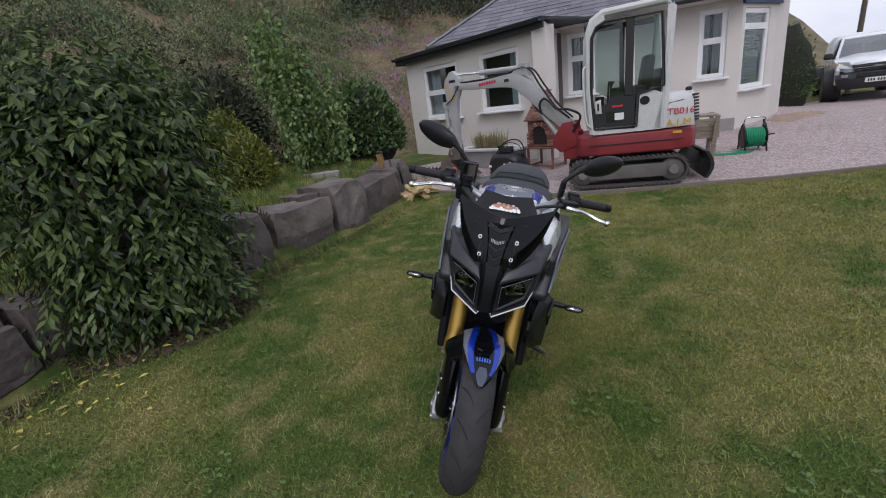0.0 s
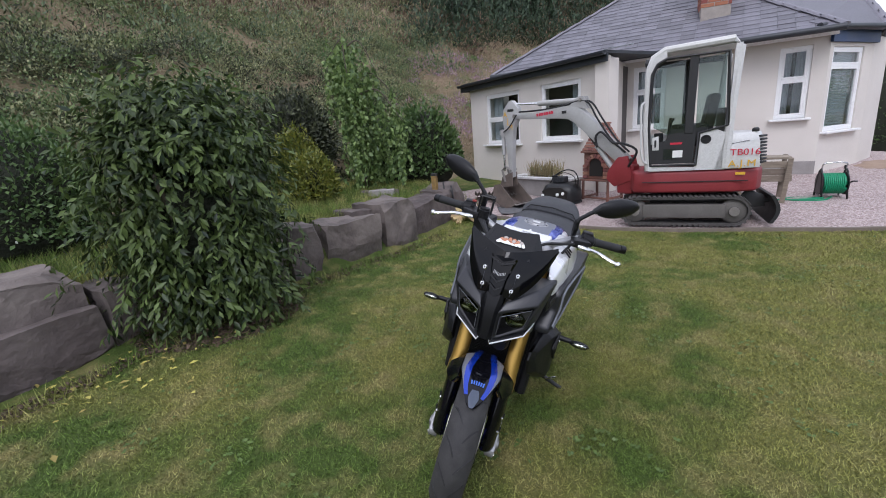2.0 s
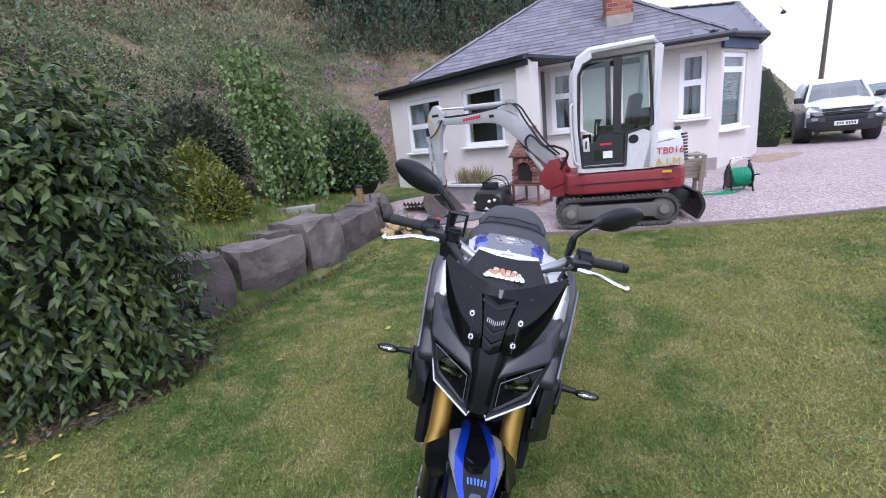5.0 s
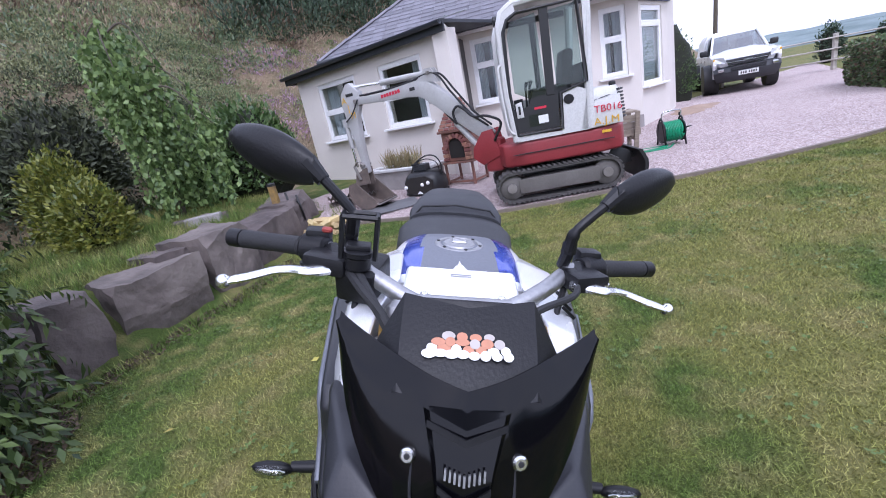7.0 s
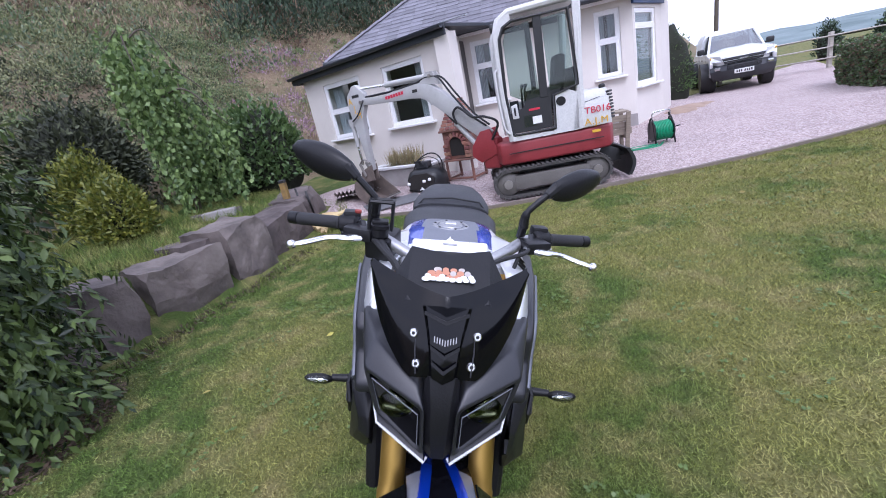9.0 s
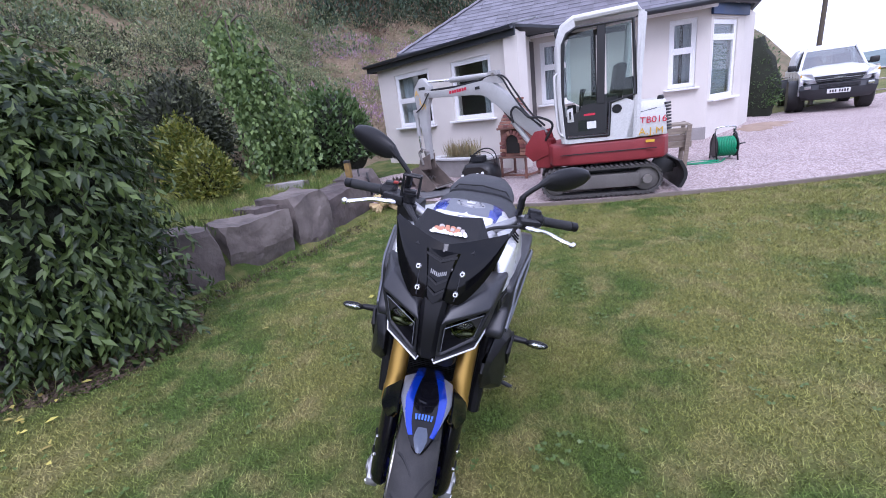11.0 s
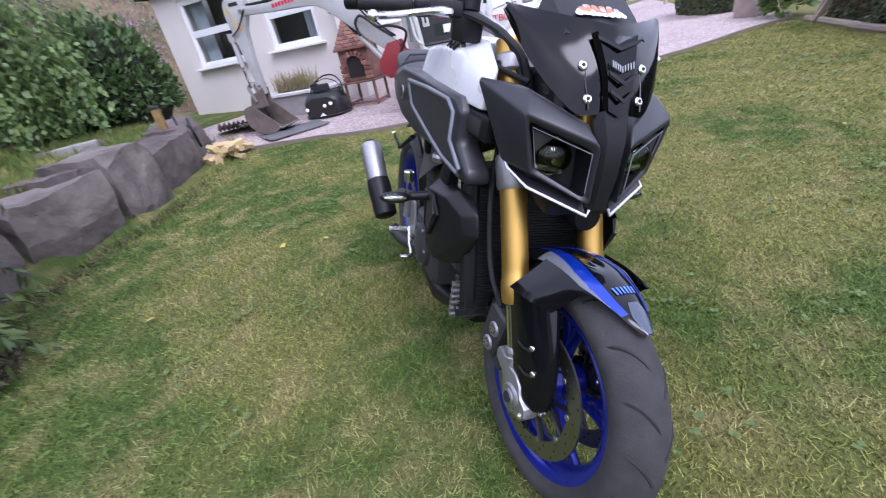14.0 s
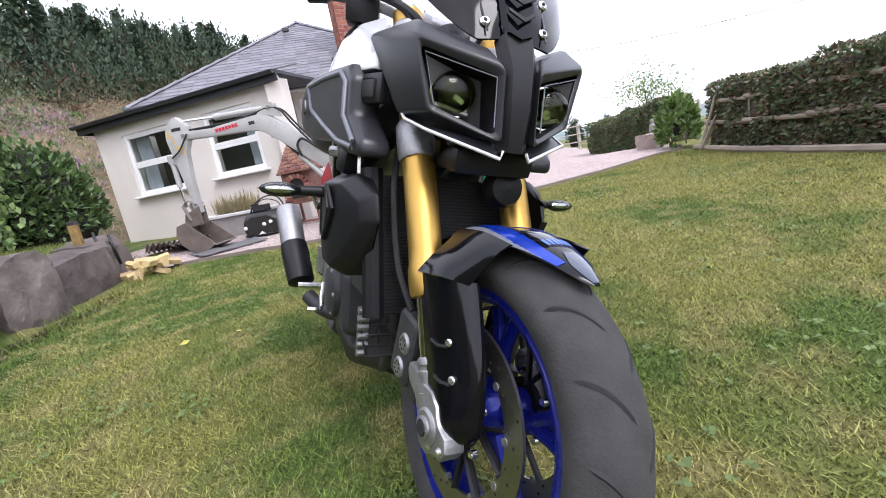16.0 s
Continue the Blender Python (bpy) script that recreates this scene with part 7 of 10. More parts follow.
for s in (-1, 1):
    # silver shoulder running ahead beside the fork
    sh = loft([[(0.69, s * 0.150, 0.985), (0.69, s * 0.185, 0.965), (0.69, s * 0.205, 0.900), (0.69, s * 0.15, 0.90)], [(0.80, s * 0.122, 1.014), (0.80, s * 0.208, 0.988), (0.80, s * 0.232, 0.905), (0.80, s * 0.15, 0.90)], [(0.95, s * 0.112, 1.020), (0.95, s * 0.205, 0.995), (0.95, s * 0.228, 0.908), (0.95, s * 0.15, 0.90)],
               [(1.08, s * 0.135, 1.012), (1.08, s * 0.192, 0.985), (1.08, s * 0.210, 0.885), (1.08, s * 0.15, 0.88)], [(1.185, s * 0.150, 0.955), (1.185, s * 0.172, 0.935), (1.185, s * 0.184, 0.872), (1.185, s * 0.155, 0.87)]])
    bmesh.ops.bevel(sh, geom=sh.edges[:], offset=0.010, segments=3, profile=0.6, affect="EDGES")
    sh.normal_update()
    for fc in sh.faces:
        fc.material_index = 1 if fc.normal.z < -0.3 else 0
    shoulder = body("tank_shoulder", sh, [SILVER, CHARCOAL], tank, "silver shoulder panel", 40)
    for k in range(3):
        body("shoulder_vent", box(0.009, 0.034, 0.006, (0.965 + 0.026 * k, s * 0.190, 1.0045 - 0.0030 * k), 0.001, 1, (s * -42, 0, s * 20)), BLACK_PLASTIC, shoulder, "", False)
    # air scoop with a pale rim
    oy = lambda x: s * (0.270 - 0.16 * max(0.0, x - 0.80))
    outer = [(0.555, 0.875), (0.600, 0.915), (0.700, 0.935), (0.86, 0.925), (1.02, 0.905), (1.09, 0.895), (1.115, 0.865), (1.105, 0.80), (1.165, 0.745), (1.165, 0.715), (1.09, 0.725), (0.95, 0.765), (0.84, 0.775), (0.72, 0.80), (0.62, 0.83)]
    outer = [(x + 0.035, z) for x, z in outer]
    sc = loft([[(x, oy(x), z) for x, z in outer], [(x, oy(x) - s * 0.060, z) for x, z in outer]])
    bmesh.ops.bevel(sc, geom=[e for e in sc.edges if e.calc_face_angle(0) > 0.8], offset=0.012, segments=3, profile=0.5, affect="EDGES")
    scoop = body("air_scoop", sc, CHARCOAL, None, "satin black air scoop with a pale rim", 40)
    rim_line = [(0.80, 0.905), (0.93, 0.898), (1.055, 0.885), (1.085, 0.862), (1.075, 0.80), (1.135, 0.745), (1.13, 0.735), (1.04, 0.755), (0.93, 0.80), (0.83, 0.845), (0.80, 0.905)]
    rim_line = [(x + 0.035, z) for x, z in rim_line]
    body("scoop_rim", tube([(x, oy(x) + s * 0.002, z) for x, z in rim_line], 0.0058, 8), GREY_PAINT, scoop, "pale grey rim", 60)
    body("scoop_mesh", loft([[(x, oy(x) + s * 0.0005, z) for x, z in rim_line[:-1]], [(x, oy(x) + s * 0.0025, z) for x, z in rim_line[:-1]]]), RAD_MESH, scoop, "dark mesh insert", False)
    body("round_emblem", lathe([(0.019, -0.002), (0.019, 0.002)] if s > 0 else [(0.019, -0.002), (0.019, 0.002)], 24, "y", (0.755, oy(0.755), 0.868)), ALLOY, scoop, "round silver emblem", 30)
    body("emblem_field", lathe([(0.0155, -0.0028), (0.0155, 0.0028)], 24, "y", (0.755, oy(0.755), 0.868)), BLACK_PLASTIC, scoop, "", 30)
    body("side_cover", box(0.30, 0.030, 0.13, (0.60, s * 0.165, 0.775), 0.014, 2, (0, 12, s * 5)), GLOSS_BLACK)
seat = loft([section(0.51, 0.120, 0.950, 0.84), section(0.44, 0.170, 0.945, 0.80), section(0.33, 0.195, 0.935, 0.78), section(0.20, 0.205, 0.945, 0.79), section(0.12, 0.190, 0.940, 0.80)])
body("rider_seat", seat, SEAT_VINYL, None, "black stitched vinyl rider seat", 40)
seat = loft([section(0.125, 0.173, 0.950, 0.86), section(0.08, 0.177, 0.975, 0.87), section(-0.05, 0.154, 0.988, 0.90), section(-0.18, 0.122, 0.985, 0.92), section(-0.24, 0.090, 0.970, 0.93)])
pillion = body("pillion_seat", seat, SEAT_VINYL, None, "black vinyl pillion seat", 40)
body("seat_seam", tube([(0.118, -0.169, 0.912), (0.110, -0.128, 0.962), (0.104, 0, 0.974), (0.110, 0.128, 0.962), (0.118, 0.169, 0.912)], 0.004, 6), RUBBER, pillion)
body("tail_unit", loft([section(0.15, 0.10, 0.86, 0.76), section(-0.10, 0.085, 0.905, 0.84), section(-0.30, 0.05, 0.94, 0.90)]), BLACK_PLASTIC, None, "black tail unit")
body("plate_hanger", loft([section(-0.20, 0.03, 0.90, 0.86), section(-0.36, 0.03, 0.74, 0.70)]), BLACK_PLASTIC)
for s in (-1, 1):
    body("subframe_rail", tube(curve_pts([(0.52, s * 0.13, 0.70), (0.25, s * 0.13, 0.79), (-0.12, s * 0.09, 0.87)], 5), 0.014, 8), ENGINE)
    body("frame_spar", loft([[(1.10, s * 0.07, 0.90), (1.12, s * 0.10, 0.80), (1.08, s * 0.075, 0.78)], [(0.85, s * 0.17, 0.80), (0.87, s * 0.19, 0.68), (0.84, s * 0.16, 0.68)], [(0.58, s * 0.15, 0.70), (0.58, s * 0.17, 0.56), (0.56, s * 0.14, 0.58)], [(0.50, s * 0.12, 0.50), (0.52, s * 0.14, 0.34), (0.46, s * 0.11, 0.36)]]), ENGINE, None, "dark alloy frame spar", 30)
    body("swingarm", tube([(0.50, s * 0.11, 0.40), (0.28, s * 0.13, 0.38), (0.0, s * 0.125, 0.315)], [0.034, 0.030, 0.026], 10, flat=1.5), ENGINE, None, "", 50)
    # radiator side ducts and turn signals
    duct = [(1.02, 0.690), (1.135, 0.690), (1.205, 0.650), (1.215, 0.600), (1.150, 0.515), (1.10, 0.480), (1.03, 0.492), (0.985, 0.56)]
    if s > 0:
        duct = [(1.02, 0.690), (1.135, 0.700), (1.235, 0.650), (1.250, 0.610), (1.205, 0.530), (1.10, 0.455), (1.03, 0.470), (0.985, 0.55)]
    mid = (sum(q[0] for q in duct) / len(duct), sum(q[1] for q in duct) / len(duct))
    lean = lambda x: s * 0.38 * max(0, x - 1.08)
    dd = loft([[(x, s * 0.165, z) for x, z in duct], [(x, s * 0.212 - lean(x) * 0.8, z) for x, z in duct], [(mid[0] + (x - mid[0]) * 0.74, s * 0.250 - lean(x), mid[1] + (z - mid[1]) * 0.80) for x, z in duct]])
    bmesh.ops.bevel(dd, geom=[e for e in dd.edges if e.calc_face_angle(0) > 0.3], offset=0.005, segments=2, profile=0.5, affect="EDGES")
    ductob = body("radiator_duct", dd, BLACK_PLASTIC, None, "matt black radiator side duct", 40)
    body("duct_recess", plate([(1.03, 0.66), (1.09, 0.66), (1.105, 0.62), (1.06, 0.56), (1.03, 0.57)], 0.004, "y", s * 0.2475), RAD_MESH, ductob)
    body("duct_lip", tube([(1.03, s * 0.248, 0.66), (1.085, s * 0.247, 0.66), (1.105, s * 0.239, 0.62), (1.062, s * 0.248, 0.555), (1.03, s * 0.248, 0.565), (1.03, s * 0.248, 0.66)], 0.006, 6), BLACK_PLASTIC, ductob)
    sig = tube([(1.050, s * 0.235, 0.650), (1.055, s * 0.300, 0.650)], [0.013, 0.010], 10)
    signal = body("turn_signal", join(sig, ball((1.062, s * 0.333, 0.650), 0.042, (0.30, 1.0, 0.36))), BLACK_PLASTIC, None, "black turn signal with clear lens", 40)
    body("signal_lens", ball((1.069, s * 0.334, 0.650), 0.038, (0.40, 0.98, 0.33)), CLEAR_LENS, signal, "clear faceted lens", True)
    body("signal_reflector", ball((1.066, s * 0.334, 0.650), 0.034, (0.30, 0.98, 0.30)), LAMP_BOWL, signal, "", False)

# radiator, cooler, engine, exhaust
core = body("radiator", loft([[(1.135, -0.165, 0.690), (1.135, 0.165, 0.690), (1.105, 0.165, 0.690), (1.105, -0.165, 0.690)], [(1.175, -0.160, 0.415), (1.175, 0.160, 0.415), (1.145, 0.160, 0.415), (1.145, -0.160, 0.415)]]), RAD_MESH, None, "black finned radiator")
fins = bmesh.new()
for k in range(40):
    u = (k + 0.5) / 40
    box(0.004, 0.300, 0.0022, (1.137 + 0.040 * u, 0, 0.690 - 0.275 * u), bm=fins)
for piece in islands(fins):
    body("radiator_fin", piece, BLACK_PLASTIC, core, "", False)
for s in (-1, 1):
    body("end_tank", tube([(1.128, s * 0.165, 0.70), (1.168, s * 0.160, 0.41)], 0.022, 10), BLACK_PLASTIC, core)
body("filler_cap", lathe([(0.0, 0.022), (0.020, 0.020), (0.023, 0.012), (0.020, 0.0)], 18, "z", (1.02, -0.215, 0.728)), ALLOY, None, "silver ribbed radiator cap", 30)
body("hose_joint", box(0.04, 0.05, 0.05, (1.08, -0.20, 0.715), 0.012, 2, (0, 20, 20)), BLACK_PLASTIC)
body("coolant_hose", tube(curve_pts([(1.06, -0.18, 0.71), (0.98, -0.17, 0.66), (0.92, -0.17, 0.55)], 6), 0.017, 10), RUBBER)
body("hose_clip", tube([(1.10, -0.185, 0.735), (1.10, -0.185, 0.69)], 0.008, 8), BARE_ALLOY)
cooler = body("oil_cooler", box(0.03, 0.13, 0.125, (1.045, -0.085, 0.348), 0.004, 1, (0, -10, 0)), RAD_MESH, None, "oil cooler behind a wire guard")
ribs = bmesh.new()
for k in range(6):
    tube([(1.055 + 0.002 * k, -0.170, 0.298 + 0.020 * k), (1.055 + 0.002 * k, -0.146, 0.298 + 0.020 * k)], 0.009, 8, ribs)
for piece in islands(ribs):
    body("cooler_rib", piece, ALLOY, cooler, "alloy rib of the cooler end")
grid = bmesh.new()
for k in range(9):
    yy = -0.150 + 0.0165 * k
    tube([(1.068, yy, 0.290), (1.064, yy + 0.012 * (1 if k % 2 else -1), 0.350), (1.060, yy, 0.410)], 0.0022, 4, grid)
for k in range(6):
    tube([(1.070 - 0.002 * k, -0.152, 0.292 + 0.0235 * k), (1.070 - 0.002 * k, -0.018, 0.292 + 0.0235 * k)], 0.0026, 4, grid)
body("cooler_guard", grid, ENGINE, cooler, "dark wire guard", False)
eng = box(0.34, 0.30, 0.26, (0.86, 0, 0.53), 0.03, 3)
box(0.30, 0.34, 0.20, (0.70, 0, 0.36), 0.04, 3, bm=eng)
box(0.16, 0.36, 0.12, (0.93, 0, 0.60), 0.02, 2, (0, -30, 0), bm=eng)
engine = body("engine", eng, ENGINE, None, "dark cast four-cylinder engine")
for s in (-1, 1):
    body("crankcase_cover", lathe([(0.0, s * 0.198), (0.06, s * 0.196), (0.078, s * 0.184), (0.082, s * 0.165)] if s > 0 else [(0.082, -0.165), (0.078, -0.184), (0.06, -0.196), (0.0, -0.198)], 28, "y", (0.72, 0, 0.37)), ENGINE, engine, "", 40)
    for k in range(6):
        a = k * 1.05
        body("cover_bolt", bolt((0.72 + 0.070 * math.cos(a), s * 0.188, 0.37 + 0.070 * math.sin(a)), 0.006, (0, s, 0)), ALLOY, engine)
for yy in (-0.09, -0.03, 0.03, 0.09):
    body("exhaust_header", tube(curve_pts([(0.98, yy, 0.55), (1.06, yy, 0.46), (1.02, yy * 0.9, 0.28), (0.86, yy * 0.7, 0.19), (0.60, yy * 0.5, 0.175)], 6), 0.0185, 10), ENGINE, None, "dark steel exhaust header", True)
body("collector_box", box(0.36, 0.22, 0.11, (0.50, 0, 0.19), 0.035, 3), ENGINE)
body("belly_pan", loft([section(0.98, 0.08, 0.26, 0.20), section(0.75, 0.14, 0.24, 0.14), section(0.45, 0.13, 0.24, 0.14)]), BLACK_PLASTIC)
ex = [Vector((0.27, -0.205, 0.235)), Vector((0.235, -0.235, 0.30)), Vector((0.13, -0.262, 0.44)), Vector((0.03, -0.282, 0.575))]
muffler = body("muffler", tube([ex[2].lerp(ex[3], t_) for t_ in (-0.25, 0, 0.9, 0.97, 1.0)], [0.046, 0.048, 0.048, 0.044, 0.030], 24), ALLOY, None, "short brushed steel muffler", 40)
body("muffler_tip", tube([ex[3] + (ex[3] - ex[2]).normalized() * d_ for d_ in (-0.01, 0.012)], 0.022, 16), RUBBER, muffler)
body("heat_shield", tube([ex[1].lerp(ex[2], t_) for t_ in (-0.05, 0.0, 0.80, 0.95)], [0.034, 0.050, 0.053, 0.050], 20), BLACK_PLASTIC, muffler, "black heat shield", 40)
body("link_pipe", tube(curve_pts([(0.42, -0.08, 0.20), (0.32, -0.16, 0.21), (0.26, -0.21, 0.25)], 5), 0.028, 12), ENGINE, muffler)
for s in (-1, 1):
    hang = plate([(0.56, 0.46), (0.50, 0.48), (0.42, 0.40), (0.44, 0.33), (0.52, 0.31), (0.58, 0.35)], 0.010, "y", s * 0.172, 0.003)
    rearset = body("footrest_hanger", hang, ALLOY, None, "alloy footrest hanger")
    body("footrest", tube([(0.50, s * 0.175, 0.335), (0.50, s * 0.262, 0.340)], [0.012, 0.010], 10), BARE_ALLOY, rearset, "ribbed alloy footrest")
    body("heel_plate", plate([(0.44, 0.44), (0.38, 0.46), (0.34, 0.40), (0.40, 0.36)], 0.005, "y", s * 0.178), BARE_ALLOY, rearset)
    body("pedal", tube(curve_pts([(0.50, s * 0.180, 0.345), (0.58, s * 0.195, 0.315), (0.66, s * 0.205, 0.300), (0.665, s * 0.245, 0.300)], 5), 0.007, 8), BARE_ALLOY, rearset, "alloy foot pedal")
    body("pillion_hanger", tube([(0.30, s * 0.14, 0.66), (0.16, s * 0.17, 0.585)], [0.014, 0.010], 8, flat=0.6), BLACK_PLASTIC)
    body("pillion_footrest", tube([(0.16, s * 0.17, 0.585), (0.175, s * 0.20, 0.655)], [0.011, 0.009], 8), BARE_ALLOY, None, "folded pillion footrest")
body("master_cylinder", tube([(0.48, -0.185, 0.47), (0.46, -0.185, 0.38)], [0.013, 0.016], 10), ALLOY)
body("rear_reservoir", lathe([(0.018, 0), (0.020, 0.035), (0.022, 0.04), (0.018, 0.046)], 14, "z", (0.40, -0.17, 0.50)), BARE_ALLOY)
# side stand, leaning on the grass
stand = tube([(0.66, 0.13, 0.27), (0.60, 0.22, 0.16), (0.565, 0.335, 0.098)], [0.014, 0.012, 0.010], 10)
box(0.05, 0.045, 0.010, (0.56, 0.345, 0.093), 0.003, 1, (15, 0, 0), bm=stand)
body("side_stand", stand, ENGINE, None, "dark steel side stand folded out")
body("stand_tang", tube([(0.60, 0.24, 0.145), (0.615, 0.295, 0.185)], 0.006, 8), BARE_ALLOY)
body("rear_hugger", sheet([[(0.0 + 0.345 * math.cos(a), y, 0.315 + 0.345 * math.sin(a)) for a in np.linspace(radians(35), radians(115), 9)] for y in (-0.085, -0.03, 0.03, 0.085)], 0.004), BLACK_PLASTIC)
rear_disc = body("rear_disc", spin([(0.11, -0.082), (0.11, -0.078), (0.07, -0.078), (0.07, -0.082)], 48, (0, 0, 0.315)), DISC_STEEL, rear_wheel, "small rear brake disc")

# ---- mini excavator: x along its tracks towards the boom, y to its left, z up ----
EX_WHITE = material("dusty_white_paint", (0.62, 0.62, 0.61), 0.45, dark=(0.48, 0.47, 0.45), scale=3, fine=60, bump=0.05, amount=0.6)
EX_RED = material("faded_red_paint", (0.27, 0.030, 0.036), 0.5, dark=(0.18, 0.024, 0.028), scale=3.5, fine=70, bump=0.08, amount=0.7)
EX_BLACK = material("dull_black_paint", (0.018, 0.018, 0.019), 0.55, scale=6, fine=70, bump=0.1, amount=0.5)
TRACK = material("muddy_track_rubber", (0.075, 0.070, 0.066), 0.9, dark=(0.040, 0.038, 0.036), scale=7, fine=80, bump=0.4, amount=0.8)
TRACK_FRAME = material("muddy_steel", (0.145, 0.135, 0.125), 0.8, dark=(0.085, 0.078, 0.070), scale=4, fine=60, bump=0.3, amount=0.8)
EX_GREY = material("dusty_grey_paint", (0.43, 0.43, 0.43), 0.5, dark=(0.32, 0.31, 0.30), scale=4, fine=60, bump=0.08, amount=0.7)
RUST = material("rusty_steel", (0.165, 0.130, 0.110), 0.8, dark=(0.085, 0.068, 0.060), scale=8, fine=70, bump=0.3, amount=0.9)
STEEL = material("scuffed_steel", (0.30, 0.28, 0.26), 0.5, metal=0.6, dark=(0.19, 0.17, 0.16), scale=7, fine=70, bump=0.2, amount=0.7)
RED_INK = material("red_lettering", (0.55, 0.02, 0.05), 0.5, scale=8, fine=60, bump=0, amount=0.2)
YELLOW_INK = material("yellow_lettering", (0.72, 0.42, 0.03), 0.5, scale=8, fine=60, bump=0, amount=0.3)
BLACK_INK = material("black_lettering", (0.02, 0.02, 0.02), 0.5, scale=8, fine=60, bump=0, amount=0.2)
CAB_GLASS = glass_material("cab_glass", (0.60, 0.69, 0.66))

EXC = Vector((0.93, 6.64, 0.0))
excavator = thing("mini_excavator", Matrix.Translation((EXC.x, EXC.y, land(EXC.x, EXC.y) + 0.025)) @ Matrix.Rotation(radians(179), 4, "Z"), "small grey-white and red excavator on rubber tracks", "excavator")
# in this frame the near side faces +y, the boom points to +x


UP = Matrix.Translation((0, 0, 0))


def ex(name, bm, mat, parent=None, label="", smooth=35):
    bmesh.ops.transform(bm, matrix=UP, verts=bm.verts)
    return part(name, bm, mat, parent or excavator, label, smooth)


for s in (1, -1):
    y0 = s * 0.40
    half_l, rr, zc, wd = 0.545, 0.175, 0.185, 0.23
    prof = []
    for k in range(13):
        a = -math.pi / 2 + math.pi * k / 12
        prof.append((half_l + rr * math.cos(a) * 0.95, zc + rr * math.sin(a)))
    for k in range(13):
        a = math.pi / 2 + math.pi * k / 12
        prof.append((-half_l + rr * math.cos(a) * 0.95, zc + rr * math.sin(a)))
    inner = [(x * 0.965, zc + (z - zc) * 0.86) for x, z in prof]
    bm = bmesh.new()
    rings = []
    for (x, z), (xi, zi) in zip(prof, inner):
        rings.append([bm.verts.new(p) for p in ((x, y0 - wd / 2, z), (x, y0 + wd / 2, z), (xi, y0 + wd / 2, zi), (xi, y0 - wd / 2, zi))])
    for k in range(len(rings)):
        p, q = rings[k], rings[(k + 1) % len(rings)]
        for i in range(4):
            bm.faces.new((p[i], p[(i + 1) % 4], q[(i + 1) % 4], q[i]))
    bmesh.ops.recalc_face_normals(bm, faces=bm.faces)
    track = ex("track", bm, TRACK, None, "muddy black rubber track", 30)
    total = len(prof)
    path = [Vector((x, 0, z)) for x, z in prof] + [Vector((prof[0][0], 0, prof[0][1]))]
    seg = [(path[i + 1] - path[i]).length for i in range(total)]
    run, step, want = 0.0, sum(seg) / 56, 0.0
    lug = bpy.data.meshes.new("lug")
    lb = box(0.034, wd + 0.012, 0.020, (0, 0, 0.006), 0.004, 1)
    lb.to_mesh(lug)
    lb.free()
    lug.materials.append(TRACK)
    for i in range(total):
        while want < run + seg[i]:
            p = path[i].lerp(path[i + 1], (want - run) / seg[i])
            d = (path[i + 1] - path[i]).normalized()
            ang = math.atan2(d.z, d.x)
            part("lug", lug, None, track, m=Matrix.Translation((p.x, y0, p.z)) @ Matrix.Rotation(-ang, 4, "Y") @ Matrix.Rotation(math.pi, 4, "X"))
            want += step
        run += seg[i]
    frame_bm = box(0.92, wd * 0.9, 0.17, (0.0, y0, zc), 0.02, 2)
    ex("track_frame", frame_bm, TRACK_FRAME, None, "mud-caked steel track frame")
    for x in (half_l, -half_l):
        ex("drive_wheel", lathe([(0.0, s * 0.085), (0.05, s * 0.085), (0.062, s * 0.06), (0.125, s * 0.05), (0.148, s * 0.03), (0.148, -s * 0.08)] if s > 0 else [(0.148, 0.08), (0.148, -0.03), (0.125, -0.05), (0.062, -0.06), (0.05, -0.085), (0.0, -0.085)], 26, "y", (x, y0 + s * 0.03, zc)), TRACK_FRAME, None, "steel track wheel")
        ex("wheel_hub", lathe([(0.055, -0.01), (0.055, 0.01)], 18, "y", (x, y0 + s * 0.118, zc)), STEEL)
ex("undercarriage", box(0.75, 0.62, 0.12, (0, 0, 0.29), 0.02, 2), EX_BLACK)
ex("slew_ring", lathe([(0.30, 0.34), (0.30, 0.41)], 36), EX_BLACK)

# upper body
UP = Matrix.Translation((-0.09, 0, 0)) @ Matrix.Diagonal((1.08, 1, 1, 1))
outl = [(0.62, 0.40), (0.66, 0.12), (0.66, -0.30), (0.50, -0.44), (-0.35, -0.45), (-0.60, -0.36), (-0.70, -0.12), (-0.71, 0.15), (-0.62, 0.38), (-0.40, 0.46), (0.40, 0.46)]
bm = loft([[(x, y, 0.41) for x, y in outl], [(x, y, 0.68) for x, y in outl]])
bmesh.ops.bevel(bm, geom=bm.edges[:], offset=0.03, segments=3, profile=0.5, affect="EDGES")
upper = ex("base_skirt", bm, EX_RED, None, "faded red lower body")
ex("skirt_line", box(1.05, 0.012, 0.010, (0.0, 0.466, 0.55)), EX_BLACK, upper)
outl2 = [(-0.10, 0.45), (-0.10, -0.43), (-0.35, -0.44), (-0.59, -0.34), (-0.68, -0.12), (-0.69, 0.15), (-0.60, 0.37), (-0.40, 0.45)]
bm = loft([[(x, y, 0.685) for x, y in outl2], [(x, y, 1.02) for x, y in outl2], [(x * 0.93 - 0.02, y * 0.93, 1.10) for x, y in outl2]])
bmesh.ops.bevel(bm, geom=bm.edges[:], offset=0.022, segments=3, profile=0.5, affect="EDGES")
hood = ex("engine_cover", bm, EX_WHITE, None, "dusty white engine cover")
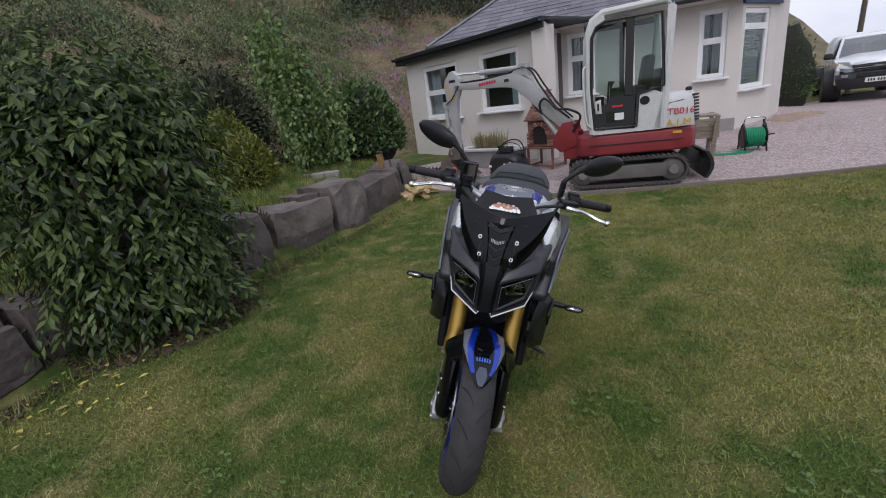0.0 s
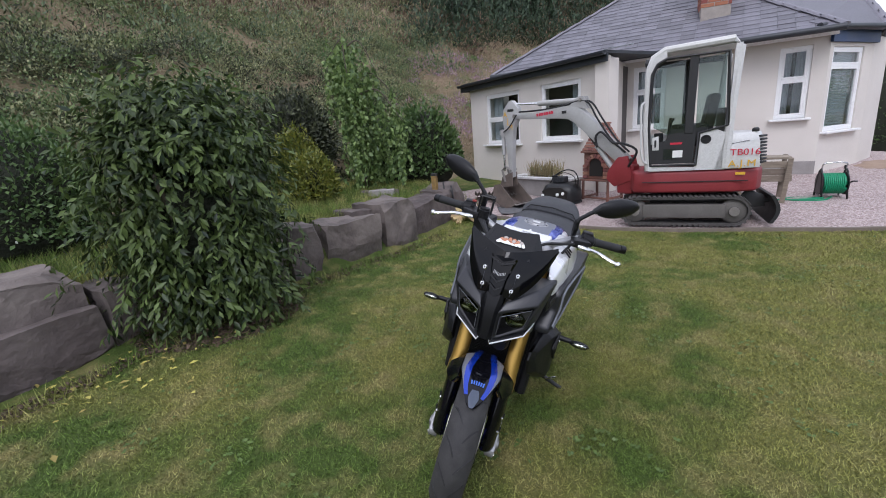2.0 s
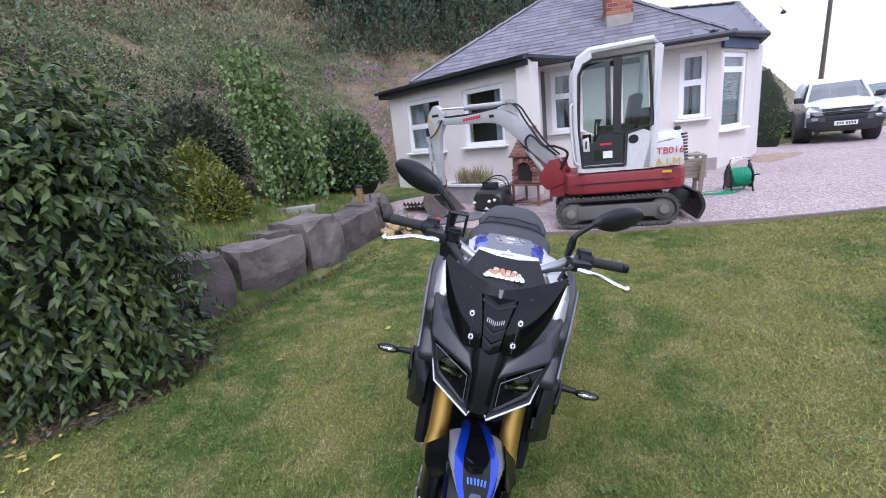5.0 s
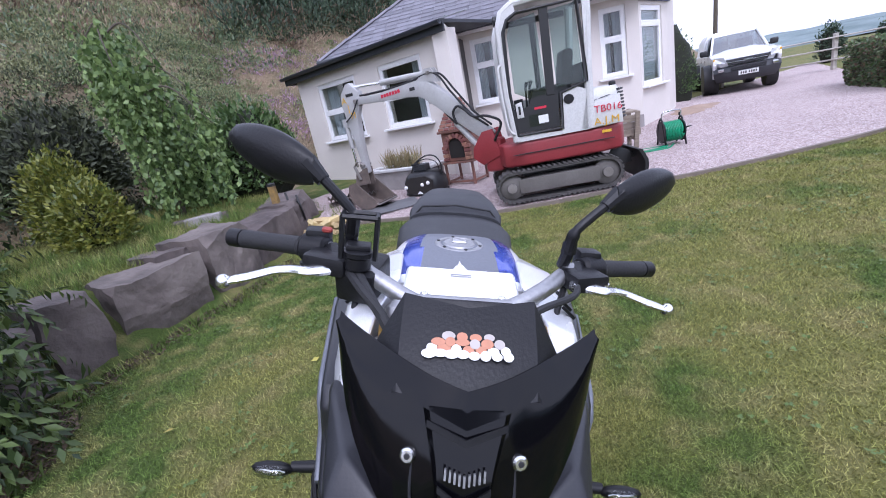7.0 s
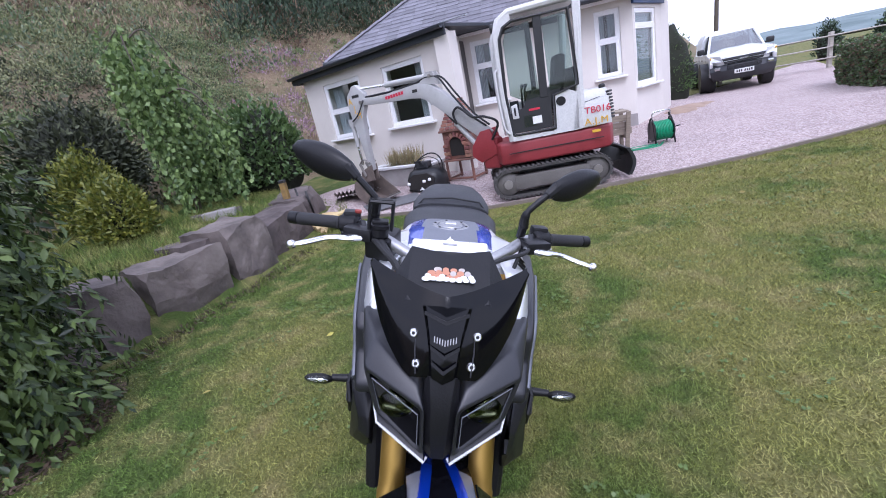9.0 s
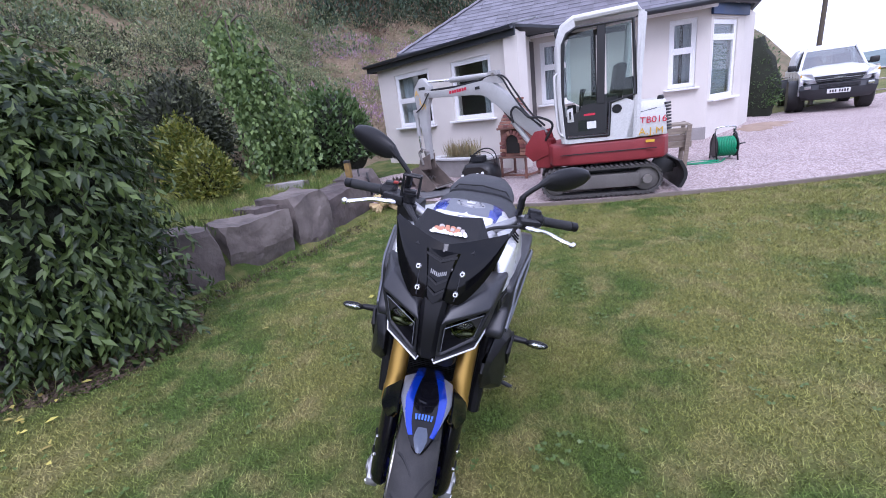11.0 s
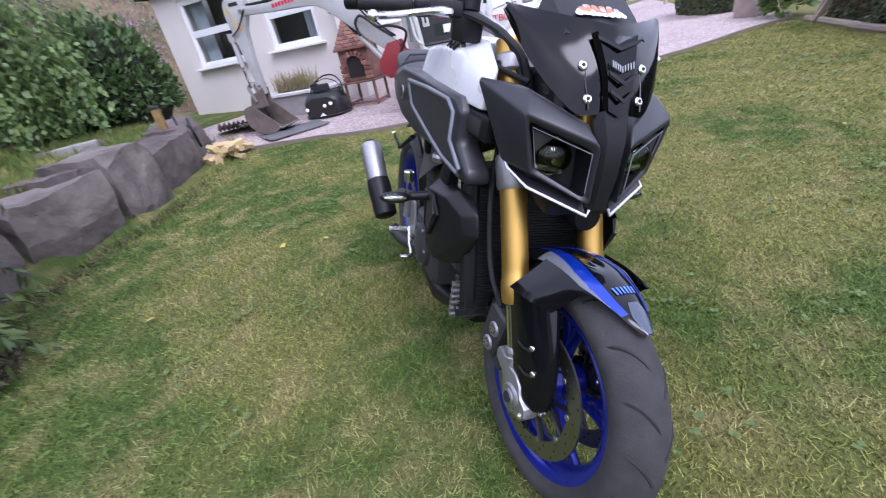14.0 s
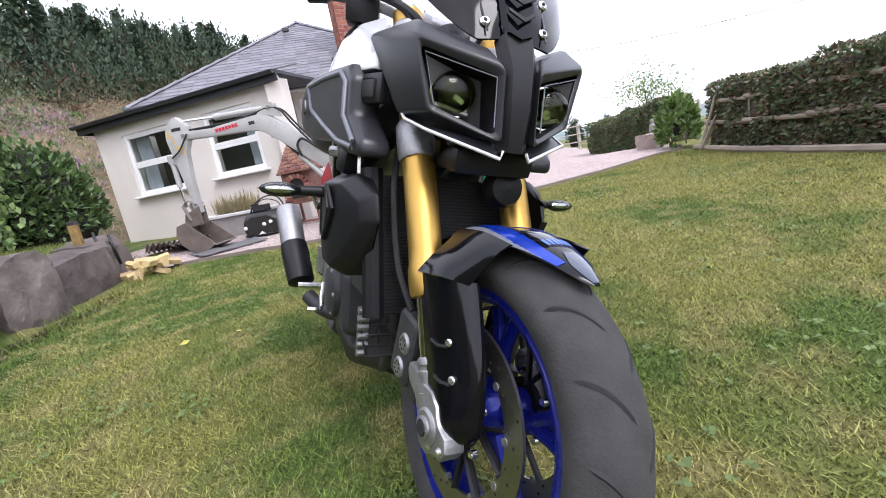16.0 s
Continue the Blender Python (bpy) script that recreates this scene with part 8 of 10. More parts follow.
for k in range(9):
    ex("louvre", box(0.085, 0.14, 0.022, (-0.655 + 0.002 * k, 0.24, 0.74 + k * 0.038), 0.005, 1, (0, 0, -32)), EX_BLACK, hood)
ex("fuel_filler", lathe([(0.035, 0), (0.035, 0.03), (0.02, 0.045)], 14, "z", (-0.58, 0.30, 1.10)), EX_BLACK, hood)
for k in range(6):
    ex("grille_slat", box(0.11, 0.008, 0.009, (-0.02, 0.458, 0.80 + k * 0.028), 0.001, 1), EX_BLACK, hood)
ex("door_seam", tube([(-0.16, 0.457, 0.70), (-0.16, 0.457, 0.80), (-0.22, 0.457, 0.90), (-0.34, 0.457, 0.98), (-0.52, 0.42, 1.01)], 0.004, 6), EX_BLACK, hood)
words("TB016", 0.105, RED_INK, UP @ Matrix.Translation((-0.475, 0.4865, 0.880)) @ Euler((math.pi / 2, 0, math.pi)).to_matrix().to_4x4(), hood, "lettering", 0.0015, "red model lettering")
words("A.J.M", 0.11, YELLOW_INK, UP @ Matrix.Translation((-0.455, 0.4865, 0.750)) @ Euler((math.pi / 2, 0, math.pi)).to_matrix().to_4x4(), hood, "lettering", 0.0015, "yellow owner's lettering", 1.1)
ex("side_door", plate([(-0.62, 0.70), (-0.22, 0.70), (-0.24, 0.82), (-0.36, 0.97), (-0.60, 1.01)], 0.02, "y", 0.466, 0.004), EX_WHITE, hood, "engine side door")
ex("sticker", box(0.09, 0.004, 0.03, (-0.45, 0.468, 0.635), 0, 1, (0, 0, -8)), YELLOW_INK, hood)

# cab: rounded roof frame, glazed door with two panes
cab_o = [(0.46, 0.70), (0.50, 1.20), (0.49, 1.90), (0.445, 2.03), (0.34, 2.10), (-0.30, 2.13), (-0.36, 2.05), (-0.32, 1.40), (-0.30, 0.70)]
cabob = ex("cab_rear", box(0.05, 0.80, 0.42, (-0.30, 0, 0.91), 0.01, 1), EX_WHITE, None, "white cab with rounded corners", 40)
for y in (0.455, -0.45):
    cab = tube([(a[0], y * (1 - 0.06 * max(0, a[1] - 1.2)), a[1]) for a in cab_o], 0.042, 8)
    ex("cab_frame", cab, EX_WHITE, cabob, "", 40)
for nm, pts in (("rear_pillar", [(-0.34, 0.70), (-0.20, 0.70), (-0.30, 1.15), (-0.305, 1.92), (-0.31, 2.06), (-0.37, 2.08)]), ("lower_panel", [(-0.30, 0.69), (0.0, 0.69), (-0.02, 1.12), (-0.20, 1.16), (-0.31, 1.10)]),
                ("front_sill", [(0.46, 0.69), (-0.02, 0.69), (0.0, 0.73), (0.44, 0.75)]), ("front_pillar", [(0.49, 0.72), (0.44, 0.74), (0.455, 1.25), (0.445, 1.86), (0.405, 1.96), (0.32, 2.02), (0.33, 2.09), (0.44, 2.03), (0.492, 1.90), (0.505, 1.20)])):
    ex(nm, plate(pts, 0.03, "y", 0.462), EX_WHITE, cabob)
ex("cab_roof", loft([[(0.42, -0.42, 2.06), (0.42, 0.42, 2.06), (-0.36, 0.42, 2.08), (-0.36, -0.42, 2.08)], [(0.34, -0.38, 2.135), (0.34, 0.38, 2.135), (-0.32, 0.38, 2.155), (-0.32, -0.38, 2.155)]]), EX_WHITE, cabob)
ex("roof_lug", tube([(0.12, 0.30, 2.11), (0.08, 0.30, 2.155), (0.04, 0.30, 2.12)], 0.022, 8), EX_WHITE, cabob)
ex("cab_back", box(0.03, 0.84, 0.70, (-0.30, 0, 1.05), 0.006, 1), EX_BLACK, cabob)
# door edge to edge: dark rubber-set panes
wider = lambda pts_: [((x - 0.14) * (1.42 if x < 0.14 else 1.10) + 0.14, z) for x, z in pts_]
door_o = wider([(0.42, 0.76), (0.445, 1.22), (0.43, 1.84), (0.385, 1.95), (0.30, 2.0), (-0.14, 2.005), (-0.165, 1.20), (0.02, 1.13), (0.03, 0.76)])
seal = tube([(a[0], 0.478, a[1]) for a in door_o + door_o[:2]], 0.020, 6)
door = ex("cab_door", seal, EX_BLACK, cabob, "black-edged glazed cab door", 50)
ex("door_bar", box(0.085, 0.02, 0.86, (0.065, 0.478, 1.56), 0.004, 1, (0, -1, 0)), EX_BLACK, door)
ex("door_lower", plate([(0.44, 0.78), (0.45, 1.02), (0.30, 1.06), (0.24, 1.20), (0.0, 1.16), (0.01, 0.78)], 0.012, "y", 0.474), EX_BLACK, door)
ex("grab_plate", plate([(0.36, 0.95), (0.43, 0.95), (0.435, 1.10), (0.37, 1.12)], 0.02, "y", 0.480, 0.005), EX_WHITE, door)
ex("latch", box(0.02, 0.02, 0.09, (0.40, 0.492, 1.03), 0.004, 1), EX_BLACK, door)
for nm, pts in (("door_pane", [(0.40, 1.22), (0.40, 1.81), (0.36, 1.92), (0.14, 1.965), (0.12, 1.15), (0.27, 1.13)]), ("quarter_pane", [(0.045, 1.19), (0.05, 1.96), (-0.125, 1.98), (-0.145, 1.20)]), ("low_pane", [(0.17, 0.83), (0.30, 0.83), (0.30, 0.96), (0.18, 0.96)])):
    g = ex(nm, plate(wider(pts), 0.005, "y", 0.480), CAB_GLASS, door, "", False)
    g.visible_shadow = False
ex("far_sill", box(0.76, 0.03, 0.42, (0.08, -0.44, 0.90), 0.008, 1), EX_WHITE, cabob)
ex("windscreen", loft([[(0.475, -0.42, 0.80), (0.475, 0.42, 0.80), (0.480, 0.42, 0.80), (0.480, -0.42, 0.80)], [(0.45, -0.40, 1.85), (0.45, 0.40, 1.85), (0.455, 0.40, 1.85), (0.455, -0.40, 1.85)]]), CAB_GLASS, cabob, "", False).visible_shadow = False
ex("seat", box(0.32, 0.40, 0.12, (-0.02, 0, 1.02), 0.04, 3), EX_BLACK, cabob, "black operator's seat")
ex("seat_back", box(0.11, 0.42, 0.56, (-0.16, 0, 1.30), 0.05, 3, (0, -8, 0)), EX_BLACK, cabob)
ex("arm_console", box(0.30, 0.10, 0.26, (0.02, 0.27, 1.10), 0.03, 2), EX_BLACK, cabob)
ex("side_console", box(0.34, 0.12, 0.30, (0.04, -0.30, 1.08), 0.03, 2), EX_BLACK, cabob)
ex("far_door_post", box(0.06, 0.03, 0.95, (0.06, -0.44, 1.58), 0.006, 1), EX_BLACK, cabob)
ex("far_roof_rail", box(0.74, 0.04, 0.07, (0.06, -0.43, 2.02), 0.01, 1), EX_BLACK, cabob)
ex("front_rail", tube([(0.45, -0.42, 1.88), (0.45, 0.42, 1.88)], 0.022, 8), EX_BLACK, cabob)
ex("work_sticker", box(0.10, 0.003, 0.085, (0.17, 0.485, 0.895)), WHITE_INK, door)
for yy in (-0.2, 0.2):
    ex("control_lever", tube([(0.26, yy, 0.80), (0.24, yy, 1.25), (0.22, yy, 1.32)], [0.012, 0.012, 0.022], 8), EX_BLACK, cabob)
ex("steering_column", tube([(0.36, 0.02, 0.75), (0.36, 0.02, 1.14)], 0.05, 8), EX_BLACK, cabob)
ex("hand_rail", tube(curve_pts([(0.48, 0.49, 0.78), (0.54, 0.50, 0.90), (0.56, 0.49, 1.42), (0.54, 0.47, 1.52), (0.47, 0.46, 1.54)], 5), 0.013, 8), EX_WHITE, cabob, "white tubular grab rail", True)
ex("mirror_lamp", lathe([(0.0, -0.03), (0.05, -0.02), (0.055, 0.03), (0.0, 0.04)], 14, "x", (0.50, 0.34, 1.98)), EX_BLACK, cabob)
ex("cross_decal", box(0.05, 0.004, 0.014, (-0.10, 0.482, 1.05)), EX_BLACK, cabob)
ex("cross_decal", box(0.014, 0.004, 0.05, (-0.10, 0.4825, 1.05)), EX_BLACK, cabob)
ex("round_decal", lathe([(0.052, -0.002), (0.052, 0.002), (0.042, 0.002), (0.042, -0.002)], 24, "y", (-0.10, 0.481, 1.05)), EX_BLACK, cabob)
ex("red_decal", box(0.12, 0.004, 0.024, (0.19, 0.4815, 1.02)), RED_INK, door)

# dozer blade behind
UP = Matrix.Translation((0, 0, 0))
ex("blade_arm", box(0.34, 0.40, 0.07, (-0.80, 0, 0.25), 0.015, 1, (0, 12, 0)), EX_BLACK)
ex("dozer_blade", loft([[(-0.90 - 0.10 * math.sin(k * 0.55) * 0.6, y, 0.04 + 0.055 * k) for k in range(7)] + [(-0.94 - 0.10 * math.sin(k * 0.55) * 0.6, y, 0.04 + 0.055 * k) for k in range(6, -1, -1)] for y in (-0.50, 0.50)]), EX_BLACK, None, "dull black dozer blade", 40)
ex("blade_bracket", plate([(-0.62, 0.30), (-0.70, 0.42), (-0.88, 0.34), (-0.90, 0.20), (-0.70, 0.18)], 0.03, "y", 0.22, 0.005), EX_BLACK)

# boom, dipper and bucket, swung to the house side
SW = Matrix.Translation((0.690, 0.045, -excavator.matrix_world.translation.z)) @ Matrix.Rotation(radians(-25.0), 4, "Z")


def arm(name, bm, mat, parent=None, label="", smooth=35):
    bmesh.ops.transform(bm, matrix=SW, verts=bm.verts)
    return part(name, bm, mat, parent or excavator, label, smooth)


arm("swing_post", box(0.24, 0.20, 0.40, (-0.04, 0, 0.62), 0.05, 3), EX_RED, None, "red boom swing post")
for yy in (-0.10, 0.10):
    arm("swing_ear", plate([(-0.16, 0.62), (0.10, 0.52), (0.22, 0.62), (0.20, 0.74), (0.06, 0.92), (-0.08, 0.94)], 0.035, "y", yy, 0.01), EX_RED)
boom_line = [(-0.02, 0.84), (0.30, 1.13), (0.58, 1.40), (0.74, 1.53), (0.86, 1.575), (1.05, 1.585), (1.50, 1.575), (1.88, 1.60)]
boom_w = [0.075, 0.095, 0.108, 0.110, 0.100, 0.085, 0.052, 0.050]
rings = []
for i, ((x, z), h_) in enumerate(zip(boom_line, boom_w)):
    a = boom_line[max(0, i - 1)]
    b = boom_line[min(len(boom_line) - 1, i + 1)]
    d = Vector((b[0] - a[0], 0, b[1] - a[1])).normalized()
    n_ = Vector((-d.z, 0, d.x))
    p = Vector((x, 0, z))
    rings.append([p + n_ * h_ + Vector((0, -0.06, 0)), p + n_ * h_ + Vector((0, 0.06, 0)), p - n_ * h_ + Vector((0, 0.06, 0)), p - n_ * h_ + Vector((0, -0.06, 0))])
bm = loft(rings)
bmesh.ops.bevel(bm, geom=[e for e in bm.edges if e.calc_face_angle(0) > 0.6], offset=0.012, segments=2, profile=0.5, affect="EDGES")
boom = arm("boom", bm, EX_GREY, None, "grey-white bent boom")
arm("boom_ram", tube([(0.14, 0, 0.70), (0.44, 0, 1.08)], 0.036, 12), EX_GREY, boom)
arm("ram_rod", tube([(0.42, 0, 1.06), (0.70, 0, 1.42)], 0.024, 10), EX_BLACK, boom)
arm("ram_foot", plate([(0.64, 1.36), (0.74, 1.36), (0.76, 1.46), (0.66, 1.46)], 0.10, "y", 0, 0.01), EX_GREY, boom)
arm("dipper_ram", tube([(0.66, 0, 1.725), (1.44, 0, 1.755)], 0.040, 12), EX_GREY, boom)
arm("ram_rod", tube([(1.42, 0, 1.754), (1.93, 0, 1.79)], 0.019, 10), BARE_ALLOY, boom)
for yy in (-0.05, 0.05):
    arm("ram_ear", plate([(0.56, 1.60), (0.86, 1.66), (0.72, 1.78), (0.62, 1.78)], 0.02, "y", yy), EX_GREY, boom)
arm("ram_pin", tube([(0.67, -0.08, 1.73), (0.67, 0.08, 1.73)], 0.022, 10), STEEL, boom)
for yy in (0.05, -0.05):
    arm("hydraulic_hose", tube(curve_pts([(-0.02, yy, 0.98), (0.18, yy * 1.3, 1.16), (0.40, yy * 1.3, 1.46), (0.55, yy, 1.68), (0.72, yy, 1.72), (0.92, yy, 1.68), (1.25, yy, 1.655), (1.62, yy, 1.655), (1.80, yy, 1.66)], 6), 0.013, 7), RUBBER, boom, "", True)
arm("hose_loop", tube(curve_pts([(-0.10, 0.12, 0.80), (-0.22, 0.15, 1.00), (-0.06, 0.16, 1.10), (0.12, 0.13, 1.12), (0.24, 0.11, 1.22), (0.33, 0.10, 1.27), (0.40, 0.10, 1.20), (0.38, 0.09, 1.06)], 6), 0.016, 7), RUBBER, boom, "", True)
for k in range(7):
    arm("maker_mark", box(0.036, 0.003, 0.042, (1.15 + 0.046 * k, 0.0625, 1.600 - 0.003 * k), 0, 1, (0, 3, 0)), RED_INK, boom, "red maker's mark bar")
arm("small_label", box(0.08, 0.003, 0.04, (0.94, 0.0625, 1.585)), BLACK_INK, boom)
dip = [(1.955, 1.855), (1.825, 1.72), (1.83, 1.60), (1.935, 1.40), (1.975, 1.05), (1.985, 0.60), (2.05, 0.58), (2.09, 1.02), (2.135, 1.36), (2.165, 1.60), (2.14, 1.72), (2.02, 1.845)]
dipper = arm("dipper", plate(dip, 0.10, "y", 0, 0.012), EX_GREY, None, "grey-white dipper arm")
arm("dipper_pin", tube([(1.90, -0.07, 1.60), (1.90, 0.07, 1.60)], 0.030, 12), STEEL, dipper)
for k, ch in enumerate("AJM"):
    me_m = SW @ Matrix.Translation((2.10 - 0.055 * k, 0.053, 1.635 - 0.105 * k)) @ Euler((math.pi / 2, 0, math.pi)).to_matrix().to_4x4()
    words(ch, 0.12, YELLOW_INK, me_m, dipper, "lettering", 0.0015, "yellow owner's lettering")
arm("warning_label", box(0.13, 0.003, 0.04, (1.98, 0.0525, 1.70)), BLACK_INK, dipper)
arm("bucket_ram", tube([(2.20, 0, 1.34), (2.20, 0, 0.98)], 0.034, 12), EX_GREY, dipper)
arm("ram_rod", tube([(2.20, 0, 1.00), (2.19, 0, 0.70)], 0.018, 10), BARE_ALLOY, dipper)
arm("ram_mount", plate([(2.08, 1.38), (2.24, 1.40), (2.24, 1.30), (2.08, 1.26)], 0.06, "y", 0), EX_GREY, dipper)
for yy in (-0.075, 0.075):
    arm("bucket_link", tube(curve_pts([(2.19, yy, 0.72), (2.10, yy, 0.78), (2.00, yy, 0.72)], 4), 0.022, 8, flat=0.5), STEEL, dipper)
    arm("curl_link", tube([(2.19, yy, 0.72), (2.13, yy, 0.52)], 0.022, 8), STEEL, dipper)
arm("dipper_hose", tube(curve_pts([(1.84, 0.07, 1.62), (1.98, 0.09, 1.44), (2.14, 0.06, 1.36)], 5), 0.010, 7), RUBBER, dipper, "", True)
BUCKET_Z = land(-1.75, 7.5) + 0.0
arc = [(2.20, 0.50), (2.25, 0.36), (2.21, 0.20), (2.08, 0.08), (1.90, 0.03), (1.74, 0.06), (1.62, 0.13)]
arc = [((x - 2.10) * 0.82 + 2.17, z * 0.82 + BUCKET_Z) for x, z in arc]
arc_in = [(x * 0.985 + 0.024, z * 0.93 + 0.03) for x, z in arc]
shell = loft([[(x, y, z) for x, z in arc] + [(x, y, z) for x, z in arc_in[::-1]] for y in (-0.23, 0.23)])
bucket = arm("bucket", shell, RUST, None, "rusty worn digging bucket resting on the ground", 40)
for yy in (-0.225, 0.225):
    arm("bucket_cheek", plate(arc + [(1.86, 0.19 + BUCKET_Z), (2.02, 0.34 + BUCKET_Z), (2.12, 0.44 + BUCKET_Z)], 0.016, "y", yy), RUST, bucket)
arm("bucket_lip", box(0.05, 0.48, 0.016, (1.785, 0, 0.100 + BUCKET_Z), 0.003, 1, (0, -35, 0)), STEEL, bucket)
for yy in (-0.06, 0.06):
    arm("bucket_ear", plate([(1.98, 0.38 + BUCKET_Z), (2.26, 0.36 + BUCKET_Z), (2.20, 0.54 + BUCKET_Z), (1.98, 0.62 + BUCKET_Z)], 0.02, "y", yy), RUST, bucket)

# ---- things on the drive ----
SILVER_PAINT = material("silver_car_paint", (0.76, 0.77, 0.79), 0.32, metal=0.05, dark=(0.66, 0.67, 0.68), scale=2, fine=200, bump=0.0, amount=0.5, coat=0.5)
WHITE_GRP = material("white_fibreglass", (0.78, 0.79, 0.80), 0.4, dark=(0.70, 0.71, 0.72), scale=2, fine=60, bump=0.02, amount=0.4)
DARK_TRIM = material("dark_grey_bumper", (0.040, 0.042, 0.048), 0.6, scale=4, fine=90, bump=0.08, amount=0.4)
CAR_BLACK = material("car_black_plastic", (0.014, 0.014, 0.015), 0.5, scale=5, fine=90, bump=0.05)
CAR_CHROME = material("car_chrome", (0.62, 0.63, 0.64), 0.15, metal=1.0, scale=5, fine=60, bump=0)
CAR_TYRE = material("car_tyre", (0.028, 0.027, 0.026), 0.85, scale=8, fine=80, bump=0.3)
LAMP_LENS = material("clear_headlamp", (0.72, 0.74, 0.76), 0.12, metal=0.2, dark=(0.45, 0.47, 0.49), scale=14, fine=60, bump=0.1, amount=0.7)
CAR_GLASS = glass_material("car_glass", (0.50, 0.55, 0.54), 0.30)
PLATE_WHITE = material("plate_white", (0.74, 0.74, 0.72), 0.45, scale=9, fine=60, bump=0, amount=0.2)
HOSE_GREEN = material("green_hose", (0.010, 0.27, 0.125), 0.35, dark=(0.008, 0.18, 0.085), scale=9, fine=60, bump=0.05, amount=0.6)
RUST_BRICK = material("scorched_brick", (0.33, 0.145, 0.105), 0.9, dark=(0.16, 0.085, 0.070), scale=6, fine=70, bump=0.4, amount=0.8, vary=0.35)
RUST_PLATE = material("scorched_rusty_plate", (0.27, 0.125, 0.090), 0.85, dark=(0.10, 0.060, 0.050), scale=5, fine=60, bump=0.35, amount=0.95)
SOOT_HOLLOW = material("soot_hollow_black", (0.020, 0.017, 0.015), 0.95, scale=9, fine=60, bump=0.2)
BIN_BLACK = material("black_moulded_plastic", (0.012, 0.012, 0.013), 0.42, scale=6, fine=70, bump=0.06)
SACK = material("pale_straw_bits", (0.50, 0.38, 0.20), 0.9, dark=(0.30, 0.21, 0.10), scale=14, fine=80, bump=0.5, vary=0.3)
CORRUGATED = material("weathered_corrugated_sheet", (0.33, 0.31, 0.29), 0.7, dark=(0.20, 0.17, 0.15), scale=6, fine=70, bump=0.2, amount=0.8)
WET_MAT = material("grey_rubber_mat", (0.145, 0.145, 0.150), 0.6, dark=(0.085, 0.085, 0.088), scale=7, fine=80, bump=0.2, amount=0.7)
SAND = material("sandy_soil", (0.36, 0.265, 0.195), 0.95, dark=(0.25, 0.175, 0.13), scale=6, fine=60, bump=0.6, amount=0.8)
STATUE = material("mossy_cast_stone", (0.26, 0.25, 0.24), 0.9, dark=(0.22, 0.21, 0.20), scale=9, fine=70, bump=0.4, amount=0.8)
HAZARD = material("chipped_yellow_paint", (0.32, 0.20, 0.05), 0.7, dark=(0.10, 0.07, 0.04), scale=16, fine=60, bump=0.2, amount=0.8)

# pickup with a canopy: x forward, y to its left, z up
pk_ang = math.atan2(-0.94, -0.34)
pk_c = Vector((8.75, 16.0, 0)) - Vector((math.cos(pk_ang), math.sin(pk_ang), 0)) * 2.55
PICK = thing("pickup_truck", pose(pk_c.x, pk_c.y, land(9.2, 17.2) + 0.01, 0, 0, math.degrees(pk_ang)), "silver double-cab pickup with a white canopy, parked on gravel", "pickup truck")


def pk(name, bm, mat, parent=None, label="", smooth=35):
    bmesh.ops.transform(bm, matrix=Matrix.Diagonal((1, 1, 1.08, 1)), verts=bm.verts)
    return part(name, bm, mat, parent or PICK, label, smooth)


def arch(cx, r, z, n=11):
    return [(cx + r * math.cos(math.pi * k / n), z + r * math.sin(math.pi * k / n)) for k in range(n + 1)]


WX = (1.58, -1.47)
pk("chassis", box(4.5, 1.1, 0.34, (0, 0, 0.50), 0.02), CAR_BLACK)
for s in (1, -1):
    low = [(-2.50, 0.52)] + arch(WX[1], 0.46, 0.46)[::-1] + [(-0.95, 0.42), (1.06, 0.42)] + arch(WX[0], 0.46, 0.46)[::-1] + [(2.12, 0.56), (2.30, 0.86), (2.22, 1.02), (1.25, 1.14), (-2.50, 1.14)]
    side = pk("body_side", plate(low, 0.10, "y", s * 0.845, 0.025), SILVER_PAINT, None, "silver body side")
    pk("side_step", box(1.7, 0.10, 0.06, (0.05, s * 0.86, 0.37), 0.02), CAR_BLACK, side)
    for x in (1.12, 0.18, -0.72):
        pk("door_seam", box(0.012, 0.006, 0.62, (x, s * 0.896, 0.80)), CAR_BLACK, side)
    for x in (0.32, -0.58):
        pk("door_handle", box(0.16, 0.03, 0.035, (x, s * 0.905, 0.98), 0.008), CAR_CHROME, side)
    for x in WX:
        pk("arch_liner", lathe([(0.44, -s * 0.02), (0.44, s * 0.26)] if s < 0 else [(0.44, -0.26), (0.44, 0.02)], 24, "y", (x, s * 0.86 - (0.26 if s < 0 else 0) + (0.26 if s < 0 else 0), 0.46)), CAR_BLACK, side)
        wheel = pk("wheel", lathe([(0.20, -0.12), (0.34, -0.125), (0.375, -0.09), (0.38, 0.0), (0.375, 0.09), (0.34, 0.125), (0.20, 0.12)], 32, "y", (x, s * 0.80, 0.38)), CAR_TYRE, None, "black tyre on a silver rim")
        pk("rim", lathe([(0.0, s * 0.06), (0.06, s * 0.07), (0.17, s * 0.045), (0.215, s * 0.125), (0.225, s * 0.10)] if s > 0 else [(0.225, -0.10), (0.215, -0.125), (0.17, -0.045), (0.06, -0.07), (0.0, -0.06)], 24, "y", (x, s * 0.80, 0.38)), SILVER_PAINT, wheel)
        for k in range(6):
            a = k * math.pi / 3
            pk("spoke", box(0.17, 0.03, 0.055, (x + 0.12 * math.cos(a), s * 0.905, 0.38 + 0.12 * math.sin(a)), 0.01, 1, (0, -math.degrees(a), 0)), SILVER_PAINT, wheel)
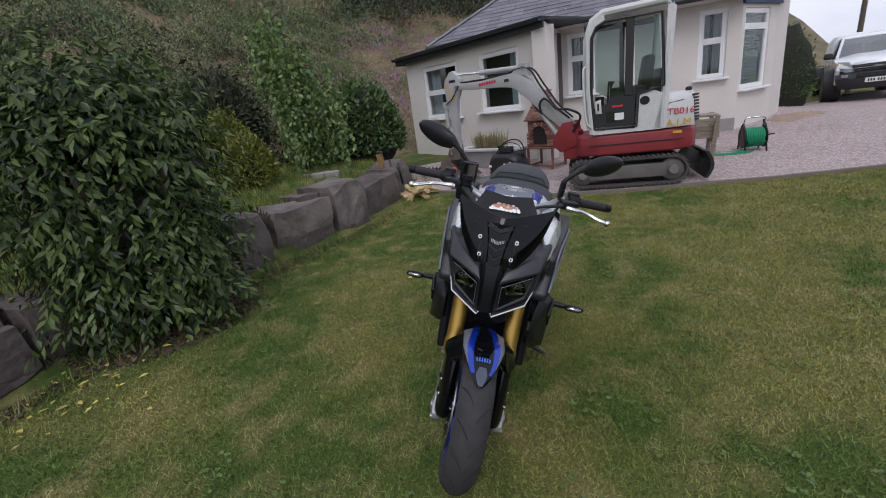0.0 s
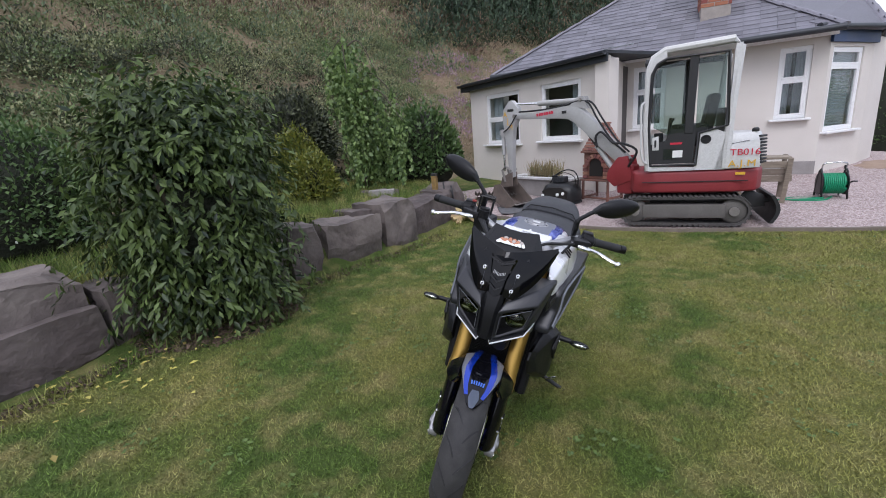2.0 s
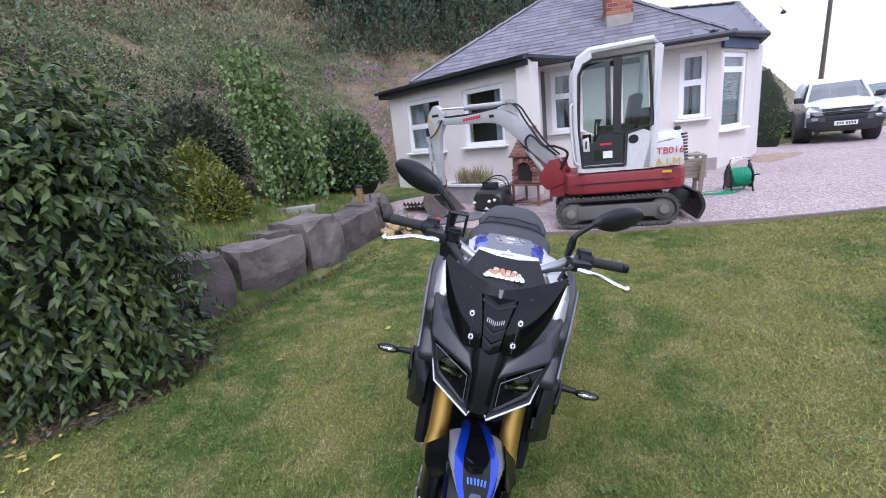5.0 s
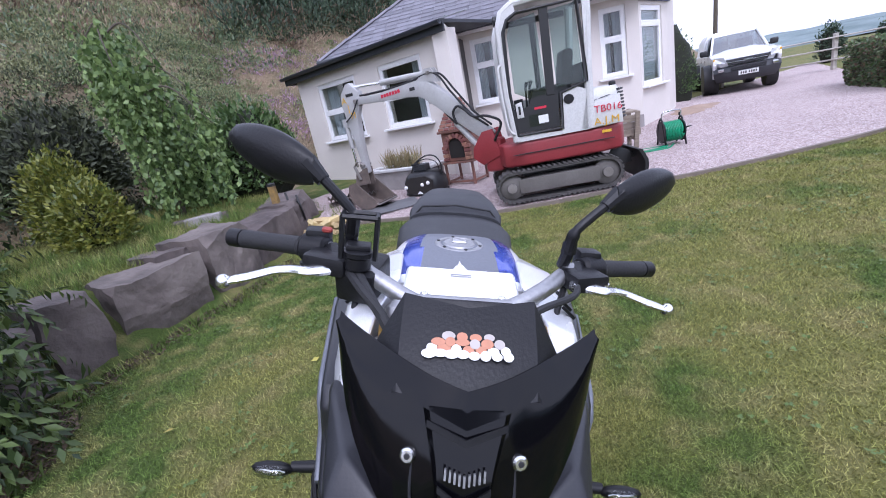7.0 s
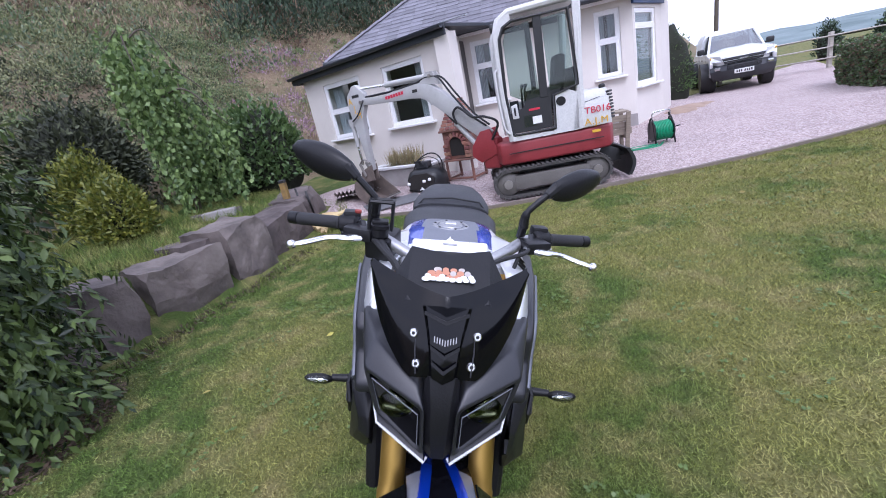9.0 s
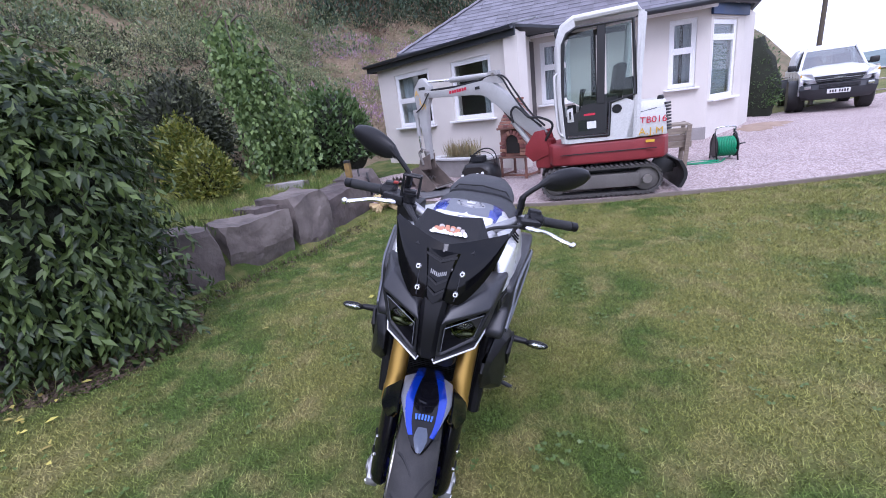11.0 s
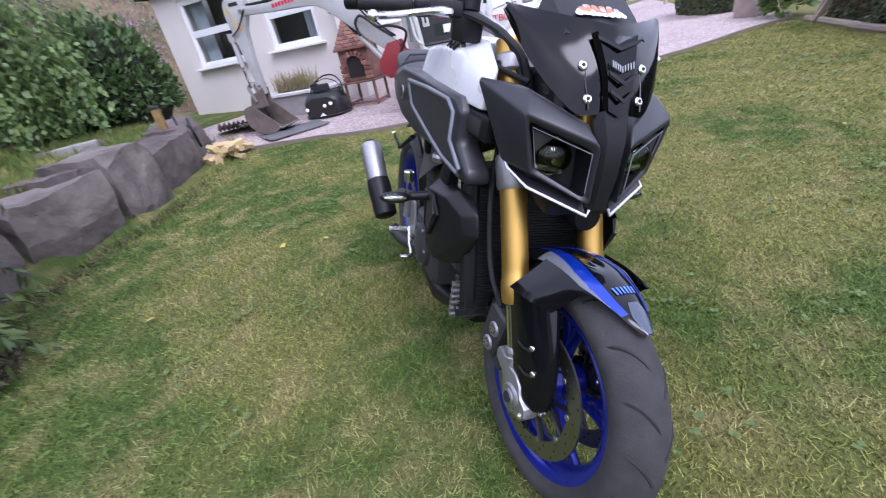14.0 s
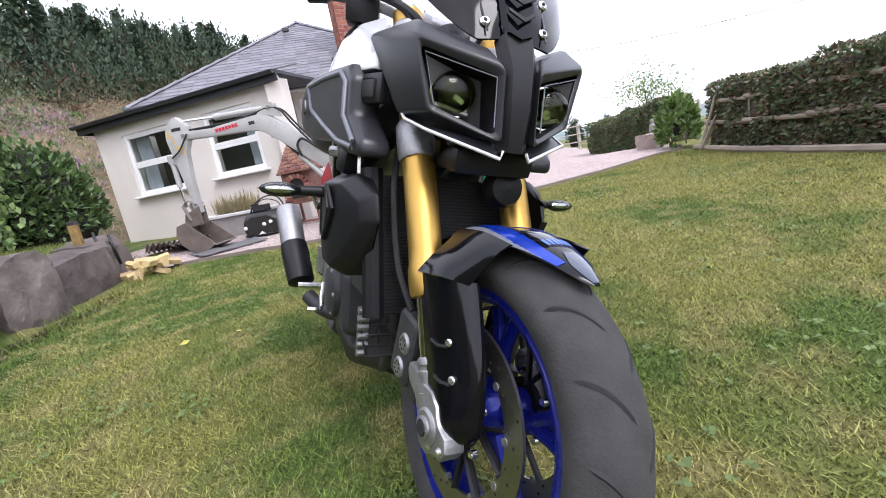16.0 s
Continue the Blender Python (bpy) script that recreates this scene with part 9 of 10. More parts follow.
# bonnet
rows = []
for x, z, w_ in ((2.44, 0.97, 0.62), (2.40, 1.04, 0.70), (2.25, 1.08, 0.78), (1.85, 1.15, 0.82), (1.15, 1.23, 0.82)):
    rows.append([(x - 0.16 * (abs(k / 6 - 1) ** 2), w_ * (1 - k / 6), z - 0.10 * abs(k / 6 - 1) ** 3 + (0.012 if k in (3, 4, 8, 9) else 0)) for k in range(13)] + [(x - 0.16, -w_, z - 0.25), (x - 0.16, w_, z - 0.25)])
bonnet = pk("bonnet", loft(rows), SILVER_PAINT, None, "silver bonnet", 40)
# cab: roof skin over pillars with dark glass between
def cab_ring(z, x1, x0, w_):
    return [(x1 - 0.10, -w_, z), (x1, -w_ * 0.6, z), (x1 + 0.03, 0, z), (x1, w_ * 0.6, z), (x1 - 0.10, w_, z), (x0, w_, z), (x0, -w_, z)]


pk("cab_glass", loft([cab_ring(1.13, 1.12, -0.72, 0.80), cab_ring(1.68, 0.36, -0.72, 0.63)]), CAR_GLASS, None, "tinted cab windows", False)
pk("cab_floor", loft([cab_ring(1.09, 1.10, -0.70, 0.80), cab_ring(1.12, 1.10, -0.70, 0.80)]), CAR_BLACK)
cabr = pk("cab_roof", loft([cab_ring(1.665, 0.385, -0.74, 0.65), cab_ring(1.72, 0.28, -0.74, 0.62), cab_ring(1.75, 0.10, -0.72, 0.50)]), WHITE_GRP, None, "pale cab roof")
for s in (1, -1):
    pk("front_pillar", tube([(1.03, s * 0.80, 1.13), (0.28, s * 0.635, 1.69)], 0.040, 8), SILVER_PAINT, cabr)
    pk("middle_pillar", tube([(0.18, s * 0.805, 1.13), (0.08, s * 0.64, 1.69)], 0.038, 8), CAR_BLACK, cabr)
    pk("rear_pillar", box(0.12, 0.06, 0.60, (-0.68, s * 0.72, 1.41), 0.01, 1, (s * 15, 0, 0)), SILVER_PAINT, cabr)
    mirror = pk("wing_mirror", box(0.14, 0.22, 0.17, (0.86, s * 1.00, 1.24), 0.05, 3), CAR_BLACK, None, "black wing mirror")
    pk("mirror_stalk", box(0.06, 0.12, 0.05, (0.86, s * 0.87, 1.19), 0.01), CAR_BLACK, mirror)
    pk("cab_seat", box(0.14, 0.46, 0.62, (-0.05, s * 0.36, 1.20), 0.05, 3, (0, -12, 0)), DARK_TRIM, cabr)
    pk("wiper", tube([(1.02, s * 0.10 + 0.1, 1.185), (0.97, s * 0.10 - 0.42, 1.21)], 0.010, 6), CAR_BLACK, cabr)
pk("dashboard", box(0.30, 1.30, 0.12, (0.80, 0, 1.14), 0.04, 2), CAR_BLACK, cabr)
pk("steering_wheel", tube([(0.55 + 0.05 * math.sin(a), -0.36 + 0.18 * math.cos(a), 1.26 + 0.16 * math.sin(a)) for a in np.linspace(0, 2 * math.pi, 18)], 0.014, 6), CAR_BLACK, cabr)
canopy = pk("canopy", loft([[(-0.80, 0.84, 1.14), (-0.80, -0.84, 1.14), (-2.52, -0.84, 1.14), (-2.52, 0.84, 1.14)], [(-0.80, 0.76, 1.62), (-0.80, -0.76, 1.62), (-2.50, -0.76, 1.62), (-2.50, 0.76, 1.62)], [(-0.84, 0.64, 1.79), (-0.84, -0.64, 1.79), (-2.44, -0.64, 1.79), (-2.44, 0.64, 1.79)], [(-1.0, 0.40, 1.84), (-1.0, -0.40, 1.84), (-2.3, -0.40, 1.84), (-2.3, 0.40, 1.84)]]), WHITE_GRP, None, "white hard-top load-bed canopy")
for s in (1, -1):
    pk("side_panel", plate([(-0.98, 1.24), (-1.02, 1.58), (-2.3, 1.58), (-2.34, 1.24)], 0.02, "y", 0, 0.004), WHITE_GRP, canopy).matrix_local = Matrix.Translation((0, s * 0.915, 0.01)) @ Matrix.Rotation(s * radians(9.5), 4, "X") @ Matrix.Translation((0, -s * 0.11, 0))
pk("tailgate", box(0.06, 1.62, 0.62, (-2.49, 0, 0.84), 0.02), SILVER_PAINT)
# front
bump_rows = []
for z, x, w_ in ((0.34, 2.38, 0.78), (0.46, 2.52, 0.86), (0.62, 2.56, 0.89), (0.72, 2.50, 0.89), (0.78, 2.40, 0.88)):
    bump_rows.append([(x - 0.50 * max(0, abs(k / 8 - 1) - 0.35) ** 1.5, w_ * (1 - k / 8), z) for k in range(17)] + [(1.98, -w_ * 0.92, z), (1.98, w_ * 0.92, z)])
bumper = pk("front_bumper", loft(bump_rows), DARK_TRIM, None, "dark grey plastic front bumper", 40)
pk("air_intake", box(0.03, 0.92, 0.11, (2.555, 0, 0.70), 0.01, 1), CAR_BLACK, bumper)
for k in range(3):
    pk("intake_bar", box(0.02, 0.88, 0.010, (2.572, 0, 0.67 + 0.03 * k)), DARK_TRIM, bumper)
board = pk("number_plate", box(0.015, 0.52, 0.115, (2.572, 0, 0.555), 0.004, 1), PLATE_WHITE, bumper, "white number plate")
for k in range(7):
    pk("plate_bar", box(0.004, 0.036, 0.066, (2.582, 0.195 - 0.058 * k - (0.035 if k > 3 else 0), 0.555)), BLACK_INK, board)
grille = pk("grille", plate([(-0.50, 0.80), (0.50, 0.80), (0.58, 0.96), (-0.58, 0.96)], 0.06, "x", 2.41, 0.01), CAR_BLACK, None, "black grille with bright bars")
for k in range(3):
    pk("grille_bar", box(0.02, 1.02 + 0.06 * k, 0.022, (2.447, 0, 0.825 + 0.05 * k), 0.004, 1), CAR_CHROME if k == 1 else DARK_TRIM, grille)
pk("badge", box(0.012, 0.26, 0.045, (2.462, 0, 0.885), 0.004, 1), CAR_CHROME, grille, "plain bright badge bar")
for s in (1, -1):
    lamp = pk("headlight", loft([[(2.40, s * 0.56, 0.87), (2.20, s * 0.86, 0.90), (2.06, s * 0.885, 1.08), (2.34, s * 0.62, 1.05)], [(2.47, s * 0.57, 0.88), (2.27, s * 0.885, 0.91), (2.12, s * 0.905, 1.07), (2.41, s * 0.63, 1.04)]]), LAMP_LENS, None, "clear swept-back headlight")
    pk("indicator", box(0.05, 0.05, 0.06, (2.25, s * 0.87, 1.01), 0.015), YELLOW_INK, lamp)
    fog = pk("fog_lamp", box(0.05, 0.17, 0.09, (2.44, s * 0.70, 0.69), 0.02, 2, (0, 0, s * 22)), CAR_CHROME, bumper)

# hose reel
hr = thing("hose_reel", pose(2.95, 7.95, land(2.95, 7.95), 0, 0, -90) @ Matrix.Diagonal((0.84, 0.84, 0.84, 1)), "bright green garden hose on a black reel stand", "hose reel")
for y in (-0.17, 0.17):
    fr = tube([(-0.19, y, 0.0), (-0.06, y, 0.46), (0.0, y, 0.50)], 0.016, 8)
    tube([(0.19, y, 0.0), (0.06, y, 0.46), (0.0, y, 0.50)], 0.016, 8, fr)
    tube([(-0.15, y, 0.10), (0.15, y, 0.10)], 0.012, 8, fr)
    part("stand_side", fr, BIN_BLACK, hr, "black moulded stand", True)
    part("reel_flange", lathe([(0.05, y - 0.008), (0.19, y - 0.008), (0.195, y), (0.19, y + 0.008), (0.05, y + 0.008)], 28, "y", (0, 0, 0.26)), BIN_BLACK, hr, smooth=40)
part("reel_drum", lathe([(0.09, -0.16), (0.09, 0.16)], 24, "y", (0, 0, 0.26)), BIN_BLACK, hr)
coil = [(r_ * math.cos(a), y_, 0.26 + r_ * math.sin(a)) for k in range(33 * 18) for a, y_, r_ in [(k * math.pi / 9, 0.145 * (1 - abs(((k / 18) / 11.0) % 2 - 1) * 2), 0.115 + 0.027 * int(k / 198) + 0.004 * math.sin(k * 0.7))]]
part("coiled_hose", tube(coil, 0.0135, 6), HOSE_GREEN, hr, "coiled green hose", True)
part("handle_loop", tube(curve_pts([(0.0, -0.16, 0.49), (0.03, -0.16, 0.58), (0.03, -0.10, 0.61), (0.03, 0.10, 0.61), (0.03, 0.16, 0.58), (0.0, 0.16, 0.49)], 6), 0.012, 8), CAR_CHROME, hr, "bare metal carrying handle", True)
part("crank", tube([(0, 0.19, 0.26), (0.0, 0.23, 0.26), (0.10, 0.24, 0.30), (0.10, 0.30, 0.30)], 0.012, 8), BIN_BLACK, hr, smooth=True)
part("tap_connector", tube([(0.0, 0.15, 0.50), (0.0, 0.15, 0.56)], 0.018, 8), BIN_BLACK, hr)
loose = thing("loose_hose", pose(2.62, 7.78, land(2.62, 7.78) + 0.022), "loose green hose end lying in a loop on gravel", "hose")
part("hose_loop", tube(curve_pts([(0.32, 0.08, 0.02), (0.20, -0.06, 0.0), (0.05, -0.10, 0.0), (-0.16, -0.06, 0.0), (-0.24, 0.05, 0.0), (-0.10, 0.16, 0.0), (0.10, 0.14, 0.0), (0.22, 0.04, 0.012), (0.05, -0.05, 0.014), (-0.30, -0.02, 0.0), (-0.45, 0.08, 0.0)], 8), 0.0125, 7), HOSE_GREEN, loose, smooth=True)

# timber bench
bench = thing("garden_bench", pose(2.06, 7.85, land(2.06, 7.85), 0, 0, -8) @ Matrix.Diagonal((0.72, 0.8, 0.84, 1)), "weathered grey timber bench table with splayed legs", "bench")
for k in range(4):
    part("top_plank", box(0.92, 0.125, 0.035, (0, -0.21 + 0.14 * k, 0.76), 0.005, 1, (0, 0.4 * (k - 1), 0)), OLD_WOOD, bench)
for k, z in enumerate((0.66, 0.54, 0.43)):
    part("side_plank", box(0.94, 0.03, 0.105, (0.01 * k, -0.27 - 0.012 * k, z), 0.005, 1), OLD_WOOD, bench)
for x in (-0.36, 0.40):
    for y, dy in ((-0.30, -0.10), (0.24, 0.12)):
        part("leg", box(0.085, 0.045, 0.80, (x, y + dy * 0.5, 0.38), 0.006, 1, (-8 if dy > 0 else 8, 4 if x > 0 else -4, 0)), OLD_WOOD, bench)
    part("cross_rail", box(0.06, 0.66, 0.09, (x, -0.02, 0.33), 0.006, 1), OLD_WOOD, bench)

# brick barbecue on iron legs
bb = thing("garden_barbecue", pose(-0.15, 8.04, land(-0.15, 8.04), 0, 0, -33), "scorched brick barbecue oven on rusty iron legs, tiled roof", "barbecue")
stand = part("stand", box(0.56, 0.44, 0.03, (0, 0, 0.36), 0.004, 1), RUST_PLATE, bb, "rusty angle-iron stand")
for x in (-0.25, 0.25):
    for y in (-0.19, 0.19):
        part("leg", box(0.035, 0.035, 0.36, (x, y, 0.18), 0.003, 1), RUST_PLATE, stand)
part("foot_rail", box(0.50, 0.03, 0.03, (0, -0.19, 0.06), 0.003, 1), RUST_PLATE, stand)
part("foot_rail", box(0.03, 0.38, 0.03, (-0.25, 0, 0.06), 0.003, 1), RUST_PLATE, stand)
part("foot_rail", box(0.03, 0.38, 0.03, (0.25, 0, 0.06), 0.003, 1), RUST_PLATE, stand)
oven = part("oven_body", box(0.50, 0.36, 0.44, (0, 0.01, 0.60), 0.006, 1), RUST_PLATE, bb, "scorched oven body")
op = [(-0.13, 0.43), (0.13, 0.43)] + [(0.13 * math.cos(a), 0.62 + 0.11 * math.sin(a)) for a in np.linspace(0, math.pi, 9)]
# Flat plate on the solid body; its black paints the mouth's dark depth.
part("oven_mouth", plate(op, 0.012, "y", -0.174), SOOT_HOLLOW, oven, "flat sooty-black arch painted as the opening")
for k in range(9):
    a = math.pi * k / 8
    part("arch_brick", box(0.05, 0.05, 0.075, (0.165 * math.cos(a), -0.185, 0.62 + 0.145 * math.sin(a)), 0.006, 1, (0, 90 - math.degrees(a), 0)), RUST_BRICK, oven)
for s in (-1, 1):
    for k in range(4):
        part("corner_brick", box(0.10, 0.06, 0.05, (s * 0.205, -0.178, 0.415 + 0.060 * k), 0.006, 1), RUST_BRICK, oven)
part("mantel", box(0.58, 0.44, 0.035, (0, 0, 0.835), 0.006, 1), RUST_PLATE, bb)
hood_b = part("oven_hood", loft([[(-0.27, -0.21, 0.85), (0.27, -0.21, 0.85), (0.27, 0.21, 0.85), (-0.27, 0.21, 0.85)], [(-0.07, -0.07, 1.27), (0.07, -0.07, 1.27), (0.07, 0.07, 1.27), (-0.07, 0.07, 1.27)]]), MORTAR, bb, "tapering brick-tiled hood")
hb = bpy.data.meshes.new("hood_brick")
own = box(0.098, 0.022, 0.045, (0, 0, 0), 0.004, 1)
own.to_mesh(hb)
own.free()
hb.materials.append(RUST_BRICK)
for row in range(8):
    f = (row + 0.5) / 8
    z = 0.85 + 0.42 * f
    for axis in (0, 1):
        half = (0.27 + (0.07 - 0.27) * f) if axis == 0 else (0.21 + (0.07 - 0.21) * f)
        other = (0.21 + (0.07 - 0.21) * f) if axis == 0 else (0.27 + (0.07 - 0.27) * f)
        n_ = max(1, round(2 * half / 0.108))
        for s in (-1, 1):
            for k in range(n_):
                c = -half + (k + 0.5) * 2 * half / n_
                sc = 2 * half / n_ / 0.108
                lean = math.atan2((0.21 - 0.07) if axis == 0 else (0.27 - 0.07), 0.42)
                m = (Matrix.Translation((c, s * other, z)) @ Matrix.Rotation(s * lean, 4, "X")) if axis == 0 else (Matrix.Translation((s * other, c, z)) @ Matrix.Rotation(-s * lean, 4, "Y") @ Matrix.Rotation(math.pi / 2, 4, "Z"))
                part("hood_brick", hb, None, hood_b, m=m @ Matrix.Diagonal((sc, 1, 1, 1)))
part("hood_cap", box(0.19, 0.19, 0.03, (0, 0, 1.285), 0.006, 1), RUST_BRICK, bb)

# black moulded tub with a machine on it
tub = thing("engine_tub", pose(-0.80, 7.82, land(-0.8, 7.82), 0, 0, -20), "black moulded plastic machine housing with wire hoop on top", "machine")
rows = []
for z, rx, ry in ((0.0, 0.26, 0.19), (0.03, 0.31, 0.23), (0.12, 0.335, 0.25), (0.24, 0.325, 0.24), (0.33, 0.27, 0.20), (0.36, 0.20, 0.15)):
    rows.append([(rx * math.copysign(abs(math.cos(a)) ** 0.75, math.cos(a)), ry * math.copysign(abs(math.sin(a)) ** 0.75, math.sin(a)), z) for a in np.linspace(0, 2 * math.pi, 33)[:-1]])
shell_ob = part("housing", loft(rows), BIN_BLACK, tub, "glossy black moulded housing", 40)
part("rim", tube([(0.345 * math.cos(a), 0.26 * math.sin(a), 0.045) for a in np.linspace(0, 2 * math.pi, 40)], 0.016, 8), BIN_BLACK, tub, smooth=True)
# Flat black plate paints the shade of a recess; nothing is cut in.
part("front_recess", plate([(-0.20, 0.06), (0.20, 0.06), (0.24, 0.24), (0.12, 0.31), (-0.12, 0.31), (-0.24, 0.24)], 0.02, "y", -0.248, 0.006), SOOT_HOLLOW, shell_ob)
for x, z in ((0.06, 0.19), (0.16, 0.21), (-0.22, 0.17)):
    part("knob", lathe([(0.026, 0.0), (0.026, -0.02), (0.014, -0.035)], 14, "y", (x, -0.262, z)), UPVC, tub, "small white knob")
part("pale_tag", plate([(-0.05, 0.05), (0.05, 0.05), (0.0, 0.10)], 0.006, "y", -0.268), UPVC, tub)
part("engine_block", box(0.22, 0.17, 0.10, (-0.04, 0.02, 0.41), 0.02, 2), DARK_TRIM, tub)
for k in range(5):
    part("cooling_fin", box(0.20, 0.19, 0.008, (-0.04, 0.02, 0.385 + 0.018 * k), 0.002, 1), DARK_TRIM, tub)
part("pull_handle", box(0.12, 0.03, 0.03, (-0.10, -0.06, 0.475), 0.01, 2), BIN_BLACK, tub)
part("wire_hoop", tube(curve_pts([(-0.22, 0.0, 0.34), (-0.16, 0.04, 0.47), (0.02, 0.08, 0.565), (0.18, 0.08, 0.55), (0.28, 0.04, 0.44), (0.30, 0.0, 0.28)], 8), 0.011, 7), BIN_BLACK, tub, "curved black cable hoop", True)
part("wire_hoop", tube(curve_pts([(-0.20, -0.06, 0.35), (-0.10, -0.04, 0.48), (0.06, 0.0, 0.53), (0.22, 0.02, 0.46), (0.26, 0.0, 0.33)], 8), 0.007, 7), BIN_BLACK, tub, smooth=True)

# planter against the extension wall
pl_m, pl_l = at_wall((-1.95, 8.75), (-0.72, 7.98))
planter = thing("planter_trough", pl_m @ Matrix.Translation((0, 0, land(-1.3, 8.3) - 0.02)), "low rendered planter with white coping", "planter")
part("trough", box(pl_l, 0.36, 0.36, (pl_l / 2, 0.2, 0.18), 0.01, 1), CONCRETE, planter, "stained concrete trough")
for y in (0.03, 0.37):
    part("coping", box(pl_l + 0.10, 0.09, 0.05, (pl_l / 2, y, 0.385), 0.008, 1), WHITE_STONE, planter, "white painted coping")
for x in (0.0, pl_l):
    part("coping", box(0.09, 0.24, 0.05, (x, 0.2, 0.385), 0.008, 1), WHITE_STONE, planter)
part("soil", box(pl_l - 0.08, 0.24, 0.03, (pl_l / 2, 0.2, 0.365)), BARE_SOIL, planter)
rng = np.random.default_rng(71)
n = 420
base = np.stack([rng.uniform(0.35, pl_l - 0.35, n), rng.uniform(0.12, 0.30, n), np.full(n, 0.37)], 1)
up = unit(np.stack([rng.normal(0, 0.30, n), rng.normal(0, 0.22, n), np.ones(n)], 1))
v, f = flat_leaves(base, up, rng.uniform(0.12, 0.42, n), 0.035)
plants = thing("dry_plants", planter.matrix_world.copy(), "dry straw-coloured plants in the planter", "plants", kind="stuff")
part("dry_stalks", raw_mesh("dry_stalks", v, f, STRAW), None, plants)
n = 260
pos = np.stack([rng.uniform(0.35, pl_l - 0.35, n), rng.uniform(0.12, 0.30, n), 0.39 + rng.uniform(0.0, 0.18, n)], 1)
v, f = leaves(pos, unit(rng.normal(0, 1, (n, 3)) + np.array([0, 0, 0.6])), rng.uniform(0.03, 0.06, n), 0.4)
part("green_leaves", raw_mesh("green_leaves", v, f, LEAF_SCRUB), None, plants)

# corrugated sheets, mat and logs near the bucket
for k, (x, y, rz, tilt) in enumerate(((-2.25, 8.15, 18, -14), (-1.88, 8.0, 8, -10))):
    sheet = thing("corrugated_sheet", pose(x, y, land(x, y) + 0.12, tilt, 5 - 8 * k, rz), "weathered corrugated sheet leaning in a heap", "sheet", "heap of corrugated sheets")
    ring = []
    for yy in (-0.32, 0.32):
        pts = [(-0.26 + 0.52 * i / 48, yy, 0.022 * math.sin(i * math.pi / 3.0)) for i in range(49)]
        ring.append(pts + [(q[0], q[1], q[2] - 0.006) for q in pts[::-1]])
    part("sheet", loft(ring), CORRUGATED, sheet, smooth=40)
mat_bm = bmesh.new()
bmesh.ops.create_grid(mat_bm, x_segments=14, y_segments=10, size=0.5)
for v_ in mat_bm.verts:
    wx, wy = v_.co.x * 0.85, v_.co.y * 0.62
    v_.co = Vector((wx, wy, 0.018 + 0.030 * max(0, fbm(wx * 3 + 4, wy * 3)) + (0.03 * max(0, wx - 0.2))))
bmesh.ops.solidify(mat_bm, geom=mat_bm.faces[:], thickness=0.012)
tagged(part("rubber_mat", mat_bm, WET_MAT, smooth=40, m=pose(-1.33, 7.22, land(-1.33, 7.22) + 0.02, 0, 0, 22)), "grey crumpled rubber mat lying on the gravel edge", "mat")
rng = np.random.default_rng(12)
for k in range(16):
    lx, ly = -2.10 + rng.normal(0, 0.12), 6.52 + rng.normal(0, 0.08)
    lvl = 0.02 + 0.055 * (k // 6)
    L = rng.uniform(0.20, 0.36)
    bm = loft([[(x, 0.05 * math.cos(a) * q, 0.045 * math.sin(a) * q) for a in (0.2, 1.3, 2.6, 4.0, 5.3)] for x, q in ((-L / 2, 0.9), (0, 1.05), (L / 2, 0.85))])
    tagged(part("split_log", bm, SACK, m=pose(lx, ly, land(lx, ly) + lvl + 0.03, rng.uniform(-20, 20), rng.uniform(-18, 18), rng.uniform(0, 180))), "pale split log in a small heap", "log", "heap of split logs")

# marker post and stand on the terrace
post = thing("marker_post", pose(-2.72, 6.72, land(-2.72, 6.72)), "short chipped yellow and black timber post", "post")
part("stump", box(0.085, 0.085, 0.32, (0, 0, 0.16), 0.012, 2), HAZARD, post)
part("cap", box(0.089, 0.089, 0.05, (0, 0, 0.30), 0.01, 1), EX_BLACK, post)
stand2 = thing("garden_stand", pose(-2.56, 6.78, land(-2.60, 6.8)), "black tubular metal garden stand", "stand")
part("upright", tube([(0, 0, 0), (-0.03, 0, 0.42)], 0.016, 8), BIN_BLACK, stand2, smooth=True)
part("upright", tube([(0.13, 0.03, 0), (0.10, 0.02, 0.36)], 0.016, 8), BIN_BLACK, stand2, smooth=True)
part("cross_bar", tube([(-0.02, 0, 0.30), (0.11, 0.02, 0.26)], 0.014, 8), BIN_BLACK, stand2, smooth=True)
tagged(part("stone_block", box(0.42, 0.14, 0.11, (0, 0, 0.05), 0.015, 2), CONCRETE, m=pose(-3.45, 6.2, land(-3.45, 6.2), 0, 0, 20)), "long grey stone block on the grass", "stone")

# statue and boulder beside the drive hedge
statue = lathe([(0.13, 0.0), (0.13, 0.10), (0.10, 0.12), (0.115, 0.22), (0.13, 0.34), (0.12, 0.46), (0.085, 0.54), (0.045, 0.57), (0.065, 0.62), (0.072, 0.67), (0.05, 0.73), (0.0, 0.75)], 18)
for v_ in statue.verts:
    v_.co += noise.noise_vector(v_.co * 9) * 0.018
tagged(part("garden_statue", statue, STATUE, smooth=50, m=pose(6.95, 8.05, land(6.95, 8.05) + 0.20) @ Matrix.Diagonal((0.52, 0.52, 0.55, 1))), "grey cast stone garden ornament on a boulder", "statue")
bo = boulder((6.82, 7.95, land(6.82, 7.95)), (0.62, 0.42, 0.40), 20, 31.0, "rounded pinkish boulder at the drive edge")
bo["group"] = ""
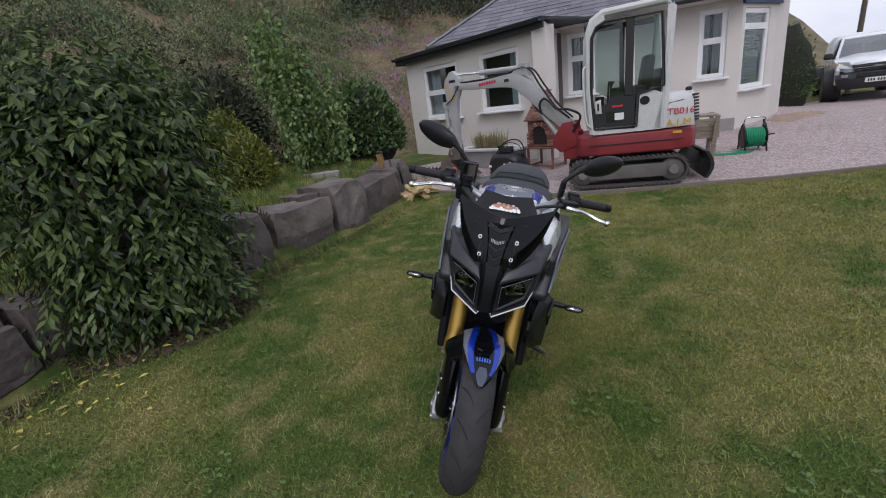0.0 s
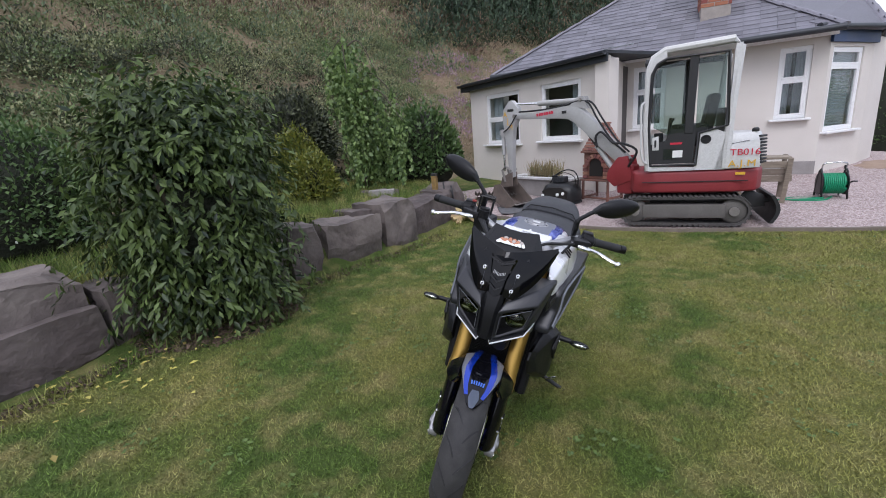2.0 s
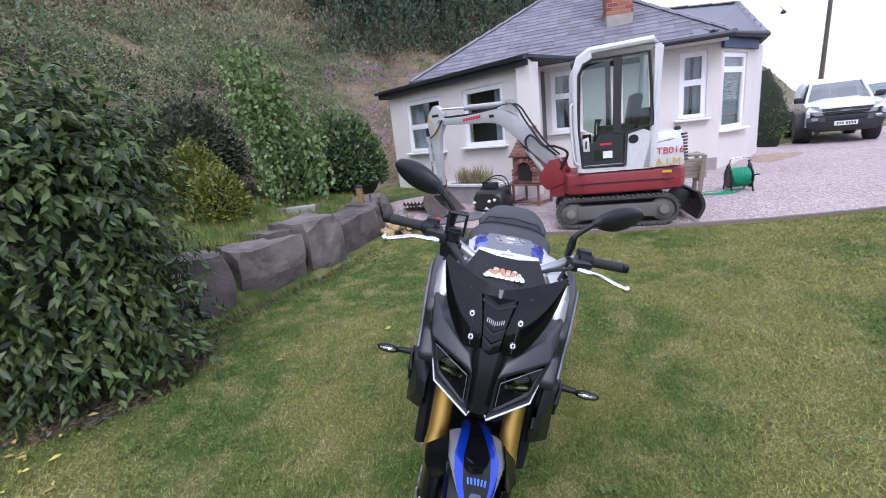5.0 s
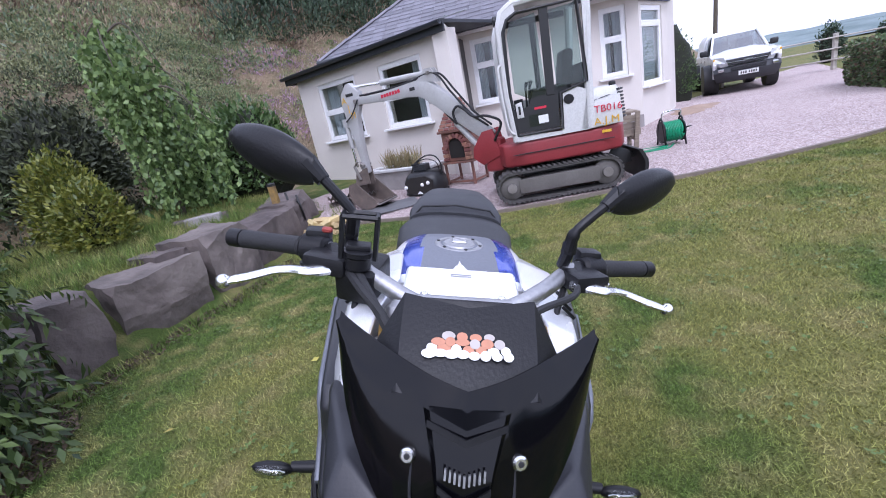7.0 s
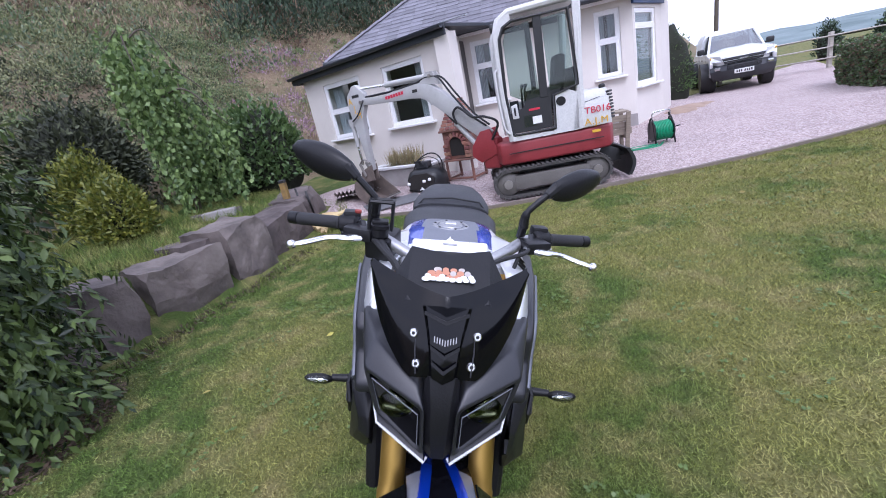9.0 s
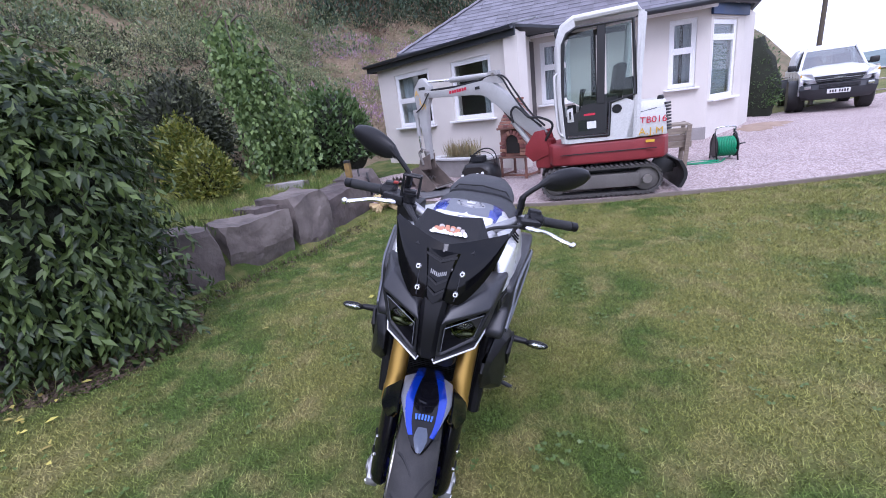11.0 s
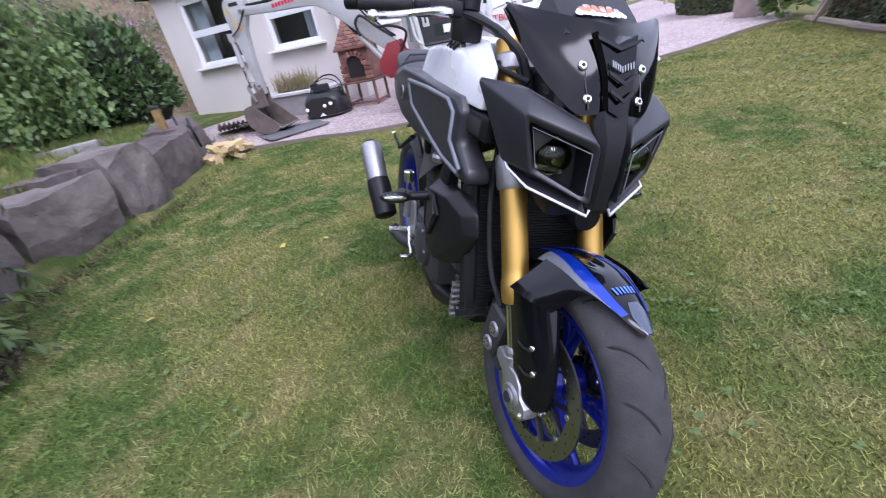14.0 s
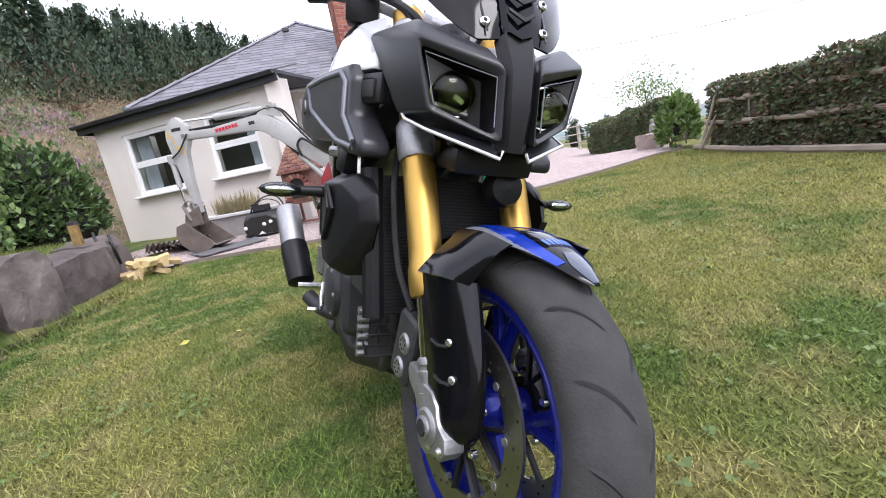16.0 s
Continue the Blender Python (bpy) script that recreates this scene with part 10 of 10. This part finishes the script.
bo.data.materials[0] = material("pinkish_boulder", (0.42, 0.34, 0.31), 0.9, dark=(0.26, 0.21, 0.19), scale=4, fine=40, bump=0.6, amount=0.8)

# sandy soil at the foot of the bay
bm = bmesh.new()
bmesh.ops.create_grid(bm, x_segments=24, y_segments=14, size=0.5)
for v_ in bm.verts:
    wx, wy = v_.co.x * 1.7, v_.co.y * 0.8
    r_ = math.hypot(wx / 0.85, wy / 0.40) * (1 + 0.35 * fbm(wx * 2.2 + 9, wy * 2.2))
    ang = math.atan2(wy, wx)
    k_ = 1 if r_ < 1 else 1 / r_
    v_.co = Vector((wx * k_, wy * k_, 0.07 * max(0.0, 1 - min(r_, 1) ** 2) + 0.02 * fbm(wx * 4, wy * 4) * (r_ < 0.95)))
so = part("soil_patch", bm, SAND, smooth=True, m=pose(4.72, 11.05, land(4.72, 11.05) - 0.004, 0, 0, 48))
tagged(so, "loose sandy soil heaped by the bay wall", "soil", kind="stuff")

# overhead wire
wire = thing("overhead_wire", pose(0, 0, 0), "thin overhead wire strung between poles", "wire")
a, b = Vector((17.0, 37.0, land(17, 37) + 8.3)), Vector((34.0, 17.0, 6.0))
part("cable", tube([a.lerp(b, k / 16) - Vector((0, 0, 0.9 * (1 - (k / 8 - 1) ** 2))) for k in range(17)], 0.018, 6), FASCIA, wire, smooth=True)

# ---- roof slates and chimney bricks, piece by piece ----
slate_me = bpy.data.meshes.new("slate")
own = box(0.246, 0.235, 0.007, (0, 0, 0), 0.002, 1)
own.to_mesh(slate_me)
own.free()
slate_me.materials.append(SLATE)


def slate_places(poly, gauge=0.185, width=0.25, seed=3):
    """Frames for slates laid in broken courses over a sloping plane; the first edge of poly is its eave."""
    rr = random.Random(seed)
    a, b = poly[0], poly[1]
    ex_ = (b - a).normalized()
    nz = (b - a).cross(poly[-1] - a).normalized()
    nz = nz if nz.z > 0 else -nz
    ey = nz.cross(ex_).normalized()
    ey = ey if ey.z > 0 else -ey
    flat_ = [((p - a).dot(ex_), (p - a).dot(ey)) for p in poly]
    top = max(q[1] for q in flat_)
    out_, row, y = [], 0, gauge * 0.4
    while y < top:
        xs = []
        for (x0, y0), (x1, y1) in zip(flat_, flat_[1:] + flat_[:1]):
            if (y0 <= y) != (y1 <= y):
                xs.append(x0 + (x1 - x0) * (y - y0) / (y1 - y0))
        if len(xs) >= 2:
            lo, hi = min(xs), max(xs)
            x = lo - (width / 2 if row % 2 else 0)
            while x < hi:
                l0, l1 = max(x, lo), min(x + width, hi)
                if l1 - l0 > 0.05:
                    c = a + ex_ * ((l0 + l1) / 2) + ey * y + nz * (0.014 + rr.uniform(-0.0015, 0.0025))
                    m_ = Matrix((ex_, ey, nz)).transposed().to_4x4()
                    m_.translation = c
                    out_.append(m_ @ Matrix.Rotation(radians(-2.4 + rr.uniform(-0.5, 0.5)), 4, "X") @ Matrix.Rotation(radians(rr.uniform(-0.5, 0.5)), 4, "Z") @ Matrix.Diagonal(((l1 - l0) / width, 1, 1, 1)))
                x += width
        row += 1
        y += gauge
    return out_


front_slates = slate_places([FL, FR, PK])
for m in front_slates[:300]:
    part("slate", slate_me, None, roof, m=m)


def joined_slates(name, lists, parent):
    bm = bmesh.new()
    bm.from_mesh(slate_me)
    co = np.array([v_.co[:] + (1.0,) for v_ in bm.verts])
    fc = [[v_.index for v_ in f_.verts] for f_ in bm.faces]
    bm.free()
    vs, fs = [], []
    for k, m in enumerate(lists):
        vs.extend((co @ np.array(m).T)[:, :3].tolist())
        fs.extend([[i + k * len(co) for i in f_] for f_ in fc])
    me = bpy.data.meshes.new(name)
    me.from_pydata(vs, [], fs)
    me.materials.append(SLATE)
    ob = part(name, me, None, parent)
    ob["kind"] = "stuff"
    return ob


joined_slates("slate_courses", front_slates[300:] + slate_places([FR, BR, PK2, PK], seed=4), roof)
for m in slate_places([WA, WB, R2, R1], seed=5) + slate_places([WB, WC, R2], seed=6):
    part("slate", slate_me, None, wing_roof, m=m)

brick_me = bpy.data.meshes.new("brick")
own = box(0.213, 0.03, 0.064, (0, 0, 0), 0.004, 1)
own.to_mesh(brick_me)
own.free()
brick_me.materials.append(BRICK)
rr = random.Random(9)
for course in range(27):
    z = 3.42 + course * 0.075
    for face, (half, depth) in enumerate(((0.25, 0.31), (0.31, 0.25), (0.25, 0.31), (0.31, 0.25))):
        if face == 2:
            continue
        x = -half - (0.112 if (course + face) % 2 else 0.0)
        while x < half - 0.01:
            l0, l1 = max(x, -half - 0.008), min(x + 0.215, half + 0.008)
            if l1 - l0 > 0.04:
                m = Matrix.Translation((1.70, 11.08, z)) @ Matrix.Rotation(math.pi / 2 * face, 4, "Z") @ Matrix.Translation(((l0 + l1) / 2, -depth + 0.008 + rr.uniform(-0.002, 0.002), 0)) @ Matrix.Diagonal(((l1 - l0) / 0.215, 1, 1, 1))
                part("brick", brick_me, None, chimney, m=m)
            x += 0.225
